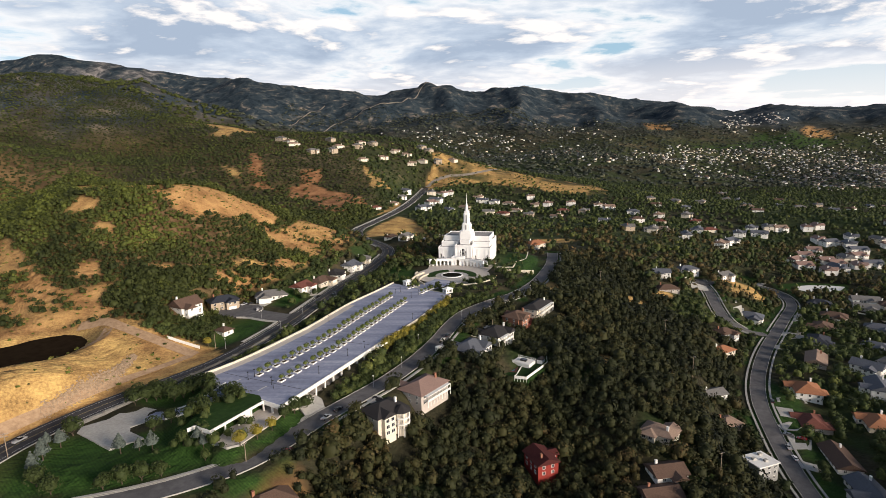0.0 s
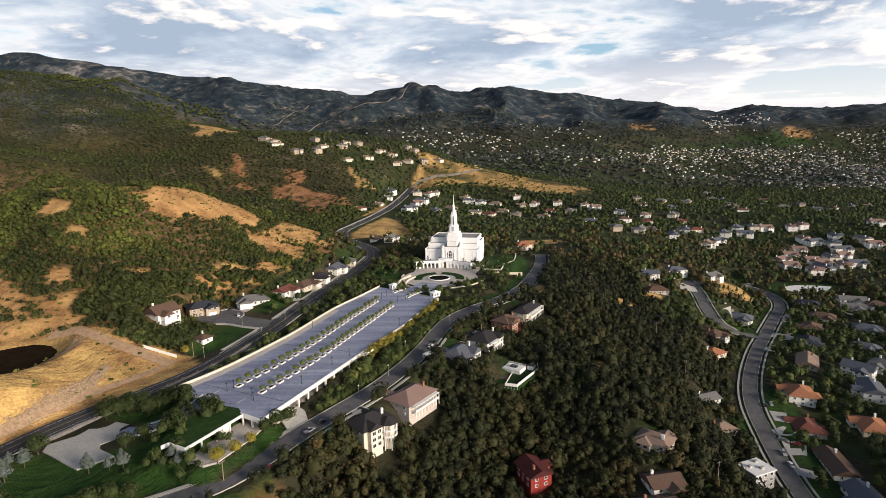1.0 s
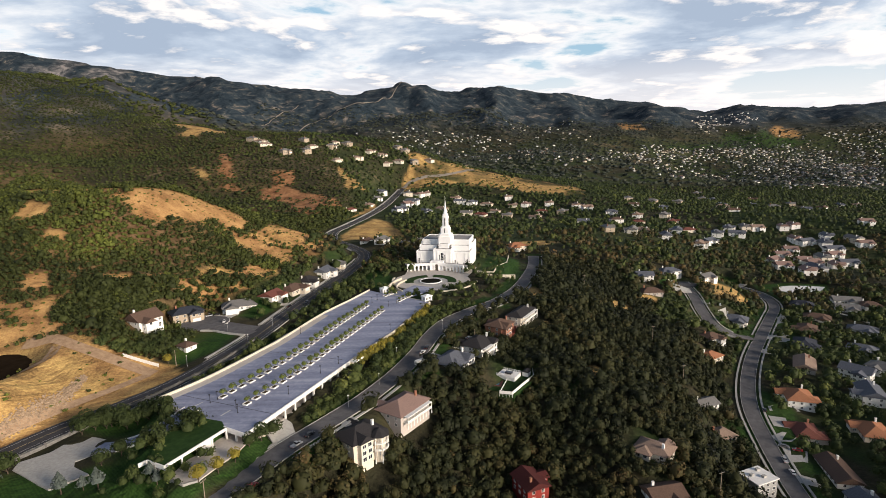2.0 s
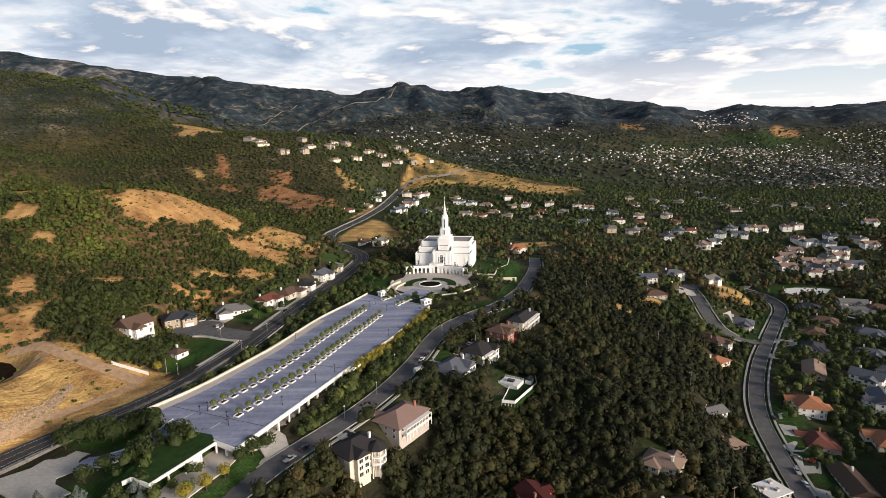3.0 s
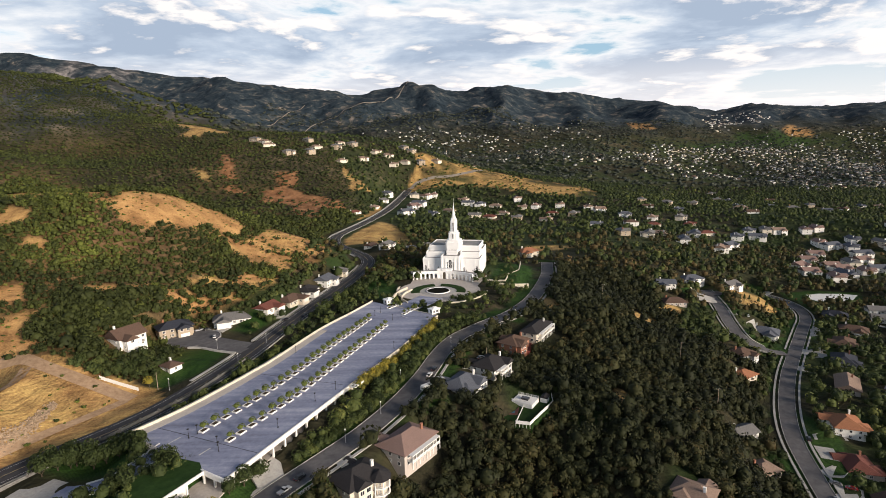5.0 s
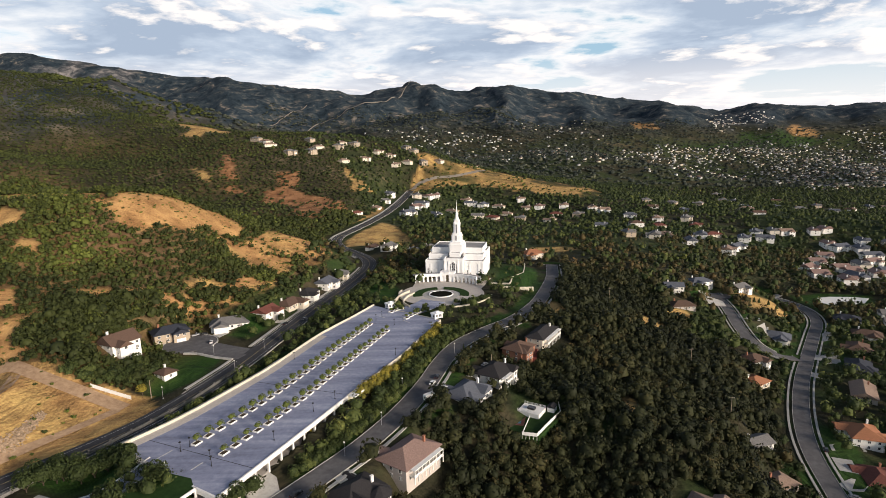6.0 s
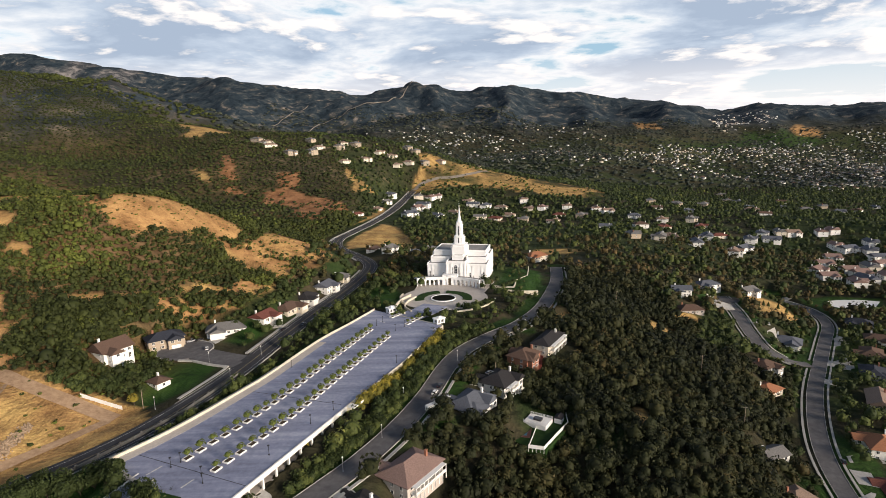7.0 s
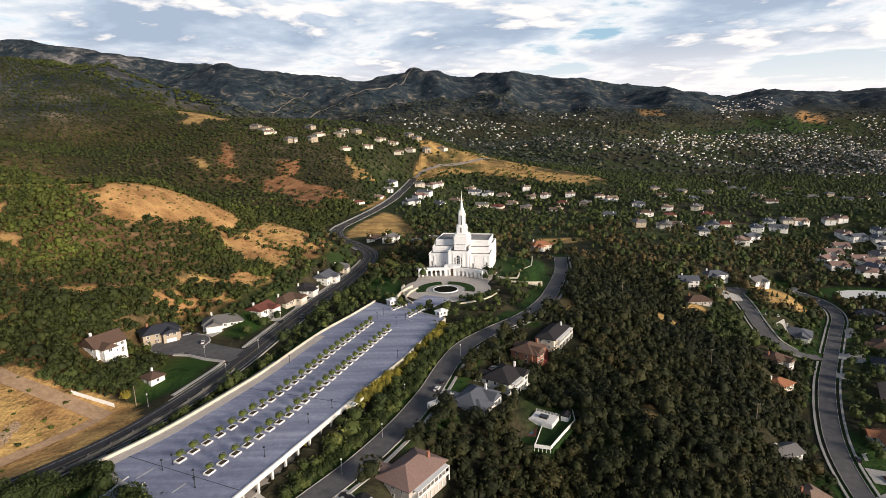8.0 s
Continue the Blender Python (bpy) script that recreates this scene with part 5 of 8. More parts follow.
def add_turret(H, u, v, reach, storeys, h, roof, wall):
    """An eight-sided corner tower with stacked round balconies on posts and a pointed roof."""
    T = new("turret")
    T.parent = H
    T.matrix_local = Matrix.Translation((u, v, 0))
    bm = bmesh.new()
    prism(bm, ring(0, 0, reach * 0.66, 8, math.pi / 8), -3.0, h)
    part("turret_wall", bm, WALLS[wall], T)
    bm = bmesh.new()
    prism(bm, ring(0, 0, reach + 0.5, 8, math.pi / 8), h - 0.05, h + 0.2)
    prism(bm, ring(0, 0, reach + 0.45, 8, math.pi / 8), h + 0.2, h + 2.6, ring(0, 0, 0.15, 8, math.pi / 8))
    part("turret_roof", bm, ROOFS[roof], T)
    for k in range(1, storeys):
        z = 2.75 * k
        bm = bmesh.new()
        prism(bm, ring(0, 0, reach, 8, math.pi / 8), z - 0.2, z + 0.1)
        part("balcony_floor", bm, TRIM, T)
        part("balcony_rail", annulus(reach - 0.16, reach - 0.04, z + 0.78, z + 0.95, 24), TRIM, T)
        part("balcony_rail", annulus(reach - 0.13, reach - 0.07, z + 0.1, z + 0.5, 24), TRIM, T)
    for x, y in ring(0, 0, reach - 0.15, 8, math.pi / 8):
        if y > -0.5:
            bm = bmesh.new()
            box(bm, x - 0.16, x + 0.16, y - 0.16, y + 0.16, -3.0, h)
            part("post", bm, TRIM, T)
    for k in range(storeys):
        for a in (22.5, 67.5, 112.5, 157.5):
            c, s_ = math.cos(radians(a)), math.sin(radians(a))
            add_window(T, facing(reach * 0.61 * c, reach * 0.61 * s_, 2.75 * k + 0.3, a + 90), 1.1, 1.9)


def house(x, y, turn, w, d, storeys, wall, roof, label, hip=True, wing=None, garage=True, chimney=True, pitch=0.52, base=None, sub_panes=True, sink=4.0, group="", balcony=None, rear=None, turret=None):
    """A house with its long side along local x and its front towards -y. wing: (x, width, depth) of a gabled front wing."""
    if base is None:
        c, s = math.cos(radians(turn)), math.sin(radians(turn))
        low = min(ground_z(x + u * c - v * s, y + u * s + v * c) for u in (-w / 2, w / 2) for v in (-d / 2, d / 2))
        z = max(low, ground_z(x, y) - 2.0) + 0.35
    else:
        z = base
    H = thing("house", pose(x, y, z, 0, 0, turn), label, "house", group)
    h = 2.75 * storeys + 0.3
    bm = bmesh.new()
    box(bm, -w / 2, w / 2, -d / 2, d / 2, -sink, h)
    if not hip:
        gable_fill(bm, -w / 2 + 0.12, -d / 2, d / 2, h, pitch * d / 2)
        gable_fill(bm, w / 2 - 0.12, -d / 2, d / 2, h, pitch * d / 2)
    body = part("wall", bm, WALLS[wall], H)
    bm = bmesh.new()
    roof_solid(bm, -w / 2, w / 2, -d / 2, d / 2, h + 0.05, pitch * d / 2, hip)
    r = part("roof", bm, ROOFS[roof], H)
    spans = [(-w / 2, w / 2)]
    if wing:
        wx, ww, wd = wing
        wh = h - (0.0 if storeys < 2 else 0.4)
        bm = bmesh.new()
        box(bm, wx - ww / 2, wx + ww / 2, -d / 2 - wd, -d / 2 + 0.5, -sink, wh)
        t = 0.12
        a = [(wx - ww / 2, wh - 0.02), (wx + ww / 2, wh - 0.02), (wx, wh + pitch * ww / 2 - 0.15)]
        p = [bm.verts.new((px, -d / 2 - wd + dy, pz)) for dy in (0.0, 2 * t) for px, pz in a]
        for f in ((0, 1, 2), (5, 4, 3), (0, 3, 4, 1), (1, 4, 5, 2), (2, 5, 3, 0)):
            bm.faces.new([p[i] for i in f])
        part("wing_wall", bm, WALLS[wall], H)
        bm = bmesh.new()
        roof_solid(bm, -d / 2 - wd, 0, -ww / 2, ww / 2, wh + 0.06, pitch * ww / 2, False)
        bmesh.ops.rotate(bm, verts=bm.verts, cent=(0, 0, 0), matrix=Matrix.Rotation(math.pi / 2, 3, "Z"))
        bmesh.ops.translate(bm, verts=bm.verts, vec=(wx, 0, 0))
        part("wing_roof", bm, ROOFS[roof], H)
        spans = [s for s in ((-w / 2, wx - ww / 2), (wx + ww / 2, w / 2)) if s[1] - s[0] > 2.2]
        yf = -d / 2 - wd
        if garage:
            bm = bmesh.new()
            gw = min(ww - 1.2, 5.0)
            for k in range(4):
                box(bm, wx - gw / 2, wx + gw / 2, yf - 0.06, yf + 0.02, 0.02 + k * 0.55, 0.52 + k * 0.55)
            part("garage_door", bm, TRIM, H, "white panelled garage door")
        for k in range(storeys):
            for side, sx in ((-90, wx - ww / 2), (90, wx + ww / 2)):
                add_window(H, facing(sx, -d / 2 - wd * 0.5, 2.75 * k + 1.0, side), 1.2, 1.3, sub_panes)
        for k in range(1 if garage else 0, storeys):
            for wx2 in row_of(wx - ww / 2 + 0.4, wx + ww / 2 - 0.4, 2.8):
                add_window(H, facing(wx2, yf, 2.75 * k + 1.0, 0), 1.5, 1.3, sub_panes)
    for k in range(storeys):
        zz = 2.75 * k + 1.0
        for lo, hi in spans:
            for u in row_of(lo + 0.3, hi - 0.3, 3.4 if sub_panes else 5.0):
                add_window(H, facing(u, -d / 2, zz, 0), 1.3, 1.3, sub_panes)
        for u in row_of(-w / 2 + 0.6, w / 2 - 0.6, 3.8 if sub_panes else 6.0):
            add_window(H, facing(u, d / 2, zz, 180), 1.3, 1.3, sub_panes)
        for u in row_of(-d / 2 + 0.6, d / 2 - 0.6, 4.2 if sub_panes else 9.0):
            add_window(H, facing(-w / 2, u, zz, -90), 1.1, 1.3, sub_panes)
            add_window(H, facing(w / 2, u, zz, 90), 1.1, 1.3, sub_panes)
    if rear:
        # a gabled bay at the back, higher than the eaves
        rx, rw, rd = rear
        bm = bmesh.new()
        box(bm, rx - rw / 2, rx + rw / 2, d / 2 - 0.5, d / 2 + rd, -sink, h)
        a = [(rx - rw / 2, h - 0.02), (rx + rw / 2, h - 0.02), (rx, h + 0.8 * rw / 2 - 0.15)]
        p = [bm.verts.new((px, d / 2 + rd - dy, pz)) for dy in (0.0, 0.24) for px, pz in a]
        for f in ((0, 1, 2), (5, 4, 3), (0, 3, 4, 1), (1, 4, 5, 2), (2, 5, 3, 0)):
            bm.faces.new([p[i] for i in f])
        part("rear_wall", bm, WALLS[wall], H)
        bm = bmesh.new()
        roof_solid(bm, 0.0, d / 2 + rd - 0.45, -rw / 2, rw / 2, h + 0.06, 0.8 * rw / 2, False, 0.5)
        bmesh.ops.rotate(bm, verts=bm.verts, cent=(0, 0, 0), matrix=Matrix.Rotation(math.pi / 2, 3, "Z"))
        bmesh.ops.translate(bm, verts=bm.verts, vec=(rx, 0, 0))
        part("rear_roof", bm, ROOFS[roof], H)
        for k in range(storeys):
            for u in row_of(rx - rw / 2 + 0.2, rx + rw / 2 - 0.2, 2.6):
                add_window(H, facing(u, d / 2 + rd, 2.75 * k + 0.9, 180), 1.7, 1.6, sub_panes)
    if turret:
        add_turret(H, turret[0], d / 2 + 0.6, turret[1], storeys, h, roof, wall)
    if hip and sub_panes and w > 14 and not balcony and not turret:
        # a lower hipped wing across the back breaks up the roof
        bw, bd = w * 0.46, 2.6
        bx = w * 0.22
        bm = bmesh.new()
        box(bm, bx - bw / 2, bx + bw / 2, d / 2 - 0.5, d / 2 + bd, -sink, h - 0.3)
        part("rear_wall", bm, WALLS[wall], H)
        bm = bmesh.new()
        roof_solid(bm, 0.0, d / 2 + bd, -bw / 2, bw / 2, h - 0.2, pitch * bw / 2, True)
        bmesh.ops.rotate(bm, verts=bm.verts, cent=(0, 0, 0), matrix=Matrix.Rotation(math.pi / 2, 3, "Z"))
        bmesh.ops.translate(bm, verts=bm.verts, vec=(bx, 0, 0))
        part("rear_roof", bm, ROOFS[roof], H)
        for k in range(storeys):
            for u in row_of(bx - bw / 2 + 0.3, bx + bw / 2 - 0.3, 3.0):
                add_window(H, facing(u, d / 2 + bd, 2.75 * k + 1.0, 180), 1.5, 1.4, sub_panes)
    if chimney:
        bm = bmesh.new()
        cx = -w * 0.28
        top = h + pitch * d / 2 + 0.9
        box(bm, cx - 0.5, cx + 0.5, d * 0.2 - 0.4, d * 0.2 + 0.4, h - 1, top)
        box(bm, cx - 0.58, cx + 0.58, d * 0.2 - 0.48, d * 0.2 + 0.48, top, top + 0.15)
        part("chimney", bm, WALLS["white" if wall in ("white", "cream") else "brick"], r)
    bm = bmesh.new()
    dx = (spans[0][0] + spans[0][1]) / 2 + 1.5
    box(bm, dx - 0.5, dx + 0.5, -d / 2 - 0.07, -d / 2 + 0.02, 0, 2.1)
    part("door", bm, BRONZE, H)
    if balcony:
        lo, hi = balcony
        B = new("balcony")
        B.parent = H
        for k in range(1, storeys + 1):
            bm = bmesh.new()
            z0 = 2.75 * k
            box(bm, lo, hi, d / 2, d / 2 + 2.8, z0 - 0.12, z0 + 0.12)
            part("floor_slab", bm, TRIM, B)
            if k == storeys:
                break
            for u in row_of(lo - 0.9, hi + 0.9, 2.2):
                bm = bmesh.new()
                box(bm, u - 0.13, u + 0.13, d / 2 + 2.5, d / 2 + 2.76, z0 - 2.75, z0 + 2.75)
                part("post", bm, TRIM, B)
            bm = bmesh.new()
            box(bm, lo, hi, d / 2 + 2.62, d / 2 + 2.74, z0 + 0.92, z0 + 1.02)
            box(bm, lo, hi, d / 2 + 2.65, d / 2 + 2.71, z0 + 0.3, z0 + 0.8)
            part("rail", bm, TRIM, B)
    YARDS.append((x, y, max(w, d) * 0.62 + 1.5))
    return H


YARDS = [(-19, 217, 8.0)]
WESTERN = "houses along the boulevard"
EASTERN = "houses above the wood"
VALLEY = "houses along the valley street"
# west court and boulevard
house(-165, 335, 62, 15, 12, 2, "white", "brown", "white stucco house with steep brown gables among trees", hip=False, wing=(-3, 6, 4), pitch=0.75, group=WESTERN)
house(-158, 374, 38, 19, 12, 2, "stone", "navy", "tan stone two-storey house with dark navy roof on the court", wing=(4, 8, 3), group=WESTERN)
house(-130, 394, 20, 22, 13, 1, "white", "grey", "low white house with a broad grey shingle roof", wing=(-5, 8, 4), group=WESTERN)
house(-137, 323, -30, 8, 7, 1, "white", "brown", "small white cottage with a brown hip roof at the corner", garage=False, group=WESTERN)
house(-111, 406, 70, 14, 11, 1, "white", "red", "white house with red-brown gabled roof beside the boulevard", hip=False, wing=(3, 7, 4), group=WESTERN)
house(-102, 431, 72, 20, 12, 1, "cream", "brown", "cream house with a long brown shingle roof", wing=(5, 8, 4), group=WESTERN)
house(-96, 458, 74, 17, 12, 1, "white", "dark", "white house with a dark hip roof", wing=(-4, 7, 4), group=WESTERN)
house(-88, 486, 76, 16, 12, 2, "white", "slate", "white two-storey house with slate gables", hip=False, wing=(3, 7, 4), group=WESTERN)
house(-82, 521, 78, 14, 11, 1, "cream", "grey", "small cream house with grey roof near the bend", wing=(-3, 6, 3), group=WESTERN)
# above the wood
house(-29, 230, 226, 17, 13, 3, "cream", "dark", "cream three-storey house with dark roof and turret balconies", rear=(3.4, 6.0, 2.2), wing=(-3, 7, 3), base=-16.8, group=EASTERN, turret=(-4.4, 3.9))
house(-12, 252, 234, 21, 14, 2, "tan", "rose", "tan house with a broad rose-brown hip roof and balconies", balcony=(-9, 9), wing=(5, 7, 3.5), base=-13.2, group=EASTERN)
house(13, 301, 235, 20, 14, 1, "white", "slate", "white house with a wide slate-blue roof by the street", wing=(4, 8, 3), base=-9.2, rear=(-4, 7, 2.5), group=EASTERN)
house(29, 323, 235, 18, 14, 2, "white", "dark", "white house with dark roofs and rear balconies", balcony=(-1, 8), wing=(4, 7, 3), rear=(-5, 6, 2.5), base=-11.4, group=EASTERN)
house(45, 350, 232, 15, 12, 2, "brick", "brown", "brown-roofed house with red walls and porch", wing=(-2, 6, 2), rear=(2, 6, 2.5), base=-9.8, garage=False, group=EASTERN)
house(62, 370, 238, 25, 10, 2, "cream", "dark", "long cream house with dark roof and rear balcony", balcony=(-11, 11), base=-8.8, group=EASTERN)
house(97, 599, 20, 20, 13, 2, "cream", "orange", "cream house with a terracotta hip roof behind the temple", wing=(-4, 7, 4), group=EASTERN)
house(-64, 176, 40, 16, 11, 1, "tan", "brown", "low house with a brown roof at the street's edge", group=EASTERN)
# in the wood
house(41, 226, 110, 13, 10, 2, "red", "maroon", "dark red wooden house deep in the wood", hip=False, wing=(2, 5, 3), garage=False, base=-36.2, group=EASTERN)
house(99, 240, 140, 14.5, 10.5, 2, "cream", "tan", "beige house with a pale tan hip roof in the wood", wing=(-3, 6, 3), base=-32.0, garage=False, group=EASTERN)
house(93, 216, 10, 14, 10, 2, "white", "brown", "half-timbered house with a brown gabled roof", hip=False, wing=(2, 6, 3), base=-37.0, garage=False, group=EASTERN)
house(86, 204, 10, 15, 10, 1, "tan", "brown", "low house with a dark brown roof in the wood", hip=False, base=-37.0, garage=False, group=EASTERN)
house(152, 281, 20, 12, 10, 1, "tan", "tan", "small tan-roofed house among trees", garage=False, group=EASTERN)
house(155, 305, 20, 13, 9, 1, "white", "grey", "small pale house with a grey roof among trees", hip=False, garage=False, group=EASTERN)
# valley street
house(193, 372, 30, 14, 11, 1, "cream", "orange", "house with an orange-brown hip roof by the street", group=VALLEY)
house(206, 397, 30, 14, 11, 2, "grey", "brown", "dark-roofed house with a white chimney", wing=(3, 6, 3), group=VALLEY)
house(258, 457, -35, 20, 14, 1, "white", "slate", "white house with blue-grey roofs below the slope", wing=(4, 8, 4), group=VALLEY)
house(277, 545, 30, 16, 11, 2, "white", "grey", "white two-storey house at the street's end", hip=False, wing=(3, 6, 4), group=VALLEY)
house(240, 545, 10, 20, 12, 2, "white", "slate", "white and grey house with gables on the slope", wing=(-4, 7, 4), group=VALLEY)
house(196, 482, 0, 18, 12, 1, "tan", "brown", "low house with a broad brown hip roof", garage=False, group=VALLEY)
house(280, 401, 235, 22, 14, 1, "grey", "navy", "low house with a wide dark blue roof", group=VALLEY)
house(306, 436, 232, 20, 13, 1, "tan", "brown", "grey-brown hip-roofed house by the street", wing=(4, 7, 3), group=VALLEY)
house(252, 361, 236, 22, 12, 1, "tan", "tan", "low house with a tan gabled roof", hip=False, group=VALLEY)
house(346, 500, -40, 18, 13, 1, "white", "navy", "white house with a dark roof near the bend", wing=(-4, 7, 4), group=VALLEY)
house(217, 316, 250, 17, 14, 2, "white", "orange", "white house with a bright orange tile hip roof", wing=(-4, 7, 4), group=VALLEY)
house(201, 286, 252, 17, 12, 1, "tan", "red", "low house with a red-brown hip roof", wing=(-4, 7, 3), group=VALLEY)
house(193, 251, 258, 22, 11, 1, "white", "brown", "long low white house with a brown gabled roof", hip=False, group=VALLEY)
house(188, 224, 262, 20, 12, 1, "white", "slate", "white house with blue-grey gabled roof", hip=False, wing=(4, 8, 4), group=VALLEY)
house(234, 281, 250, 18, 13, 1, "cream", "orange", "cream house with an orange-brown hip roof", wing=(-4, 7, 3), group=VALLEY)
house(260, 315, 245, 19, 12, 2, "white", "slate", "white two-storey house with grey gables", hip=False, wing=(3, 7, 4), group=VALLEY)
house(392, 506, -20, 22, 12, 1, "white", "grey", "white low house with grey gables", hip=False, wing=(4, 7, 4), group=VALLEY)
house(356, 440, -40, 20, 13, 1, "white", "slate", "pale house with a slate roof", wing=(4, 7, 4), group=VALLEY)
house(300, 352, -58, 18, 12, 2, "white", "grey", "white house with grey roofs on the valley side", wing=(-3, 7, 3), group=VALLEY)
house(322, 398, -45, 18, 12, 1, "cream", "slate", "cream house with slate hip roof", wing=(3, 7, 3), group=VALLEY)

house(378, 486, -30, 18, 12, 1, "white", "grey", "white house with grey gables beyond the bend", hip=False, wing=(4, 7, 4), group=VALLEY)
house(402, 490, -20, 16, 12, 1, "white", "brown", "low white house with a brown roof beyond the bend", wing=(-3, 7, 4), group=VALLEY)
house(334, 463, -35, 19, 12, 1, "cream", "brown", "cream house with a brown hip roof below the bend", wing=(4, 7, 4), group=VALLEY)
house(276, 346, -52, 17, 12, 2, "white", "slate", "white house with steep slate gables on the valley side", hip=False, wing=(3, 7, 4), group=VALLEY)
house(202, 512, -10, 15, 11, 2, "white", "slate", "white two-storey house with a slate roof on the slope", hip=False, wing=(-3, 6, 4), group=VALLEY)
strip("sidewalk", [(351, 509, -46.6), (355, 492, -46.8), (363, 481, -47.4), (372, 468, -48.1), (374, 452, -49.4)], -1.4, 1.4, -1.6, 0.12, CONCRETE, "pale curving concrete walk past the bend", "sidewalk")
# along the upper boulevard and below its bank
UPPER = "houses along the upper boulevard"
house(-82, 979, 60, 15, 11, 2, "white", "grey", "white two-storey house above the upper boulevard", hip=False, wing=(3, 6, 3), group=UPPER)
house(-90, 915, 62, 16, 11, 1, "cream", "tan", "cream house with a tan roof above the upper boulevard", wing=(-3, 6, 3), group=UPPER)
house(-112, 850, 60, 20, 10, 1, "white", "red", "long low house with a faded red roof by the ravine", garage=False, group=UPPER)
house(-66, 630, 65, 12, 9, 1, "white", "brown", "small white house below the golden bank", hip=False, group=UPPER)
house(-48, 616, 70, 15, 10, 2, "white", "grey", "white gabled house below the golden bank", hip=False, wing=(3, 6, 3), group=UPPER)
house(-24, 634, 70, 16, 10, 1, "white", "slate", "low white house with slate roof below the bank", group=UPPER)
house(-6, 640, 75, 16, 10, 1, "cream", "grey", "low cream house with grey roof below the bank", wing=(3, 6, 3), group=UPPER)


def modern_house():
    H = thing("house", pose(147, 240, -50.5, 0, 0, 20), "flat-roofed grey modern house with white roof units", "house", VALLEY)
    bm = bmesh.new()
    box(bm, -6, 6, -5, 5, -3, 8)
    part("wall", bm, WALLS["grey"], H)
    bm = bmesh.new()
    box(bm, -6.5, 6.5, -5.5, 5.5, 8, 8.5)
    r = part("roof", bm, PAINT_WHITE, H, "white flat roof")
    for u, v in ((-3, 1), (1, -2), (3, 3)):
        bm = bmesh.new()
        box(bm, u - 0.9, u + 0.9, v - 0.7, v + 0.7, 8.45, 9.4)
        part("roof_unit", bm, CONCRETE, r)
    for k in range(3):
        for u in (-3.8, 0, 3.8):
            add_window(H, facing(u, -5, 2.7 * k + 0.8, 0), 1.5, 1.3)
    YARDS.append((147, 240, 9))


modern_house()


# ---- the town beyond ----
# where the houses stand: on the bench behind the ravine, behind the temple, on the spur towards the valley
BENCH_SPOTS = [(-341, 1160), (-306, 1125), (-320, 1150), (-260, 1086), (-228, 1118), (-223, 1159), (-190, 1187), (-187, 1216), (-169, 1119), (-136, 1170), (-114, 1226), (-90, 1226), (-77, 1207), (-58, 1290), (-40, 1280), (-55, 1224), (-22, 1240), (12, 1267), (-245, 1190), (-160, 1225)]
TEMPLE_SPOTS = [(-80, 1050), (-29, 1053), (-8, 1071), (5, 1101), (-28, 910), (-38, 857), (2, 889), (64, 1115), (69, 1088), (90, 1082), (73, 980), (99, 990), (126, 1025), (165, 1112), (170, 1060), (146, 974), (190, 1056), (189, 944), (280, 1024), (292, 1000), (238, 836), (241, 982), (237, 1053), (319, 949), (290, 841), (243, 740), (329, 853), (274, 733), (299, 761), (316, 726), (392, 877), (399, 924), (356, 781), (388, 813), (-20, 960), (30, 1010), (210, 1000), (120, 1080), (345, 905)]
SPUR_SPOTS = [(353, 710), (382, 743), (426, 805), (461, 838), (460, 811), (489, 841), (504, 835), (540, 828), (557, 830), (525, 777), (530, 762), (489, 732), (458, 702), (422, 664), (414, 634), (468, 675), (466, 656), (503, 689), (522, 698), (483, 640), (447, 622), (426, 608), (514, 661), (547, 747), (540, 721), (588, 748), (566, 770), (645, 800), (587, 727)]
VALLEY_SPOTS = [(390, 1035), (440, 1073), (431, 1008), (407, 1109), (682, 1386), (631, 1252), (557, 1030), (654, 1252), (536, 957), (693, 1166), (693, 1091), (777, 1165), (772, 1107), (825, 1131), (889, 1169), (929, 1172), (600, 1120), (500, 1090), (740, 1240)]
TOWN_LOOKS = [("white", "rose", False, 2), ("white", "slate", False, 2), ("white", "slate", True, 2), ("white", "brown", False, 1), ("cream", "tan", True, 1), ("cream", "grey", False, 2), ("white", "brown", True, 2), ("white", "slate", False, 1), ("cream", "red", True, 1), ("stone", "grey", True, 2), ("white", "tan", False, 2)]


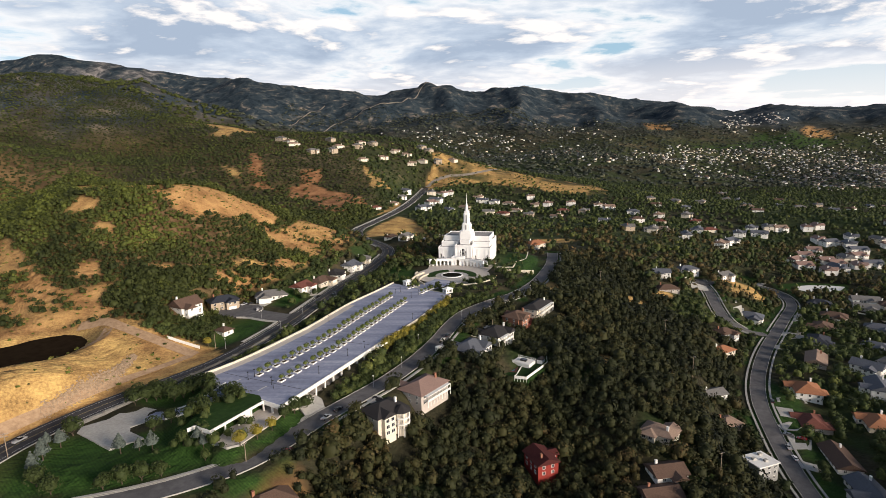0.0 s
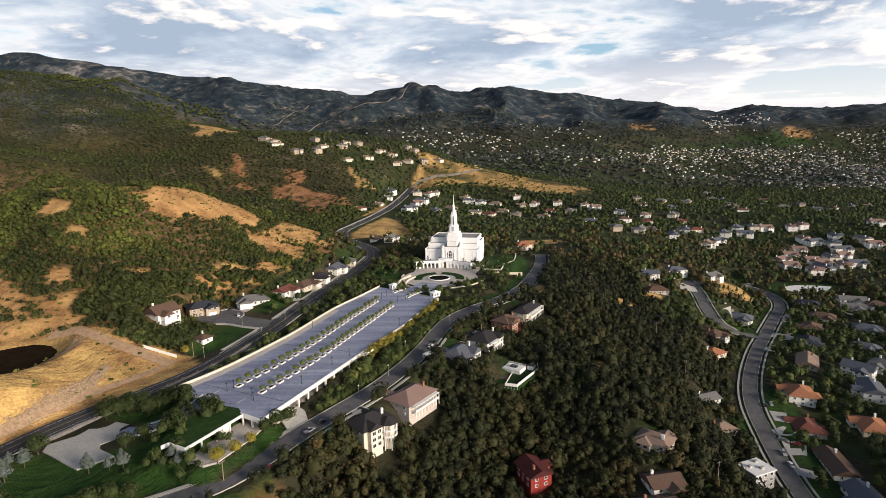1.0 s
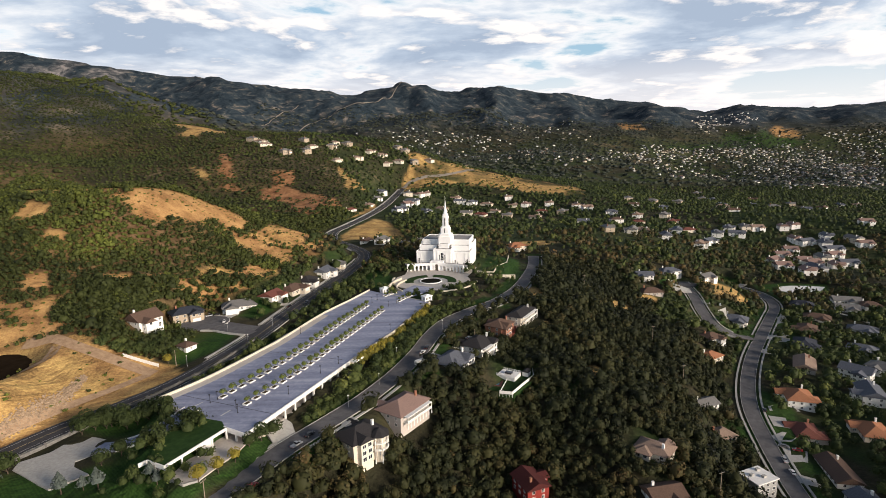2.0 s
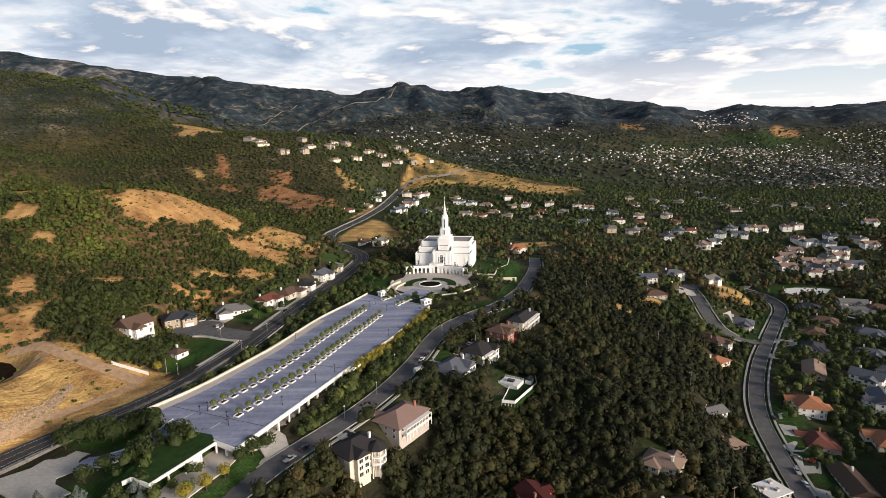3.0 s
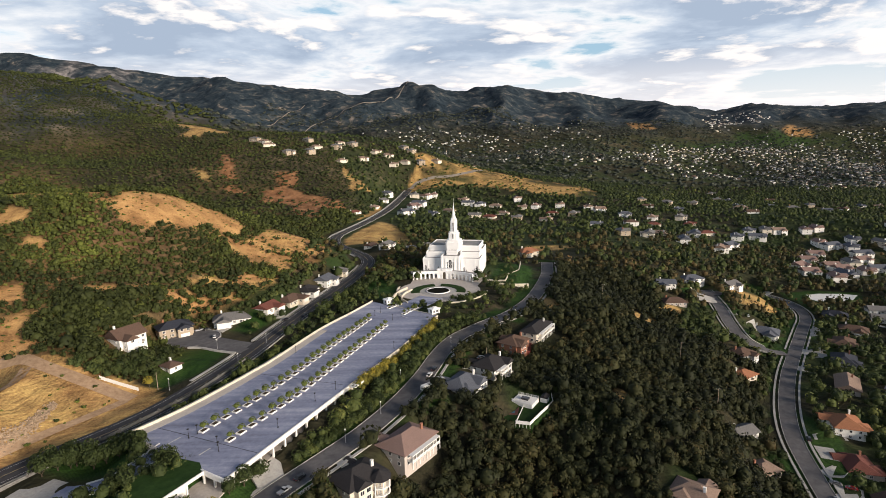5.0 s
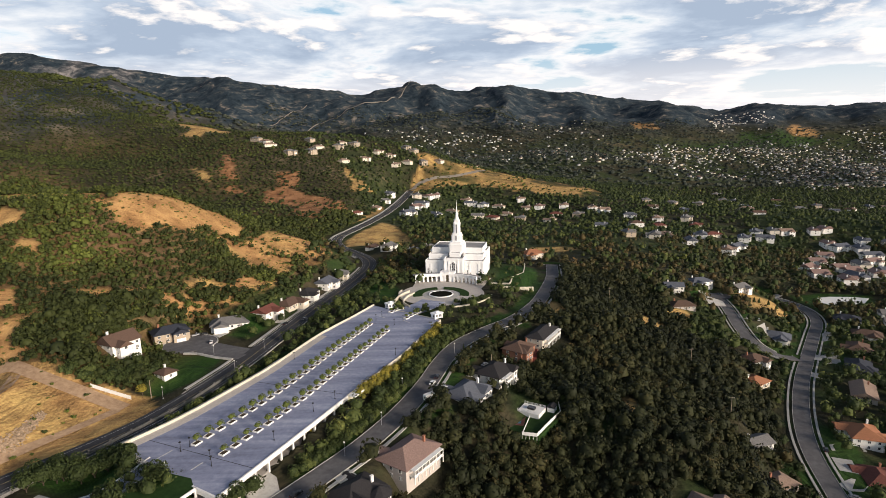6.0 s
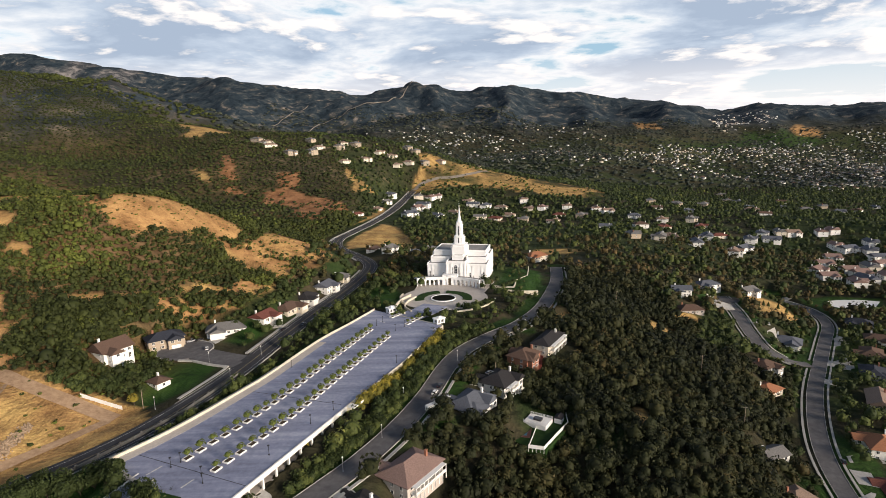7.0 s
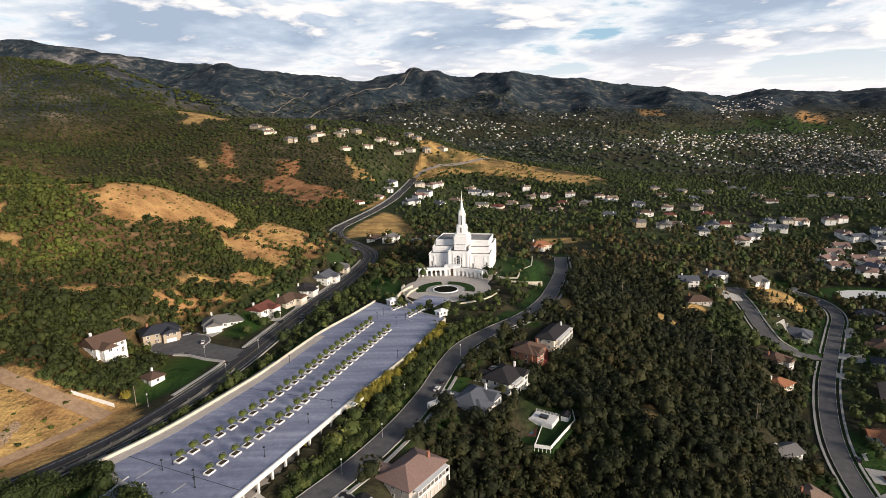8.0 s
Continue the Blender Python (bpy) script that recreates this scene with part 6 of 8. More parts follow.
def make_town():
    r = random.Random(5)
    masters = []
    for k, (wall, roof, hip, floors) in enumerate(TOWN_LOOKS):
        w = 17 + (k * 5) % 7
        masters.append((wall, roof, hip, floors, w))
    made, taken = {}, []
    for spots, pick, side in ((BENCH_SPOTS, (4, 9), -30), (TEMPLE_SPOTS, range(len(TOWN_LOOKS)), -20), (SPUR_SPOTS, (0, 0, 1, 5, 10), 0), (VALLEY_SPOTS, (3, 4, 7, 9), -25)):
        for px, py in spots:
            if any((px - a) ** 2 + (py - b) ** 2 < 15 ** 2 for a, b in taken):
                continue
            taken.append((px, py))
            k = r.choice(list(pick))
            turn = r.choice((0, 0, 60, 90) if spots is SPUR_SPOTS else (0, 90, 180, 270)) + r.gauss(side, 12)
            z = ground_z(px, py) + 0.2
            if k not in made:
                wall, roof, hip, floors, w = masters[k]
                kind = "%s %s house with a %s roof on the valley bench" % ({1: "low", 2: "two-storey"}[floors], {"stone": "tan stone"}.get(wall, wall), roof)
                made[k] = house(px, py, turn, w, 12.5, floors, wall, roof, kind, hip=hip, wing=(w * 0.25, 8.0, 4.0), base=z, sub_panes=False, group="houses of the town")
            else:
                copy_thing(made[k], pose(px, py, z, 0, 0, turn))
                YARDS.append((px, py, 12.0 if spots is SPUR_SPOTS else 8.0))


make_town()


# quarters of the far town: outline and how densely it is built
FAR_QUARTERS = [([(810, 2458), (1124, 2736), (1432, 2845), (1903, 3200), (2264, 3196), (2654, 3233), (2700, 2600), (1337, 1560), (960, 1440), (908, 1701), (800, 2000)], 0.95), ([(-131, 2671), (28, 2906), (268, 2718), (512, 2459), (809, 2200), (640, 1800), (520, 1687), (379, 1827), (237, 1862), (17, 2017), (-115, 1904)], 0.30), ([(508, 3307), (826, 3323), (823, 2664), (618, 2487), (396, 2671)], 0.15), ([(1848, 3845), (2154, 3636), (1914, 3220), (1540, 3196)], 0.5), ([(984, 2450), (1263, 2450), (726, 1609), (608, 1646)], 0.5)]
DARK_GULLY = [(418, 1688), (580, 1663), (751, 1559), (891, 1400), (1100, 1380), (1300, 1330), (933, 1180), (731, 1321), (499, 1431), (367, 1483)]


def far_houses():
    """Small houses scattered across the far valley floor and lower slopes, in one mesh a look."""
    r = np.random.default_rng(11)
    n = 21000
    x = r.uniform(-700, 3000, n)
    y = r.uniform(1350, 3850, n)
    h = heights(x, y)
    share = np.where(y < 2600, 0.008, 0.0)
    for poly, amount in FAR_QUARTERS:
        share = np.maximum(share, amount * patch(x, y, poly, 40, 160))
    share = share * np.clip(0.62 + 1.1 * fractal(x, y, 150, 4, 77), 0.05, 1)
    share = share * (1 - patch(x, y, DARK_GULLY, 30, 120)) * (1 - 0.8 * patch(x, y, PARK, 60, 200))
    keep = (np.abs(x) < 0.84 * y) & (west(x, y) < 0.5) & (r.uniform(0, 1, n) < share) & (patch(x, y, GRASS_RIDGE, 25, 90) < 0.2)
    x, y, h = x[keep], y[keep], h[keep]
    look_of = r.integers(0, 3, len(x))
    for k, (wall, roof) in enumerate((("grey", "slate"), ("white", "grey"), ("cream", "brown"))):
        s = look_of == k
        m = int(s.sum())
        a = r.uniform(0, np.pi, m)
        w, d, t = r.uniform(2.8, 6.4, m), r.uniform(2.4, 3.8, m), r.uniform(2.2, 4.4, m)
        ca, sa = np.cos(a), np.sin(a)

        def at(u, v, z):
            return np.stack([x[s] + u * ca - v * sa, y[s] + u * sa + v * ca, h[s] + z], 1)
        lo = [at(-w, -d, -4), at(w, -d, -4), at(w, d, -4), at(-w, d, -4)]
        hi = [at(-w, -d, t), at(w, -d, t), at(w, d, t), at(-w, d, t)]
        rd = [at(-w, 0 * d, t + d * 0.5), at(w, 0 * d, t + d * 0.5)]
        v = np.stack(lo + hi + rd, 1).reshape(-1, 3)
        off = 10 * np.arange(m)[:, None]
        quads = np.concatenate([off + np.array(q)[None] for q in ((0, 1, 5, 4), (1, 2, 6, 5), (2, 3, 7, 6), (3, 0, 4, 7))])
        tri = np.concatenate([off + np.array(q)[None] for q in ((5, 6, 9), (7, 4, 8))])
        me = raw_mesh("far_houses", v, tri, quads, np.zeros(len(v)), WALLS[wall])
        tagged(new("far_houses", me), "tiny pale houses scattered over the far valley", "houses", kind="stuff")
        e = [at(-w - 0.6, -d - 0.7, t - 0.1), at(w + 0.6, -d - 0.7, t - 0.1), at(w + 0.6, d + 0.7, t - 0.1), at(-w - 0.6, d + 0.7, t - 0.1), at(-w - 0.6, 0 * d, t + d * 0.5 + 0.3), at(w + 0.6, 0 * d, t + d * 0.5 + 0.3)]
        v = np.stack(e, 1).reshape(-1, 3)
        off = 6 * np.arange(m)[:, None]
        quads = np.concatenate([off + np.array(q)[None] for q in ((0, 1, 5, 4), (2, 3, 4, 5))])
        tri = np.concatenate([off + np.array(q)[None] for q in ((1, 2, 5), (3, 0, 4))])
        me = raw_mesh("far_roofs", v, tri, quads, np.zeros(len(v)), ROOFS[roof])
        tagged(new("far_roofs", me), "roofs of the tiny houses over the far valley", "roofs", kind="stuff")


# ---- trees and scrub ----
OAK = leaf_material("oak_leaves", [(0.0, (0.010, 0.013, 0.006)), (0.3, (0.020, 0.024, 0.009)), (0.55, (0.034, 0.035, 0.012)), (0.78, (0.064, 0.050, 0.019)), (1.0, (0.090, 0.050, 0.023))])
SCRUB = leaf_material("scrub_leaves", [(0.0, (0.018, 0.024, 0.008)), (0.35, (0.046, 0.056, 0.014)), (0.66, (0.105, 0.125, 0.024)), (0.85, (0.15, 0.145, 0.034)), (1.0, (0.16, 0.100, 0.040))])
SLOPE_OAK = leaf_material("slope_oak_leaves", [(0.0, (0.016, 0.018, 0.008)), (0.5, (0.048, 0.044, 0.016)), (0.8, (0.095, 0.068, 0.028)), (1.0, (0.13, 0.080, 0.036))])
GARDEN = leaf_material("garden_leaves", [(0.0, (0.016, 0.024, 0.009)), (0.4, (0.040, 0.055, 0.016)), (0.7, (0.090, 0.105, 0.028)), (1.0, (0.165, 0.165, 0.042))])
GOLD = leaf_material("yellow_leaves", [(0.0, (0.085, 0.080, 0.016)), (0.5, (0.17, 0.145, 0.024)), (1.0, (0.30, 0.235, 0.035))])
SPRUCE = leaf_material("spruce_needles", [(0.0, (0.030, 0.042, 0.036)), (0.5, (0.070, 0.090, 0.080)), (1.0, (0.12, 0.14, 0.125))])
FAR_LEAF = leaf_material("valley_leaves", [(0.0, (0.018, 0.024, 0.020)), (0.4, (0.042, 0.050, 0.038)), (0.75, (0.086, 0.092, 0.058)), (1.0, (0.14, 0.13, 0.07))])
LIME = leaf_material("lime_leaves", [(0.0, (0.055, 0.075, 0.020)), (0.5, (0.105, 0.13, 0.032)), (1.0, (0.17, 0.185, 0.05))])
BARK = surface("bark", (0.05, 0.038, 0.028), (0.10, 0.08, 0.06), 4.0, 0.95, 0.1, relief=0.5, stain=0.2)
rng = np.random.default_rng(7)
ICO = np.array([(0, 0, 1), (0.894, 0, 0.447), (0.276, 0.851, 0.447), (-0.724, 0.526, 0.447), (-0.724, -0.526, 0.447), (0.276, -0.851, 0.447), (0.724, 0.526, -0.447), (-0.276, 0.851, -0.447), (-0.894, 0, -0.447), (-0.276, -0.851, -0.447), (0.724, -0.526, -0.447), (0, 0, -1)])
ICO_F = np.array([(0, 1, 2), (0, 2, 3), (0, 3, 4), (0, 4, 5), (0, 5, 1), (1, 6, 2), (2, 7, 3), (3, 8, 4), (4, 9, 5), (5, 10, 1), (2, 6, 7), (3, 7, 8), (4, 8, 9), (5, 9, 10), (1, 10, 6)])


def raw_mesh(name, verts, tris, quads, tint, mat):
    me = bpy.data.meshes.new(name)
    nv, nt, nq = len(verts), len(tris), len(quads)
    me.vertices.add(nv)
    me.vertices.foreach_set("co", np.ascontiguousarray(verts, np.float32).ravel())
    loops = np.concatenate([np.asarray(tris, np.int32).ravel(), np.asarray(quads, np.int32).ravel()])
    me.loops.add(len(loops))
    me.loops.foreach_set("vertex_index", loops)
    me.polygons.add(nt + nq)
    me.polygons.foreach_set("loop_start", np.concatenate([np.arange(nt) * 3, nt * 3 + np.arange(nq) * 4]).astype(np.int32))
    a = me.attributes.new("tint", "FLOAT", "POINT")
    a.data.foreach_set("value", np.asarray(tint, np.float32))
    me.update(calc_edges=True)
    me.materials.append(mat)
    return me


def crowns(name, xyz, radius, height, tint, leaves, mat, leaf=0.34, lump=0.25, core=0.72, cone=False):
    """Many crowns in one mesh: each a lumpy core, darkened as the crown's inner shade, and a shell of leaf clumps. xyz:
    the crown's base.
    """
    n = len(xyz)
    radius, height, tint = (np.broadcast_to(np.asarray(v, float), (n,)) for v in (radius, height, tint))
    mid = xyz + np.stack([0 * radius, 0 * radius, height * 0.5], 1)
    half = np.stack([radius, radius, height * 0.5], 1)
    c = ICO[None] * (1 + lump * rng.uniform(-1, 1, (n, 12, 1)))
    if cone:
        c = c * np.stack([np.clip(0.62 - 0.55 * c[..., 2], 0.02, 1), np.clip(0.62 - 0.55 * c[..., 2], 0.02, 1), np.ones(c.shape[:2])], -1)
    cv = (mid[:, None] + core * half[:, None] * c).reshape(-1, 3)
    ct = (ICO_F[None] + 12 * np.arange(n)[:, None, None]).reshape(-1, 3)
    k = leaves
    d = rng.normal(size=(n, k, 3))
    d /= np.linalg.norm(d, axis=2, keepdims=True)
    d[..., 2] = np.where(d[..., 2] < -0.35, -d[..., 2], d[..., 2])
    # lobes make the outline uneven
    lobe = rng.normal(size=(n, 5, 3))
    lobe /= np.linalg.norm(lobe, axis=2, keepdims=True)
    near = np.einsum("nkc,nlc->nkl", d, lobe).max(2)
    r = (0.70 + 0.34 * smooth(0.35, 0.95, near)) * rng.uniform(0.86, 1.08, (n, k))
    q = d * r[..., None]
    if cone:
        s = np.clip(0.62 - 0.55 * q[..., 2:3], 0.03, 1)
        q = np.concatenate([q[..., :2] * s, q[..., 2:3]], 2)
    p = mid[:, None] + half[:, None] * q
    a = rng.normal(size=(n, k, 3)) + 0.5 * np.cross(d, rng.normal(size=(n, k, 3)))
    a -= 0.6 * d * np.einsum("nkc,nkc->nk", a, d)[..., None]
    a /= np.linalg.norm(a, axis=2, keepdims=True) + 1e-9
    b = np.cross(d + 0.7 * rng.normal(size=(n, k, 3)), a)
    b /= np.linalg.norm(b, axis=2, keepdims=True) + 1e-9
    size = (leaf * radius[:, None] * rng.uniform(0.6, 1.3, (n, k)))[..., None]
    u, v = a * size, b * size * rng.uniform(0.55, 0.9, (n, k, 1))
    lv = np.stack([p - u * 0.5, p - v * 0.5 + u * 0.1, p + u * 0.5, p + v * 0.5 - u * 0.1], 2).reshape(-1, 3)
    base = len(cv)
    lq = base + np.arange(n * k * 4).reshape(-1, 4)
    # shade inside the crown goes into the core's lower tint
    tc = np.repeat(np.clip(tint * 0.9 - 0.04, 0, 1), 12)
    tl = np.repeat(np.clip(tint[:, None] + rng.uniform(-0.10, 0.10, (n, k)), 0, 1).ravel(), 4)
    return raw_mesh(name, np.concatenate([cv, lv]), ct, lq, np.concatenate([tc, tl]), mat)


def scatter(x0, x1, y0, y1, gap):
    """A jittered grid over a stretch of the plan, within the wedge that the valley opens to."""
    xs, ys = np.arange(x0, x1, gap), np.arange(y0, y1, gap)
    X, Y = np.meshgrid(xs, ys)
    X = (X + rng.uniform(-0.46, 0.46, X.shape) * gap).ravel()
    Y = (Y + rng.uniform(-0.46, 0.46, Y.shape) * gap).ravel()
    ok = np.abs(X) < 0.86 * Y + 40
    return X[ok], Y[ok]


def clear_of(x, y, margin=1.0):
    """True where no road, house, deck or plaza is in the way."""
    ok = np.ones(np.shape(x), bool)
    for line, half in ((ROAD_W, 9.5), (ROAD_M, 8.5), (ROAD_E, 9.5), (ROAD_S, 7.8), (COURT, 15.0)):
        d, _ = along(x, y, line)
        ok &= d > half + margin
    for hx, hy, r in YARDS:
        ok &= np.hypot(x - hx, y - hy) > r + margin
    for grow in (0, 3):
        for dx, dy in ((0, 0), (4, 0), (-4, 0), (0, 4), (0, -4)):
            ok &= ~inside(x + dx, y + dy, LOT)
    ok &= np.hypot(x - 3, y - 450) > 38
    ok &= patch(x, y, BEND_BANK, 5, 30) < 0.5
    # the verge below the upper boulevard is kept open
    d, _ = along(x, y, ROAD_W[15:])
    wx = np.interp(y, [p[1] for p in ROAD_W[15:]], [p[0] for p in ROAD_W[15:]])
    ok &= ~((y > 668) & (y < 1100) & (d < 30) & (x > wx))
    ok &= np.hypot((x - 382) / 36, (y - 556) / 24) > 1
    ok &= (y < 600) | (along(x, y, ROAD_W)[0] > 17)
    ok &= ~((y > 600) & (y < 690) & (x > -135) & (x < -60) & (along(x, y, ROAD_W)[0] < 22))
    ok &= ~inside(x, y, [(28, 284), (33, 311), (44, 306), (57, 301), (56, 291), (42, 273.5), (34, 275.5)])
    ok &= np.hypot((x - 20) / 34, (y - 516) / 34) > 1
    ok &= ~inside(x, y, [(40, 468), (60, 455), (84, 470), (96, 512), (94, 548), (62, 545), (50, 500)])
    return ok


def wood_amount(x, y):
    """How wooded the land is, 0 to 1."""
    east_of_m, _ = along(x, y, ROAD_M)
    mx = np.interp(y, [p[1] for p in ROAD_M], [p[0] for p in ROAD_M])
    ex = np.interp(y, [p[1] for p in ROAD_E], [p[0] for p in ROAD_E])
    wood = (x > mx) & (x < ex - 14) & (y < 545) & ~((x > 180 + 14 * fractal(x, y, 30, 3, 42)) & (y > 405))
    open_ = blots(x, y, SAND, 0.3, 25)
    return np.where(wood, 1.0, 0.0) * (1 - open_)


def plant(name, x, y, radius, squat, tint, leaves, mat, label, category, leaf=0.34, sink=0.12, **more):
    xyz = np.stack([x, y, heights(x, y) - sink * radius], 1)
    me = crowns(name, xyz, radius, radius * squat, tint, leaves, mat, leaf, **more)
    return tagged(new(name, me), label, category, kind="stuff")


def make_wood():
    x, y = scatter(-80, 330, 165, 560, 3.7)
    keep = clear_of(x, y, 0.0) & (wood_amount(x, y) > rng.uniform(0.15, 0.9, x.shape))
    x, y = x[keep], y[keep]
    n = fractal(x, y, 60, 3, 41)
    r = np.clip(2.45 * np.exp(rng.normal(0, 0.34, x.shape)), 1.2, 4.8) * (1 + 0.25 * n)
    squat = rng.uniform(1.8, 3.1, x.shape) * np.clip(2.2 / r, 0.75, 1.2)
    tint = np.clip(0.34 + 0.45 * fractal(x, y, 36, 4, 43) + rng.normal(0, 0.16, x.shape), 0, 1)
    for lo, hi, leaves, size in ((0, 290, 74, 0.29), (290, 380, 46, 0.36), (380, 900, 26, 0.46)):
        s = (y >= lo) & (y < hi)
        plant("oak_wood", x[s], y[s], r[s], squat[s], tint[s], leaves, OAK, "dense dark scrub-oak wood with some browning crowns", "wood", size)


def make_scrub():
    """Scrub oak in thickets on the dry western hills."""
    spots = [scatter(-480, -80, 262, 545, 2.55), scatter(-700, -80, 545, 700, 4.0)]
    x, y = (np.concatenate(v) for v in zip(*spots))
    thick = fractal(x, y, 46, 4, 51) + 0.80
    bare = bare_hill(x, y)
    belt = patch(x, y, DARK_BELT, 4, 20) > 0.5
    thick = np.where(belt, 1.0, thick)
    clump = (np.hypot((x + 127) / 9, (y - 460) / 14) < 1) | (np.hypot((x + 112) / 5, (y - 505) / 12) < 1)
    keep = clear_of(x, y, 2.0) & (west(x, y) > 0.25) & ((thick - 1.75 * bare > rng.uniform(-0.62, 0.35, x.shape)) | belt | clump) & ~inside(x, y, DAM)
    x, y, thick, belt = x[keep], y[keep], thick[keep], belt[keep]
    r = np.clip(1.75 * np.exp(rng.normal(0, 0.3, x.shape)), 0.7, 3.6) * (0.8 + 0.4 * np.clip(thick, 0, 1))
    # a light-green stand near the knoll's top, browner thickets to its west
    lime = np.exp(-((x + 235) / 38) ** 2 - ((y - 408) / 26) ** 2)
    tint = np.clip(0.20 + 0.40 * fractal(x, y, 24, 4, 63) + 0.22 * lime + 0.3 * smooth(-250, -330, x) + rng.normal(0, 0.10, x.shape), 0, 1)
    r, tint = np.where(belt, r * 1.3, r), np.where(belt, 0.5 * tint, tint)
    for lo, hi, leaves, size in ((0, 380, 26, 0.40), (380, 470, 18, 0.46), (470, 900, 10, 0.62)):
        s = (y >= lo) & (y < hi)
        plant("hill_scrub", x[s], y[s], r[s], 1.9, tint[s], leaves, SCRUB, "green and browning scrub oak thickets on dry slopes", "scrub", size, 0.2, core=0.62)


def make_far_scrub():
    """Scrub on the hills behind: wider clumps with fewer leaves."""
    x, y = scatter(-1500, -60, 640, 1500, 6.9)
    thick = fractal(x, y, 90, 4, 52)
    bare = np.maximum(np.maximum.reduce([patch(x, y, p, 30, 80) for p in (*RED_SLOPES, TAN_SLOPE)]) * 0.42, np.maximum(0.55 * patch(x, y, GRASS_RIDGE, 25, 90), 1.2 * np.maximum.reduce([patch(x, y, p, 12, 40) for p in SCARS])))
    keep = clear_of(x, y, 2.0) & (west(x, y) > 0.02) & (thick + 0.62 - 1.1 * bare > rng.uniform(-0.3, 0.1, x.shape))
    x, y = x[keep], y[keep]
    n = fractal(x, y, 160, 3, 62)
    r = np.clip(2.5 * np.exp(rng.normal(0, 0.3, x.shape)), 1.3, 5.0)
    tint = np.clip(0.15 + 0.16 * n + 0.2 * fractal(x, y, 60, 4, 64) + rng.normal(0, 0.12, x.shape), 0, 1)
    # a dark ravine wood below the red slope
    x3, y3 = scatter(-230, -100, 655, 900, 4.2)
    keep = clear_of(x3, y3, 0.0) & (along(x3, y3, [(-210, 730, 0), (-150, 712, 0), (-128, 760, 0), (-122, 815, 0)])[0] < 26 + 14 * fractal(x3, y3, 30, 3, 54))
    n3 = int(keep.sum())
    plant("ravine_wood", x3[keep], y3[keep], np.clip(2.6 * np.exp(rng.normal(0, 0.3, n3)), 1.4, 4.6), 1.7, np.clip(rng.normal(0.2, 0.15, n3), 0, 1), 12, SCRUB, "dense dark scrub oak filling the ravine", "scrub", 0.6)
    x2, y2 = scatter(-2000, -250, 1500, 2600, 15.0)
    keep = (west(x2, y2) > 0.3) & (fractal(x2, y2, 200, 4, 53) + 0.4 > rng.uniform(-0.3, 0.4, x2.shape))
    x, y = np.concatenate([x, x2[keep]]), np.concatenate([y, y2[keep]])
    r = np.concatenate([r, rng.uniform(4.5, 9.0, int(keep.sum()))])
    tint = np.concatenate([tint, np.clip(rng.normal(0.25, 0.12, int(keep.sum())), 0, 1)])
    xr, yr = scatter(-70, 360, 1110, 1400, 8.0)
    keep = (patch(xr, yr, GRASS_RIDGE, 25, 90) > 0.3) & (rng.uniform(0, 1, xr.shape) < 0.34 + 0.8 * fractal(xr, yr, 45, 3, 56))
    n4 = int(keep.sum())
    plant("ridge_scrub", xr[keep], yr[keep], np.clip(2.2 * np.exp(rng.normal(0, 0.4, n4)), 1.0, 5.0), 1.3, np.clip(rng.normal(0.4, 0.2, n4), 0, 1), 8, SCRUB, "scattered scrub on the golden grass ridge", "scrub", 0.6)
    spots = np.repeat(np.array(BENCH_SPOTS, float), 9, 0)
    xb, yb = spots[:, 0] + rng.normal(0, 13, len(spots)), spots[:, 1] + rng.normal(0, 13, len(spots)) - 4
    keep = clear_of(xb, yb, 0.0)
    n5 = int(keep.sum())
    plant("bench_trees", xb[keep], yb[keep], rng.uniform(2.4, 4.6, n5), 1.9, np.clip(rng.normal(0.35, 0.2, n5), 0, 1), 14, GARDEN, "garden trees between the houses on the bench", "trees", 0.55)
    plant("far_scrub", x, y, r, 1.3, tint, 6, SCRUB, "dark scrub over the far hillsides", "scrub", 0.55, core=0.8)


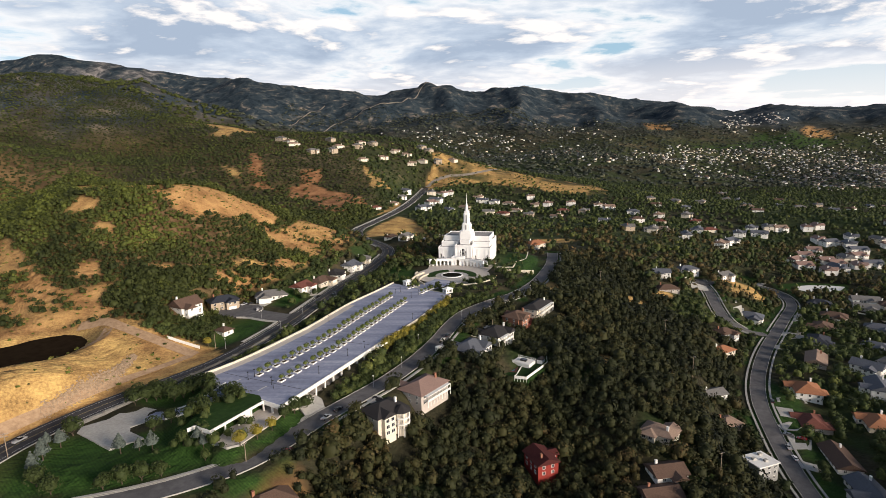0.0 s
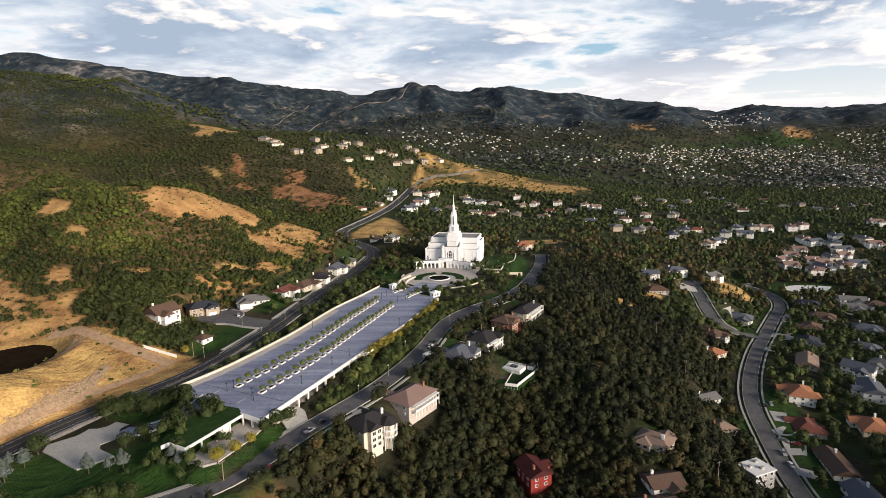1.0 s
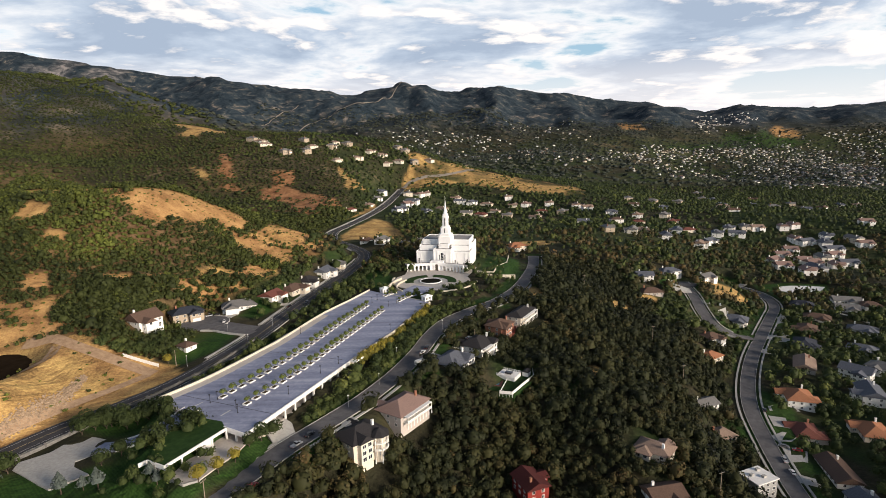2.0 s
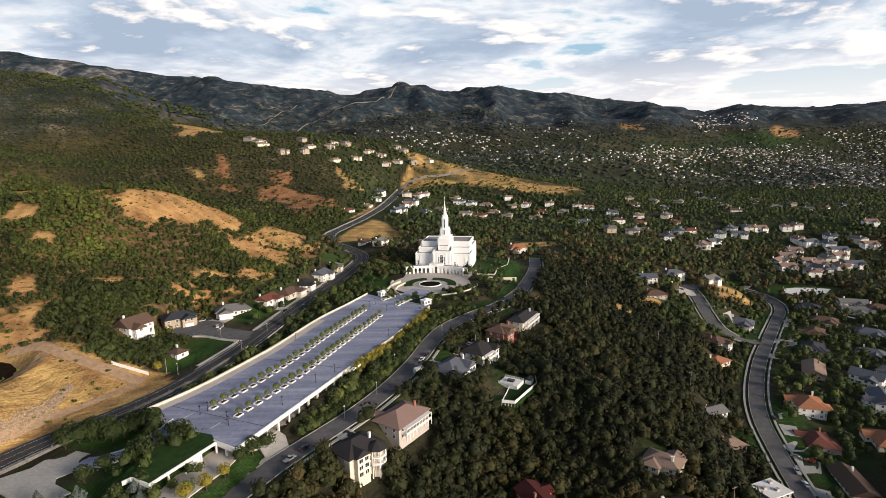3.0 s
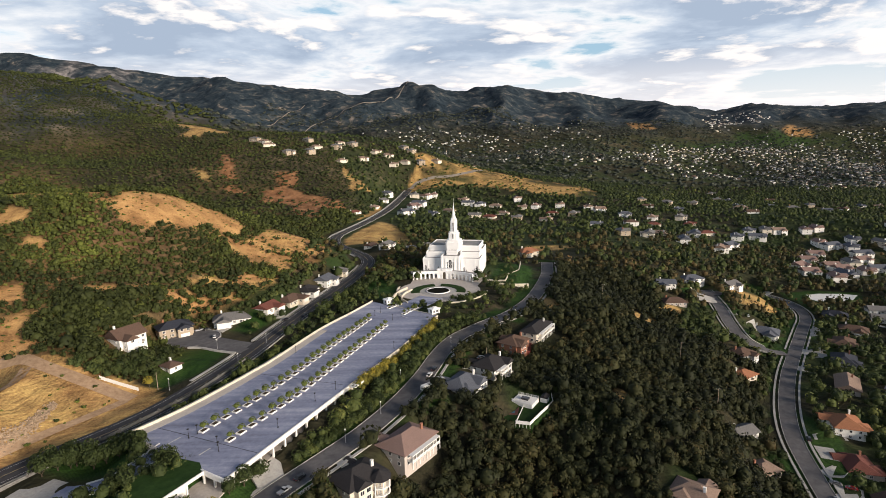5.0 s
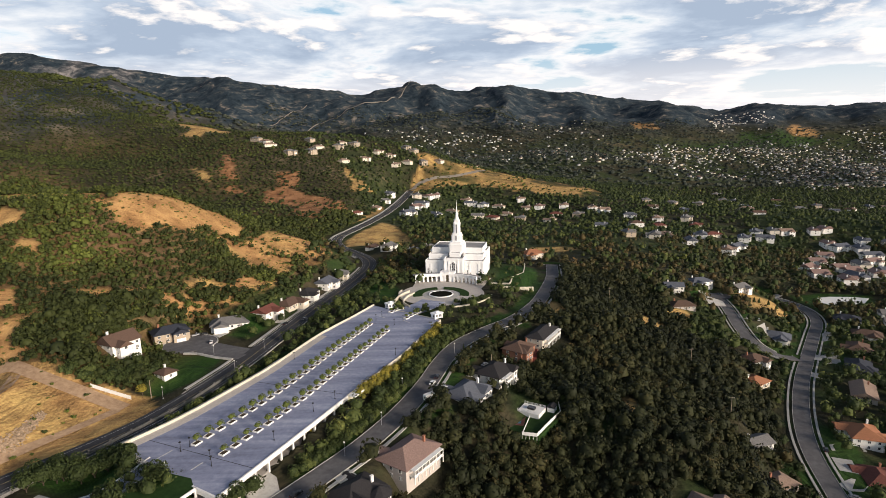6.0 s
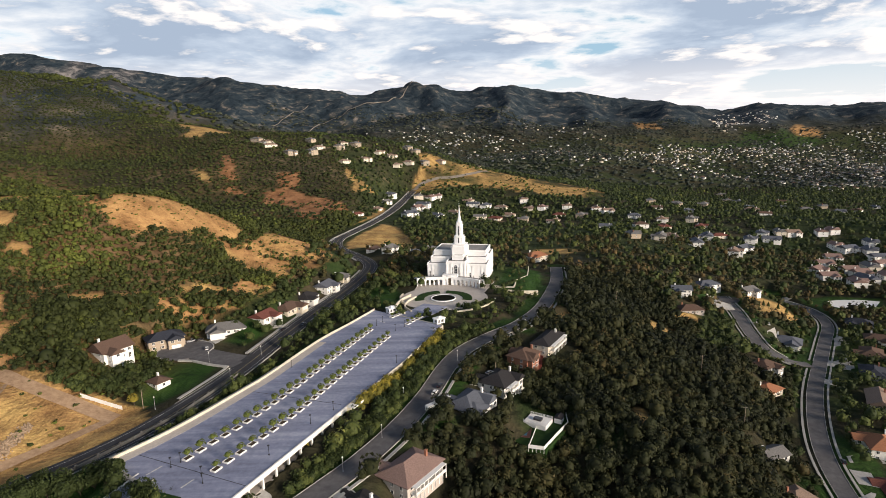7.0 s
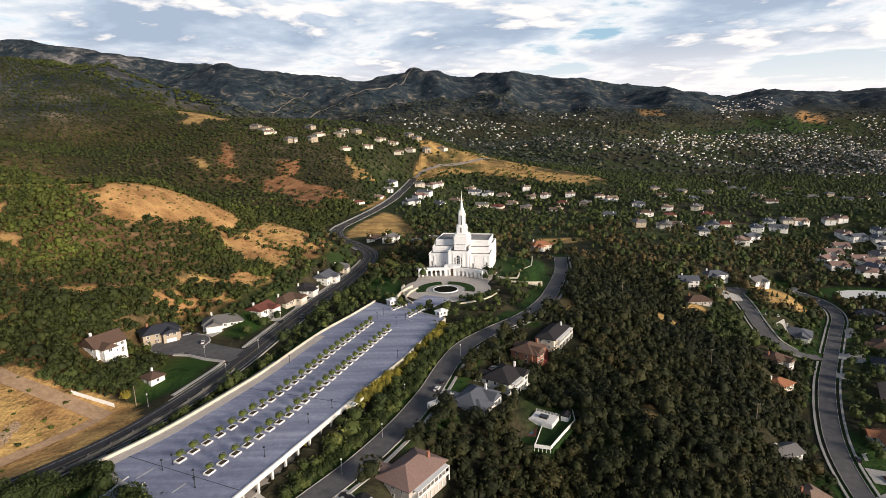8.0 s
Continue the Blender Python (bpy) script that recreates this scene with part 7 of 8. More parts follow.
def make_town_trees():
    x, y = scatter(-110, 760, 190, 760, 5.0)
    keep = clear_of(x, y, 0.5) & (west(x, y) < 0.4) & (wood_amount(x, y) < 0.5) & (blots(x, y, SAND, 0.3, 25) < 0.3)
    keep &= rng.uniform(0, 1, x.shape) < np.where(y > 540, 0.34, np.where(x > 150, 0.72, 0.6)) + 0.5 * fractal(x, y, 60, 3, 71)
    x, y = x[keep], y[keep]
    r = np.where(y > 480, 1.25, np.where(x > 150, 1.15, 1.0)) * np.clip(2.4 * np.exp(rng.normal(0, 0.3, x.shape)), 1.2, 4.4)
    tint = np.clip(rng.normal(0.38, 0.2, x.shape) + 0.2 * fractal(x, y, 50, 3, 74), 0, 1)
    brown = (y > 480) & (rng.uniform(0, 1, x.shape) < 0.55 + 0.5 * fractal(x, y, 70, 3, 75))
    s = brown
    plant("oak_slope", x[s], y[s], r[s], 1.9, np.clip(rng.normal(0.58, 0.22, int(s.sum())), 0, 1), 16, SLOPE_OAK, "browning scrub oak on the slope below the houses", "scrub", 0.52)
    for lo, hi, leaves, size in ((0, 330, 66, 0.31), (330, 480, 38, 0.40), (480, 1000, 15, 0.58)):
        s = (y >= lo) & (y < hi) & ~brown
        plant("town_trees", x[s], y[s], r[s], 2.1, tint[s], leaves, GARDEN, "leafy garden and street trees between houses", "trees", size)
    x, y = scatter(-350, 1400, 760, 1500, 9.3)
    keep = clear_of(x, y, 0.5) & (west(x, y) < 0.4) & (patch(x, y, GRASS_RIDGE, 25, 90) < 0.3)
    keep &= rng.uniform(0, 1, x.shape) < 0.66 + 0.4 * fractal(x, y, 90, 3, 72)
    x, y = x[keep], y[keep]
    plant("town_trees", x, y, rng.uniform(2.2, 4.6, x.shape), 1.7, np.clip(rng.normal(0.30, 0.20, x.shape) + 0.2 * fractal(x, y, 80, 3, 76), 0, 1), 7, GARDEN, "dark trees filling the town beyond the temple", "trees", 0.75, core=0.85)
    x, y = scatter(-1200, 3000, 1500, 3300, 21.0)
    keep = (west(x, y) < 0.6) & (rng.uniform(0, 1, x.shape) < 0.75 + 0.5 * fractal(x, y, 300, 3, 73))
    x, y = x[keep], y[keep]
    plant("town_trees", x, y, rng.uniform(4, 10, x.shape), 0.9, np.clip(rng.normal(0.34, 0.22, x.shape), 0, 1), 5, FAR_LEAF, "distant dark tree cover across the valley town", "trees", 0.9, core=0.9)


def make_tufts():
    """Low sagebrush and weeds on the bare ground."""
    x, y = scatter(-420, -60, 200, 640, 3.4)
    d = bare_hill(x, y)
    keep = clear_of(x, y, 1.0) & (west(x, y) > 0.2) & (rng.uniform(0, 1, x.shape) < 0.42 + 0.5 * fractal(x, y, 30, 3, 57) - 0.25 * inside(x, y, DAM)) & (heights(x, y) > -6) & ~inside(x, y, POND)
    x, y = x[keep], y[keep]
    plant("sagebrush", x, y, rng.uniform(0.4, 1.5, x.shape), 1.1, np.clip(rng.normal(0.68, 0.25, x.shape), 0, 1), 12, SCRUB, "low dry sagebrush and weeds on bare slopes", "scrub", 0.6)


make_tufts()
make_wood()
make_scrub()
make_far_scrub()
make_town_trees()


far_houses()


# ---- single trees ----
def make_tree(r, h, trunk_h, mat, label, leaves=150, leaf=0.26, cone=False, category="tree", tint=0.45):
    """A tree: tapered trunk with limbs, and a crown of many leaf clumps."""
    T = thing("tree", pose(0, 0, 0), label, category)
    bm = bmesh.new()
    tr = 0.06 * r + 0.05
    prism(bm, ring(0, 0, tr, 7), -0.6, trunk_h, ring(0.05, 0.03, tr * 0.7, 7))
    if not cone:
        for i in range(4):
            a = i * 1.7
            d = Vector((math.cos(a), math.sin(a), 1.1)).normalized()
            m = d.to_track_quat("Z", "Y").to_matrix().to_4x4()
            m.translation = (0.05, 0.03, trunk_h * (0.75 + 0.06 * i))
            lo = [m @ Vector((x, y, 0)) for x, y in ring(0, 0, tr * 0.45, 5)]
            hi = [m @ Vector((x, y, r * 0.75)) for x, y in ring(0, 0, tr * 0.18, 5)]
            lo, hi = [bm.verts.new(p) for p in lo], [bm.verts.new(p) for p in hi]
            for k in range(5):
                bm.faces.new((lo[k], lo[(k + 1) % 5], hi[(k + 1) % 5], hi[k]))
    else:
        prism(bm, ring(0, 0, tr * 0.7, 6), trunk_h, h * 0.95, ring(0, 0, 0.03, 6))
    part("trunk", bm, BARK, T)
    me = crowns("crown", np.array([(0.0, 0.0, trunk_h * 0.72)]), r, h - trunk_h * 0.72, tint, leaves, mat, leaf, cone=cone)
    o = new("crown", me)
    o.parent = T
    return T


def set_tree(ob, x, y, s=1.0, z=None):
    z = ground_z(x, y) if z is None else z
    return pose(x, y, z, 0, 0, (x * 37 + y * 91) % 360) @ Matrix.Scale(s, 4)


def stand(maker, spots):
    """The first tree of a kind at the first spot, copies at the others. Spots: x, y, scale."""
    T = maker()
    (x, y, s), rest = spots[0], spots[1:]
    for x2, y2, s2 in rest:
        copy_thing(T, set_tree(T, x2, y2, s2))
    T.matrix_world = set_tree(T, x, y, s)


def shade_tree(k, label="round dark-green shade tree on the lawn"):
    return lambda: make_tree(4.2 + 0.3 * k, 8.0 + 0.4 * k, 1.1, GARDEN, label, 380, 0.20, tint=0.25)


stand(shade_tree(0), [(-152.5, 206, 1.0), (-134, 236, 0.8), (-129, 239, 0.9), (-119, 241, 0.8), (-99, 222, 0.6), (-88, 232, 0.6), (-146, 236, 0.7), (-113, 238, 0.7), (-99, 229.5, 0.7), (-141, 231, 0.9), (-132.6, 237.4, 1.0), (-123.3, 239.7, 0.9), (-117.6, 246, 0.9), (-143.8, 240, 0.8), (-131, 243, 0.85), (-103.7, 217.5, 0.9), (-95, 228.5, 0.9), (-121, 209, 0.8), (-66.5, 222, 0.9), (-148, 318, 0.8), (-152, 326, 0.8), (-143, 328, 0.6), (-146, 336, 0.7), (-140, 313, 0.6)])
stand(shade_tree(1), [(-137.7, 234.6, 0.9), (-126, 236.5, 1.0), (-122, 246, 0.9), (-108, 235.5, 0.8), (-116, 213.5, 0.8), (-92, 226, 0.7), (-108, 215, 0.8), (-138.7, 243, 0.8), (-112, 243, 0.8), (-63.5, 228, 0.85), (-69, 215.5, 0.7)])
stand(shade_tree(2, "dark spreading tree low on the lawn"), [(-116, 177, 0.8), (-110, 179, 0.8), (-104, 181, 0.7), (-138, 172, 0.8), (-145, 175, 0.9), (-121, 174, 0.7)])
stand(lambda: make_tree(2.6, 5.6, 1.6, GOLD, "bright yellow-green tree beside the garage court", 240, 0.24, tint=0.7), [(-79.6, 193.6, 1.1), (-75, 199.4, 1.05), (-71.4, 206.4, 1.0), (-139, 304, 1.0), (-36, 297, 0.7), (-52, 262, 0.6)])
stand(lambda: make_tree(2.3, 5.8, 1.4, GARDEN, "light green young tree near the garage", 180, 0.26), [(-102.9, 196.5, 1.1), (-91.5, 189.5, 0.9), (-4, 384, 1.0), (8, 393, 0.8)])
stand(lambda: make_tree(2.5, 5.2, 0.7, SPRUCE, "blue-grey spruce on the lawn beside the boulevard", 420, 0.20, True, "spruce", tint=0.75), [(-152.4, 198.5, 1.5), (-153.1, 189.6, 1.7), (-150.7, 181.3, 1.6), (-158, 199, 1.2), (-125.7, 193.2, 1.6), (-119.4, 195, 1.1), (-114.5, 195.4, 1.55), (-97.4, 197.2, 1.2), (-94.6, 195.6, 1.1)])
stand(lambda: make_tree(1.2, 7.0, 0.6, GARDEN, "slim dark columnar cypress", 200, 0.3, True, "cypress", tint=0.08), [(-3.5, 497, 1.0), (27.5, 488, 1.0), (10, 496, 0.6), (34, 488, 0.8), (-9, 500, 0.8), (14, 342, 0.8), (30, 316, 1.0), (33, 314, 0.9), (231, 512, 0.9), (234, 516, 0.9)])
stand(lambda: make_tree(2.2, 6.5, 0.8, GARDEN, "dark green pine by the golden slope", 260, 0.24, True, "pine"), [(262, 506, 1.0), (267, 509, 0.9), (272, 511, 1.0), (277, 512, 0.9), (284, 510, 1.0), (290, 508, 1.0), (296, 506, 0.8), (245, 470, 0.9)])


def make_hedges():
    """Shrub and tree belts that nobody could count: beside the deck, in the temple's gardens, along the boulevard."""
    r = np.random.default_rng(3)

    def belt(line, half, gap, rad, squat, mat, leaves, label, tint=0.4, spread=0.18, leaf=0.3):
        pts = np.array(curve_points(line, gap))
        x = np.repeat(pts[:, 0], 4) + r.uniform(-half, half, 4 * len(pts))
        y = np.repeat(pts[:, 1], 4) + r.uniform(-half, half, 4 * len(pts))
        ok = np.ones(len(x), bool)
        for road, hw in ((ROAD_W, 8.0), (ROAD_M, 6.2)):
            ok &= along(x, y, road)[0] > hw
        for dx, dy in ((0, 0), (1.6, 0), (-1.6, 0), (0, 1.6), (0, -1.6)):
            ok &= ~inside(x + dx, y + dy, LOT)
        x, y = x[ok], y[ok]
        plant("hedge", x, y, r.uniform(*rad, len(x)), squat, np.clip(r.normal(tint, spread, len(x)), 0, 1), leaves, mat, label, "hedge", leaf)
    belt([(-50, 240, 0), (-40, 259, 0), (-29, 281, 0), (-20, 308, 0), (-11, 334, 0), (0, 358, 0), (10, 377, 0), (26, 392, 0)], 3.0, 2.6, (1.5, 2.6), 1.9, GARDEN, 80, "thick dark-green tree belt below the deck's edge", 0.36)
    belt([(-49, 241, 0), (-38, 259, 0), (-27, 279, 0), (-16, 303, 0), (-5, 330, 0), (5, 352, 0), (17, 371, 0), (34, 388, 0)], 2.6, 2.8, (1.4, 2.4), 2.1, GARDEN, 70, "dark-green trees between the deck and the street", 0.4)
    belt([(-35.5, 290, 0), (-29, 304, 0), (-22, 319, 0), (-15, 335, 0), (-7, 354, 0), (1, 374, 0)], 1.9, 2.4, (1.5, 2.5), 2.5, GOLD, 60, "yellowing shrubs along the deck's edge", 0.35, 0.3)
    belt([(-120, 262, 0), (-110, 284, 0), (-99, 312, 0), (-90, 338, 0), (-80, 366, 0), (-68, 394, 0), (-58, 418, 0)], 2.2, 4.5, (0.9, 1.8), 1.5, GARDEN, 50, "dark shrubs on the bank between boulevard and deck", 0.3)
    belt([(-66, 430, 0), (-58, 460, 0), (-52, 490, 0), (-46, 530, 0), (-48, 565, 0)], 6.0, 5.0, (1.8, 3.4), 2.0, GARDEN, 50, "trees in the temple gardens beside the boulevard", 0.32)
    belt([(-32, 480, 0), (-24, 505, 0), (-20, 540, 0), (0, 560, 0), (30, 560, 0), (60, 550, 0)], 6.5, 4.0, (1.8, 3.6), 2.0, GARDEN, 46, "dark trees round the temple", 0.26)
    belt([(56, 470, 0), (62, 490, 0), (66, 515, 0), (72, 545, 0)], 7.0, 11.0, (1.2, 2.4), 1.9, GARDEN, 50, "trees on the temple's eastern terraces", 0.36)
    belt([(16, 424, 0), (28, 428, 0), (36, 436, 0)], 3.0, 2.4, (1.2, 2.0), 1.9, GARDEN, 70, "dark trees inside the plaza's terrace wall", 0.22)
    belt([(14, 408, 0), (30, 408, 0), (46, 420, 0), (58, 440, 0)], 4.0, 3.4, (0.8, 1.5), 1.9, GARDEN, 60, "dark trees below the terrace wall", 0.3)
    belt([(-176, 330, 0), (-182, 345, 0), (-178, 362, 0), (-172, 385, 0), (-160, 396, 0), (-142, 408, 0)], 9.0, 2.0, (1.8, 3.2), 1.9, SCRUB, 54, "dark oaks behind the court's houses", 0.22)
    belt([(-172, 306, 0), (-160, 309, 0), (-150, 313, 0), (-147, 326, 0)], 5.0, 1.8, (1.5, 3.0), 2.0, GARDEN, 80, "garden trees behind the white fence", 0.4)
    belt([(-128, 398, 0), (-118, 410, 0), (-112, 420, 0), (-108, 445, 0), (-102, 470, 0), (-98, 498, 0)], 4.0, 4.0, (1.4, 2.6), 1.9, GARDEN, 56, "garden trees behind the boulevard houses", 0.36)


make_hedges()


# ---- planters on the deck ----
PLANTER_ROWS = ([(-90.6, 248.7, 0), (-86.1, 258.5, 0), (-78.4, 274, 0), (-67.4, 302.6, 0), (-55.3, 340.4, 0), (-40.5, 384, 0)], [(-77.8, 241.3, 0), (-73.3, 250.9, 0), (-66.3, 266.1, 0), (-59.8, 281.4, 0), (-48.3, 315.2, 0), (-28.5, 373, 0)])


def even(line, gap):
    """Points at even distances along a smooth curve, with the heading."""
    pts = curve_points(line, 0.5)
    out, run = [], gap
    for a, b in zip(pts, pts[1:]):
        run += np.linalg.norm(b - a)
        if run >= gap:
            out.append((b[0], b[1], math.degrees(math.atan2(b[1] - a[1], b[0] - a[0]))))
            run = 0.0
    return out


def make_planters():
    P = thing("planter", pose(0, 0, 0), "low white concrete planter box on the deck", "planter", "planters on the deck")
    bm = bmesh.new()
    w, d, t = 1.7, 1.25, 0.28
    for a in ((-w, w, -d, -d + t), (-w, w, d - t, d), (-w, -w + t, -d + t, d - t), (w - t, w, -d + t, d - t)):
        box(bm, *a, 0.0, 0.62)
    part("tub", bm, PAINT_WHITE, P, bevel=0.05)
    bm = bmesh.new()
    box(bm, -w + t, w - t, -d + t, d - t, 0.02, 0.5)
    part("soil", bm, BARK, P, "dark planting soil")
    T = make_tree(1.75, 3.5, 1.3, LIME, "small leafy light-green tree in a deck planter", 90, 0.34, tint=0.4)
    T["group"] = "trees in the deck planters"
    first = True
    for row in PLANTER_ROWS:
        for x, y, a in even(row, 5.45):
            k = 0.85 + 0.3 * ((x * 7.3 + y * 3.1) % 1.0)
            m, tm = pose(x, y, 0, 0, 0, a), pose(x, y, 0.5, 0, 0, a * 5) @ Matrix.Scale(k, 4)
            if first:
                P.matrix_world, T.matrix_world, first = m, tm, False
            else:
                copy_thing(P, m)
                copy_thing(T, tm)
    for x, y, a in ((-29.7, 407, 50), (-27, 410.5, 50), (-24.5, 414, 50), (-19.1, 393, 50), (-16.7, 397.5, 50), (-14.1, 401.5, 50), (-11.9, 405.5, 50)):
        copy_thing(P, pose(x, y, 0.02, 0, 0, a))
        copy_thing(T, pose(x, y, 0.52, 0, 0, a * 3) @ Matrix.Scale(0.75, 4))


make_planters()


# ---- gatehouses ----
def gatehouse(x, y, turn):
    G = thing("gatehouse", pose(x, y, 0, 0, 0, turn), "small white arched gatehouse at the deck's end", "gatehouse", "gatehouses")
    for u in (-2.6, 2.6):
        for v in (-1.7, 1.7):
            bm = bmesh.new()
            box(bm, u - 0.4, u + 0.4, v - 0.4, v + 0.4, 0, 3.0)
            part("pillar", bm, WHITE_STONE, G)
    bm = bmesh.new()
    box(bm, -2.4, 2.4, -1.4, 1.4, 0, 2.9)
    part("booth", bm, WHITE_STONE, G)
    for k, (u, v, s) in enumerate(((-1.2, -1.4, 0), (1.2, -1.4, 0), (0, 1.4, 180), (-2.4, 0, -90), (2.4, 0, 90))):
        add_window(G, facing(u, v, 0.9, s), 1.3, 1.5)
    bm = bmesh.new()
    box(bm, -3.4, 3.4, -2.5, 2.5, 3.0, 3.55)
    prism(bm, ring(0, 0, 2.6, 4, math.pi / 4), 3.55, 4.5, ring(0, 0, 0.9, 4, math.pi / 4))
    part("roof", bm, WHITE_STONE, G)


gatehouse(-31, 418, 38)
gatehouse(0, 393, 38)


# ---- lamps and posts ----
METAL_DARK = surface("dark_metal", (0.03, 0.03, 0.032), (0.06, 0.06, 0.062), 3.0, 0.5, 0.5, metal=0.6, relief=0.05, stain=0.1)
METAL_PALE = surface("galvanised_steel", (0.32, 0.33, 0.34), (0.46, 0.46, 0.47), 3.0, 0.5, 0.5, metal=0.6, relief=0.05, stain=0.15)
WOOD_POLE = surface("weathered_pole", (0.20, 0.16, 0.12), (0.34, 0.28, 0.22), 3.0, 0.9, 0.2, relief=0.3, stain=0.25)
LAMP_HEAD = surface("lamp_glass", (0.55, 0.55, 0.52), (0.7, 0.7, 0.66), 3.0, 0.3, 0.5, relief=0.05, stain=0.0)


def make_lamp(h, label, group, globe, mat):
    L = thing("street_lamp", pose(0, 0, 0), label, "street lamp", group)
    bm = bmesh.new()
    prism(bm, ring(0, 0, 0.22, 8), 0, 0.5)
    part("base", bm, mat, L)
    bm = bmesh.new()
    prism(bm, ring(0, 0, 0.11, 8), 0.4, h, ring(0, 0, 0.07, 8))
    part("pole", bm, mat, L)
    bm = bmesh.new()
    if globe:
        prism(bm, ring(0, 0, 0.16, 8), h, h + 0.35, ring(0, 0, 0.34, 8))
        prism(bm, ring(0, 0, 0.34, 8), h + 0.35, h + 0.7, ring(0, 0, 0.1, 8))
    else:
        box(bm, -0.35, 0.35, -0.3, 0.3, h, h + 0.3)
    part("lamp_head", bm, LAMP_HEAD if globe else mat, L)
    return L


def set_lamps(L, spots):
    for k, (x, y, z) in enumerate(spots):
        z = ground_z(x, y) if z is None else z
        if k:
            copy_thing(L, pose(x, y, z))
        else:
            L.matrix_world = pose(x, y, z)


set_lamps(make_lamp(5.5, "pale street lamp with a small lantern head", "street lamps", True, METAL_PALE), [(-36, 249.7, None), (-17, 302, None), (51.9, 388, None), (-24, 271, None), (9, 342, None), (62, 402, None), (-122, 347, None), (-126, 297, None), (-97, 355, None), (-103, 325, None)])
set_lamps(make_lamp(3.6, "dark square light post on the deck", "deck light posts", False, METAL_DARK), [(-94, 244, 0), (-92, 247, 0), (-81, 238, 0), (-79, 234, 0), (-62, 250, 0), (-52, 272, 0), (-45, 283, 0), (-22, 332, 0), (-74, 330, 0), (-35, 398, 0), (-21, 388, 0), (-38, 391, 0), (-26, 381, 0)])


def utility_pole(x, y, h, arms, label, z=None, turn=0.0):
    z = ground_z(x, y) if z is None else z
    U = thing("utility_pole", pose(x, y, z, 0, 0, turn), label, "utility pole", "utility poles")
    bm = bmesh.new()
    prism(bm, ring(0, 0, 0.2, 8), -0.8, h, ring(0, 0, 0.12, 8))
    part("pole", bm, WOOD_POLE, U)
    for k in range(arms):
        zz = h - 0.5 - 1.1 * k
        bm = bmesh.new()
        box(bm, -1.3, 1.3, -0.07, 0.07, zz - 0.08, zz + 0.08)
        arm = part("crossarm", bm, WOOD_POLE, U)
        for u in (-1.15, -0.4, 0.4, 1.15):
            bm = bmesh.new()
            prism(bm, ring(u, 0, 0.07, 6), zz + 0.08, zz + 0.34)
            part("insulator", bm, METAL_PALE, arm)
    return Vector((x, y, z + h - 0.3))


def wire(a, b, sag, shift=0.0, label="thin dark power line between poles"):
    cu = bpy.data.curves.new("power_line", "CURVE")
    cu.dimensions, cu.bevel_depth, cu.bevel_resolution = "3D", 0.035, 0
    sp = cu.splines.new("POLY")
    n = 14
    sp.points.add(n - 1)
    side = Vector((-(b - a).y, (b - a).x, 0)).normalized() * shift
    for i in range(n):
        u = i / (n - 1)
        p = a.lerp(b, u) + side - Vector((0, 0, 4 * sag * u * (1 - u)))
        sp.points[i].co = (*p, 1)
    cu.materials.append(METAL_DARK)
    return tagged(new("power_line", cu), label, "power line", "power lines")


p1 = utility_pole(-168, 191.5, 15, 2, "tall pale wooden pole with crossarms and insulators", -12.0, 20)
p2 = utility_pole(-76, 189, 15, 1, "tall wooden pole at the street's edge", -16.0, 70)
p3 = utility_pole(-134, 302, 9, 0, "wooden pole by the yellow tree")
q1 = utility_pole(148, 362, 13, 1, "wooden pole rising out of the wood", None, 0)
q2 = utility_pole(147, 315, 13, 1, "wooden pole rising out of the wood", None, 0)
q3 = utility_pole(116, 216, 13, 1, "wooden pole rising out of the wood", None, 20)
q0 = utility_pole(128, 452, 12, 1, "wooden pole rising out of the wood", None, 0)
utility_pole(28, 333, 9, 0, "slim dark pole beside a house")
for a, b in ((q0, q1), (q1, q2), (q2, q3)):
    for s in (-1.1, 0.0, 1.1):
        wire(a, b, 2.0, s)
wire(p2, Vector((30, 170, -22)), 3.0)


# ---- cars ----
CAR_GLASS = surface("car_glass", (0.012, 0.014, 0.016), (0.022, 0.025, 0.028), 0.5, 0.08, 0.6, relief=0.0, stain=0.0)
RUBBER = surface("tyre_rubber", (0.012, 0.012, 0.012), (0.022, 0.022, 0.022), 4.0, 0.9, 0.2, relief=0.1, stain=0.1)
LAMP_RED = surface("tail_lamp", (0.25, 0.01, 0.01), (0.35, 0.02, 0.02), 4.0, 0.3, 0.5, relief=0.0, stain=0.0)
CAR_PAINT = {k: surface("paint_" + k, tuple(v * 0.9 for v in c), c, 0.5, 0.25, 0.6, relief=0.0, stain=0.03) for k, c in dict(white=(0.72, 0.72, 0.71), black=(0.018, 0.018, 0.02), silver=(0.38, 0.39, 0.40), red=(0.20, 0.018, 0.020), grey=(0.12, 0.125, 0.13), blue=(0.03, 0.05, 0.10)).items()}


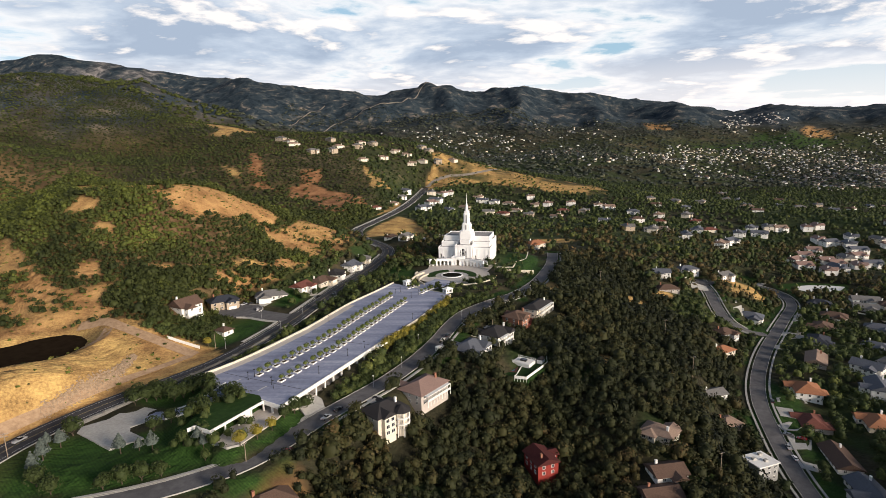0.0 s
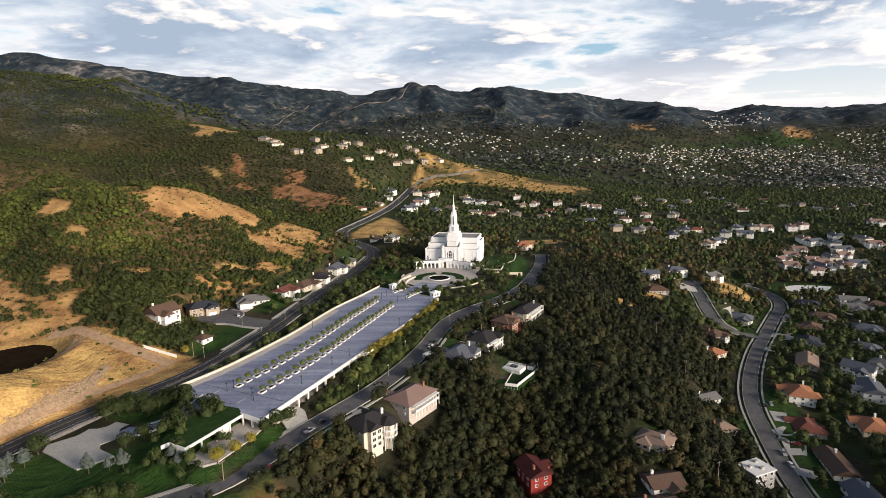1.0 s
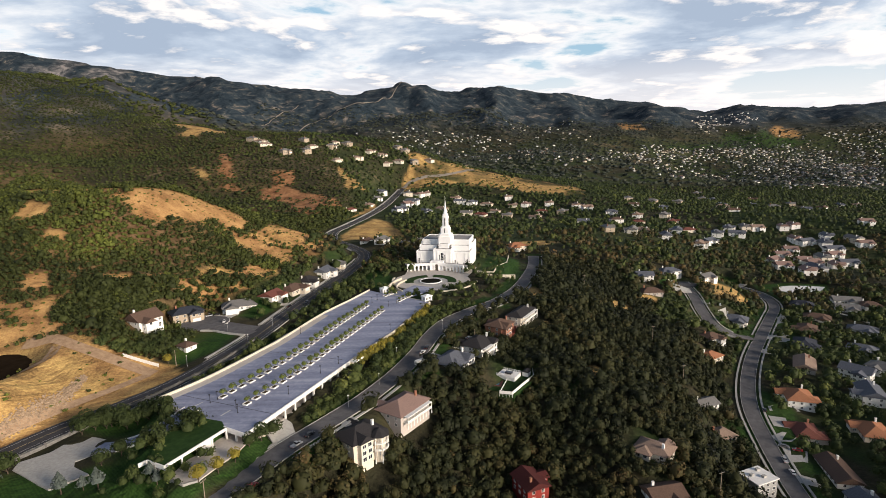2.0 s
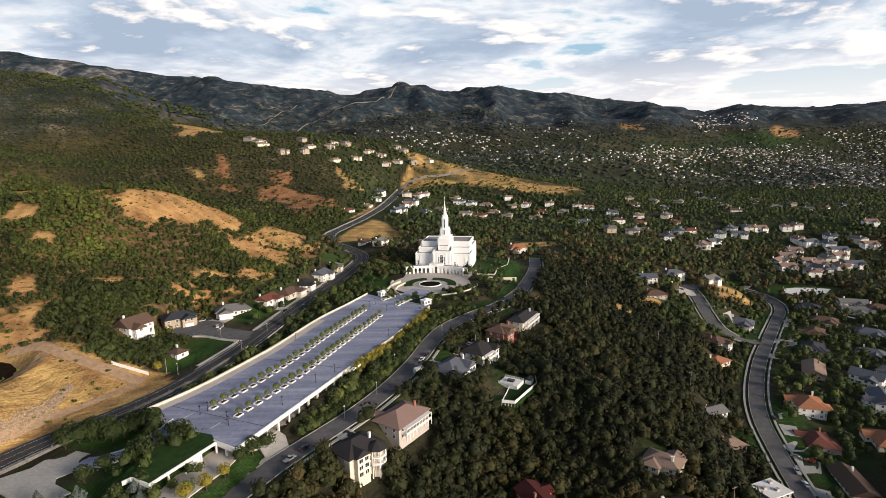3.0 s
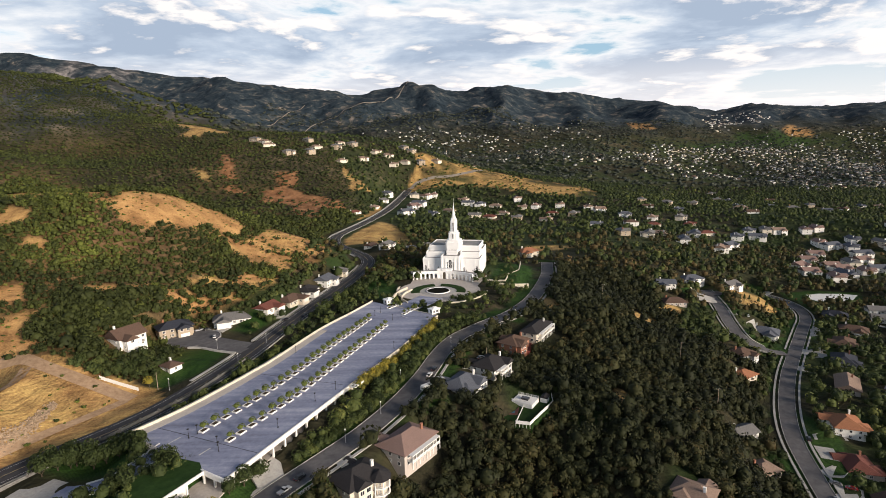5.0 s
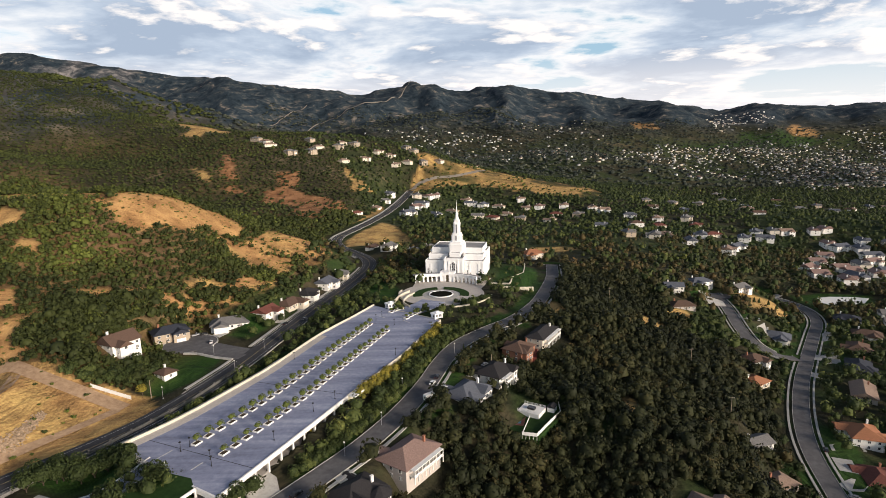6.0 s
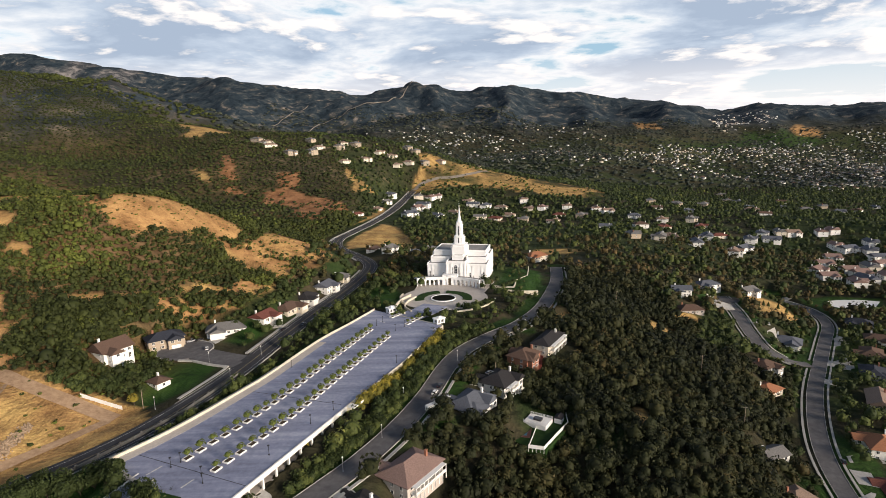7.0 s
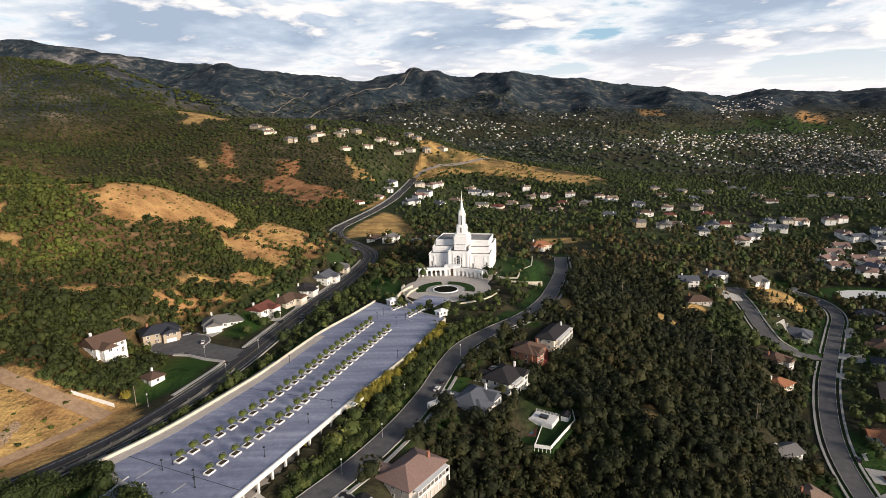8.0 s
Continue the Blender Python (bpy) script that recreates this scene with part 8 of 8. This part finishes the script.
def make_car(colour, label, long=4.7, tall=1.5, pickup=False):
    C = thing("car", pose(0, 0, 0), label, "car", "parked cars")
    w, L = 0.9, long / 2
    bm = bmesh.new()
    prof = [(-L, 0.35), (L, 0.35), (L, 0.75), (L - 0.25, 0.95), (-L + 0.2, 1.0), (-L, 0.85)]
    upright(bm, prof, -w, w)
    part("body", bm, CAR_PAINT[colour], C, bevel=0.08)
    bm = bmesh.new()
    cab = [(-L * 0.2 if pickup else -L * 0.72, 0.95), (L * 0.5, 0.93), (L * 0.22, tall - 0.06), (-L * 0.15 if pickup else -L * 0.5, tall - 0.06)]
    upright(bm, cab, -w * 0.86, w * 0.86)
    cabin = part("window_band", bm, CAR_GLASS, C, "dark car windows", 0.04)
    bm = bmesh.new()
    box(bm, cab[3][0] - 0.05, cab[2][0] + 0.05, -w * 0.8, w * 0.8, tall - 0.07, tall)
    part("roof", bm, CAR_PAINT[colour], C, bevel=0.03)
    for u in (-L * 0.62, L * 0.62):
        for v in (-w, w):
            bm = bmesh.new()
            upright(bm, ring(u, 0.34, 0.34, 12), v - 0.11, v + 0.11)
            wheel = part("wheel", bm, RUBBER, C)
            bm = bmesh.new()
            upright(bm, ring(u, 0.34, 0.2, 8), v - 0.13, v + 0.13)
            part("rim", bm, METAL_PALE, wheel)
    for v in (-0.62, 0.62):
        bm = bmesh.new()
        box(bm, L - 0.06, L + 0.02, v - 0.2, v + 0.2, 0.62, 0.78)
        part("headlight", bm, LAMP_HEAD, C)
        bm = bmesh.new()
        box(bm, -L - 0.02, -L + 0.06, v - 0.2, v + 0.2, 0.7, 0.86)
        part("tail_light", bm, LAMP_RED, C)
    return C


def put_cars(C, spots):
    for k, (x, y, z, a) in enumerate(spots):
        if k:
            copy_thing(C, pose(x, y, z, 0, 0, a))
        else:
            C.matrix_world = pose(x, y, z, 0, 0, a)


put_cars(make_car("white", "white sedan parked at the roadside"), [(-3.0, 306.5, -5.0, 68), (-151.4, 374.5, -2.7, 30), (-131, 366, -2.7, 110), (171.5, 252, -49.8, 80), (252, 470, -34, 70)])
put_cars(make_car("black", "black car parked at the roadside"), [(-0.5, 313, -4.7, 70), (-48.8, 227.2, -7.55, 54), (-155.5, 372, -2.7, 35), (-141, 380.5, -2.6, 40), (191, 306, -46.1, 65), (-96, 396, -2.6, 76)])
put_cars(make_car("silver", "silver pickup truck parked at the kerb", 5.4, 1.75, True), [(-52.5, 220.2, -7.8, 55), (-172.2, 203, -6.9, 74), (-145, 379, -2.6, 40), (173.5, 261, -49.1, 75), (1.5, 300.5, -4.75, 30)])
put_cars(make_car("red", "dark red car parked along the street"), [(-62.1, 194.5, -8.2, 55), (184.5, 268, -48.3, 150)])
put_cars(make_car("grey", "dark grey car parked on a driveway"), [(180, 272, -48.3, 150), (24, 326, -4.6, 40), (-86, 405, -2.6, 256)])


def make_camper():
    C = thing("camper_trailer", pose(-3.6, 290.5, -4.9, 0, 0, 38), "white camper trailer parked beside the house", "trailer")
    bm = bmesh.new()
    upright(bm, [(-3.6, 0.5), (3.4, 0.5), (3.7, 1.4), (3.2, 2.9), (-3.4, 2.95), (-3.7, 2.4)], -1.2, 1.2)
    part("body", bm, PAINT_WHITE, C, bevel=0.1)
    for u in (-2.0, 0.3, 2.2):
        add_window(C, facing(u, -1.2, 1.4, 0), 1.0, 0.7)
    for u in (-0.5, 0.4):
        for v in (-1.1, 1.1):
            bm = bmesh.new()
            upright(bm, ring(u, 0.35, 0.35, 12), v - 0.12, v + 0.12)
            part("wheel", bm, RUBBER, C)


make_camper()


# ---- fences, pool terrace ----
def fence(line, h, gap, mat, label, board=0.14, solid=True):
    F = thing("fence", pose(*line[0]), label, "fence")
    o = Vector(line[0])
    for a, b in zip(line, line[1:]):
        a, b = Vector(a) - o, Vector(b) - o
        L = (b - a).length
        n = max(1, round(L / gap))
        d = (b - a).to_2d()
        turn = math.atan2(d.y, d.x)
        for i in range(n + 1):
            p = a.lerp(b, i / n)
            bm = bmesh.new()
            box(bm, -0.08, 0.08, -0.08, 0.08, -1.5, h + 0.12)
            part("post", bm, mat, F).matrix_local = Matrix.Translation(p) @ Matrix.Rotation(turn, 4, "Z")
        for i in range(n):
            p, q = a.lerp(b, i / n), a.lerp(b, (i + 1) / n)
            bm = bmesh.new()
            w = L / n
            dz = q.z - p.z
            rails = [(0.1, h - 0.02)] if solid else [(0.15, 0.35), (0.55, 0.72), (h - 0.2, h - 0.02)]
            for z0, z1 in rails:
                v = [bm.verts.new((x, y, z + (dz if x else 0))) for z in (z0, z1) for x, y in ((0, -0.03), (w, -0.03), (w, 0.03), (0, 0.03))]
                for f in ((3, 2, 1, 0), (4, 5, 6, 7), (0, 1, 5, 4), (1, 2, 6, 5), (2, 3, 7, 6), (3, 0, 4, 7)):
                    bm.faces.new([v[i2] for i2 in f])
            part("panel", bm, mat, F).matrix_local = Matrix.Translation(p) @ Matrix.Rotation(turn, 4, "Z")


def gz(x, y, dz=0.0):
    return (x, y, ground_z(x, y) + dz)


fence([gz(-161, 302), gz(-152, 301), gz(-142, 299.5)], 1.9, 2.4, PAINT_WHITE, "long white board fence at the dry field's edge")
TERR = -15.2
flat("pool_terrace", [(28, 284), (33, 311), (44, 306), (57, 301), (56, 291), (42, 273.5), (34, 275.5)], -24, TERR, LAWN_MAT, "lawn terrace held by white fences", "terrace")
flat("sport_court", [(29.8, 284.6), (31.4, 293.4), (39.6, 292.6), (37.0, 282.9)], TERR, TERR + 0.05, surface("court_red", (0.14, 0.06, 0.05), (0.19, 0.08, 0.065), 0.8, 0.85, 0.2, stain=0.15), "small red and blue sport court", "court")
flat("court_marking", [(31.4, 286.0), (32.6, 292.0), (37.6, 291.4), (36.0, 284.8)], TERR + 0.05, TERR + 0.06, surface("court_blue", (0.05, 0.13, 0.18), (0.07, 0.17, 0.23), 0.8, 0.85, 0.2, stain=0.1), "blue playing area of the sport court", "court")
fence([(35, 275, TERR), (41, 273.2, TERR), (48, 283, TERR), (55.5, 293, TERR), (56.4, 301, TERR)], 1.7, 1.6, PAINT_WHITE, "white board fence round the pool lawn", solid=True)
fence([(41.5, 292, TERR), (38.5, 284, TERR), (35, 275, TERR)], 1.1, 1.6, PAINT_WHITE, "white rail fence beside the sport court", solid=False)
fence([(33.5, 310.5, TERR + 1.5), (30, 300, TERR + 0.5), (28.4, 292, TERR)], 1.7, 1.6, PAINT_WHITE, "white board fence below the garden", solid=True)


def make_pool_deck():
    D = thing("pool_deck", pose(42.5, 294.5, TERR, 0, 0, -33), "raised white deck with railings and a dark hot tub", "deck")
    bm = bmesh.new()
    box(bm, -5.2, 5.2, -4.2, 4.2, 0, 2.0)
    part("platform", bm, PAINT_WHITE, D)
    for i in range(9):
        for s in (-1, 1):
            bm = bmesh.new()
            box(bm, -5.2 + i * 1.3 - 0.06, -5.2 + i * 1.3 + 0.06, s * 4.1 - 0.06, s * 4.1 + 0.06, 2, 3.0)
            part("post", bm, PAINT_WHITE, D)
    for s in (-1, 1):
        bm = bmesh.new()
        box(bm, -5.2, 5.2, s * 4.1 - 0.05, s * 4.1 + 0.05, 2.88, 3.0)
        box(bm, -5.2, 5.2, s * 4.1 - 0.03, s * 4.1 + 0.03, 2.4, 2.5)
        part("rail", bm, PAINT_WHITE, D)
    T = thing("hot_tub", pose(42.5, 294.5, TERR + 2.0, 0, 0, -33), "dark covered hot tub on the deck", "hot tub")
    bm = bmesh.new()
    box(bm, -1.8, 1.8, -1.2, 1.2, 0, 0.9)
    part("shell", bm, METAL_DARK, T, bevel=0.12)
    bm = bmesh.new()
    box(bm, -1.85, 1.85, -1.25, 1.25, 0.9, 1.0)
    part("cover", bm, GLASS_DARK, T, bevel=0.04)
    S = thing("shed", pose(52.2, 296, TERR, 0, 0, 60), "small white shed with a dark roof", "shed")
    bm = bmesh.new()
    box(bm, -2, 2, -1.6, 1.6, 0, 2.4)
    part("wall", bm, PAINT_WHITE, S)
    bm = bmesh.new()
    roof_solid(bm, -2, 2, -1.6, 1.6, 2.45, 1.0, False, 0.3, 0.12)
    part("roof", bm, ROOFS["dark"], S)


make_pool_deck()
flat("red_terrace", [(49, 361), (57.5, 360), (54, 345), (46, 346.5)], -16, -9.0, surface("red_paving", (0.20, 0.055, 0.045), (0.27, 0.08, 0.06), 0.8, 0.85, 0.2, stain=0.15), "red paved terrace behind the house", "terrace")

# ---- pond and riprap ----
POND_WATER = surface("pond_water", (0.016, 0.011, 0.007), (0.026, 0.018, 0.011), 0.3, 0.4, 0.0, relief=0.02, stain=0.0)
flat("pond", [(p[0], p[1]) for p in curve_points([(*q, 0) for q in POND + POND[:1]], 2.0)][:-1], -2.0, 4.0, POND_WATER, "still brown-black pond water behind the dam", "water")


def track(line, half, label, lift=5.0, step=20.0, mat=None):
    """A pale dirt track laid over the hillside."""
    pts = np.array(curve_points([(x, y, 0) for x, y in line], step))
    d = np.gradient(pts[:, :2], axis=0)
    d /= np.linalg.norm(d, axis=1, keepdims=True)
    n = np.stack([d[:, 1], -d[:, 0]], 1)
    rows = []
    for o in (-half, half):
        p = pts[:, :2] + o * n
        rows.append(np.c_[p, heights(p[:, 0], p[:, 1]) + lift])
    v = np.concatenate(rows)
    m = len(pts)
    i = np.arange(m - 1)
    me = raw_mesh("track", v, np.zeros((0, 3), int), np.stack([i, i + 1, i + m + 1, i + m], 1), np.zeros(len(v)), mat or TRACK_SOIL)
    tagged(new("track", me), label, "track", kind="structure")


DAM_SOIL = surface("dam_soil", (0.28, 0.185, 0.115), (0.43, 0.30, 0.19), 0.5, 0.95, 0.1, stain=0.25)
TRACK_SOIL = surface("track_soil", (0.17, 0.15, 0.125), (0.27, 0.24, 0.205), 0.05, 0.95, 0.1, stain=0.2, stain_scale=0.01)
track([(-214, 306), (-200, 307), (-188, 303), (-176, 300), (-160, 297), (-141, 292)], 3.6, "pale dirt track from the pond to the boulevard", 0.3, 3.0, DAM_SOIL)
track([(-206, 236), (-196, 252), (-189, 268), (-188, 284), (-193, 300)], 2.4, "pale dirt track along the dam's crest", 0.3, 3.0, DAM_SOIL)
track([(-184, 205), (-174, 228), (-160, 254), (-150, 276), (-143, 290)], 2.0, "pale dirt track at the dam's foot", 0.3, 3.0, DAM_SOIL)
track([(-860, 3080), (-832, 3131), (-780, 3273), (-727, 3406)], 2.6, "pale dirt track climbing the far mountain")
track([(-690, 2990), (-667, 3033), (-601, 3200), (-479, 3275), (-323, 3340), (-230, 3418), (-172, 3634), (-131, 3800)], 3.0, "pale firebreak along the far ridge")
track([(-46, 1165), (-31, 1188), (8, 1200), (49, 1228), (87, 1264), (123, 1330)], 4.0, "pale road along the crest of the grassy ridge", 1.5)


def make_riprap():
    r = np.random.default_rng(9)
    n = 2000
    u, v = r.uniform(0, 1, n), r.normal(0, 0.55, n)
    line = np.array([(-179, 222), (-172, 238), (-166, 256), (-169, 279)])
    x = np.interp(u, [0, 0.33, 0.7, 1], line[:, 0]) + 1.8 + v * (1.5 + 1.6 * np.sin(u * 3.1))
    y = np.interp(u, [0, 0.33, 0.7, 1], line[:, 1]) - v * 0.8
    s = r.uniform(0.22, 0.62, n)
    xyz = np.stack([x, y, heights(x, y) + 0.1], 1)
    c = ICO[None] * (1 + 0.35 * r.uniform(-1, 1, (n, 12, 1))) * s[:, None, None] * r.uniform(0.6, 1.2, (n, 1, 3))
    vts = (xyz[:, None] + c).reshape(-1, 3)
    tris = (ICO_F[None] + 12 * np.arange(n)[:, None, None]).reshape(-1, 3)
    me = raw_mesh("riprap", vts, tris, np.zeros((0, 4), int), np.zeros(len(vts)), surface("riprap_stone", (0.20, 0.145, 0.095), (0.42, 0.31, 0.21), 1.1, 0.9, 0.2, relief=0.3, stain=0.2, stain_scale=0.5))
    tagged(new("riprap", me), "band of loose tan stones on the dam's face", "rocks", kind="stuff")


make_riprap()
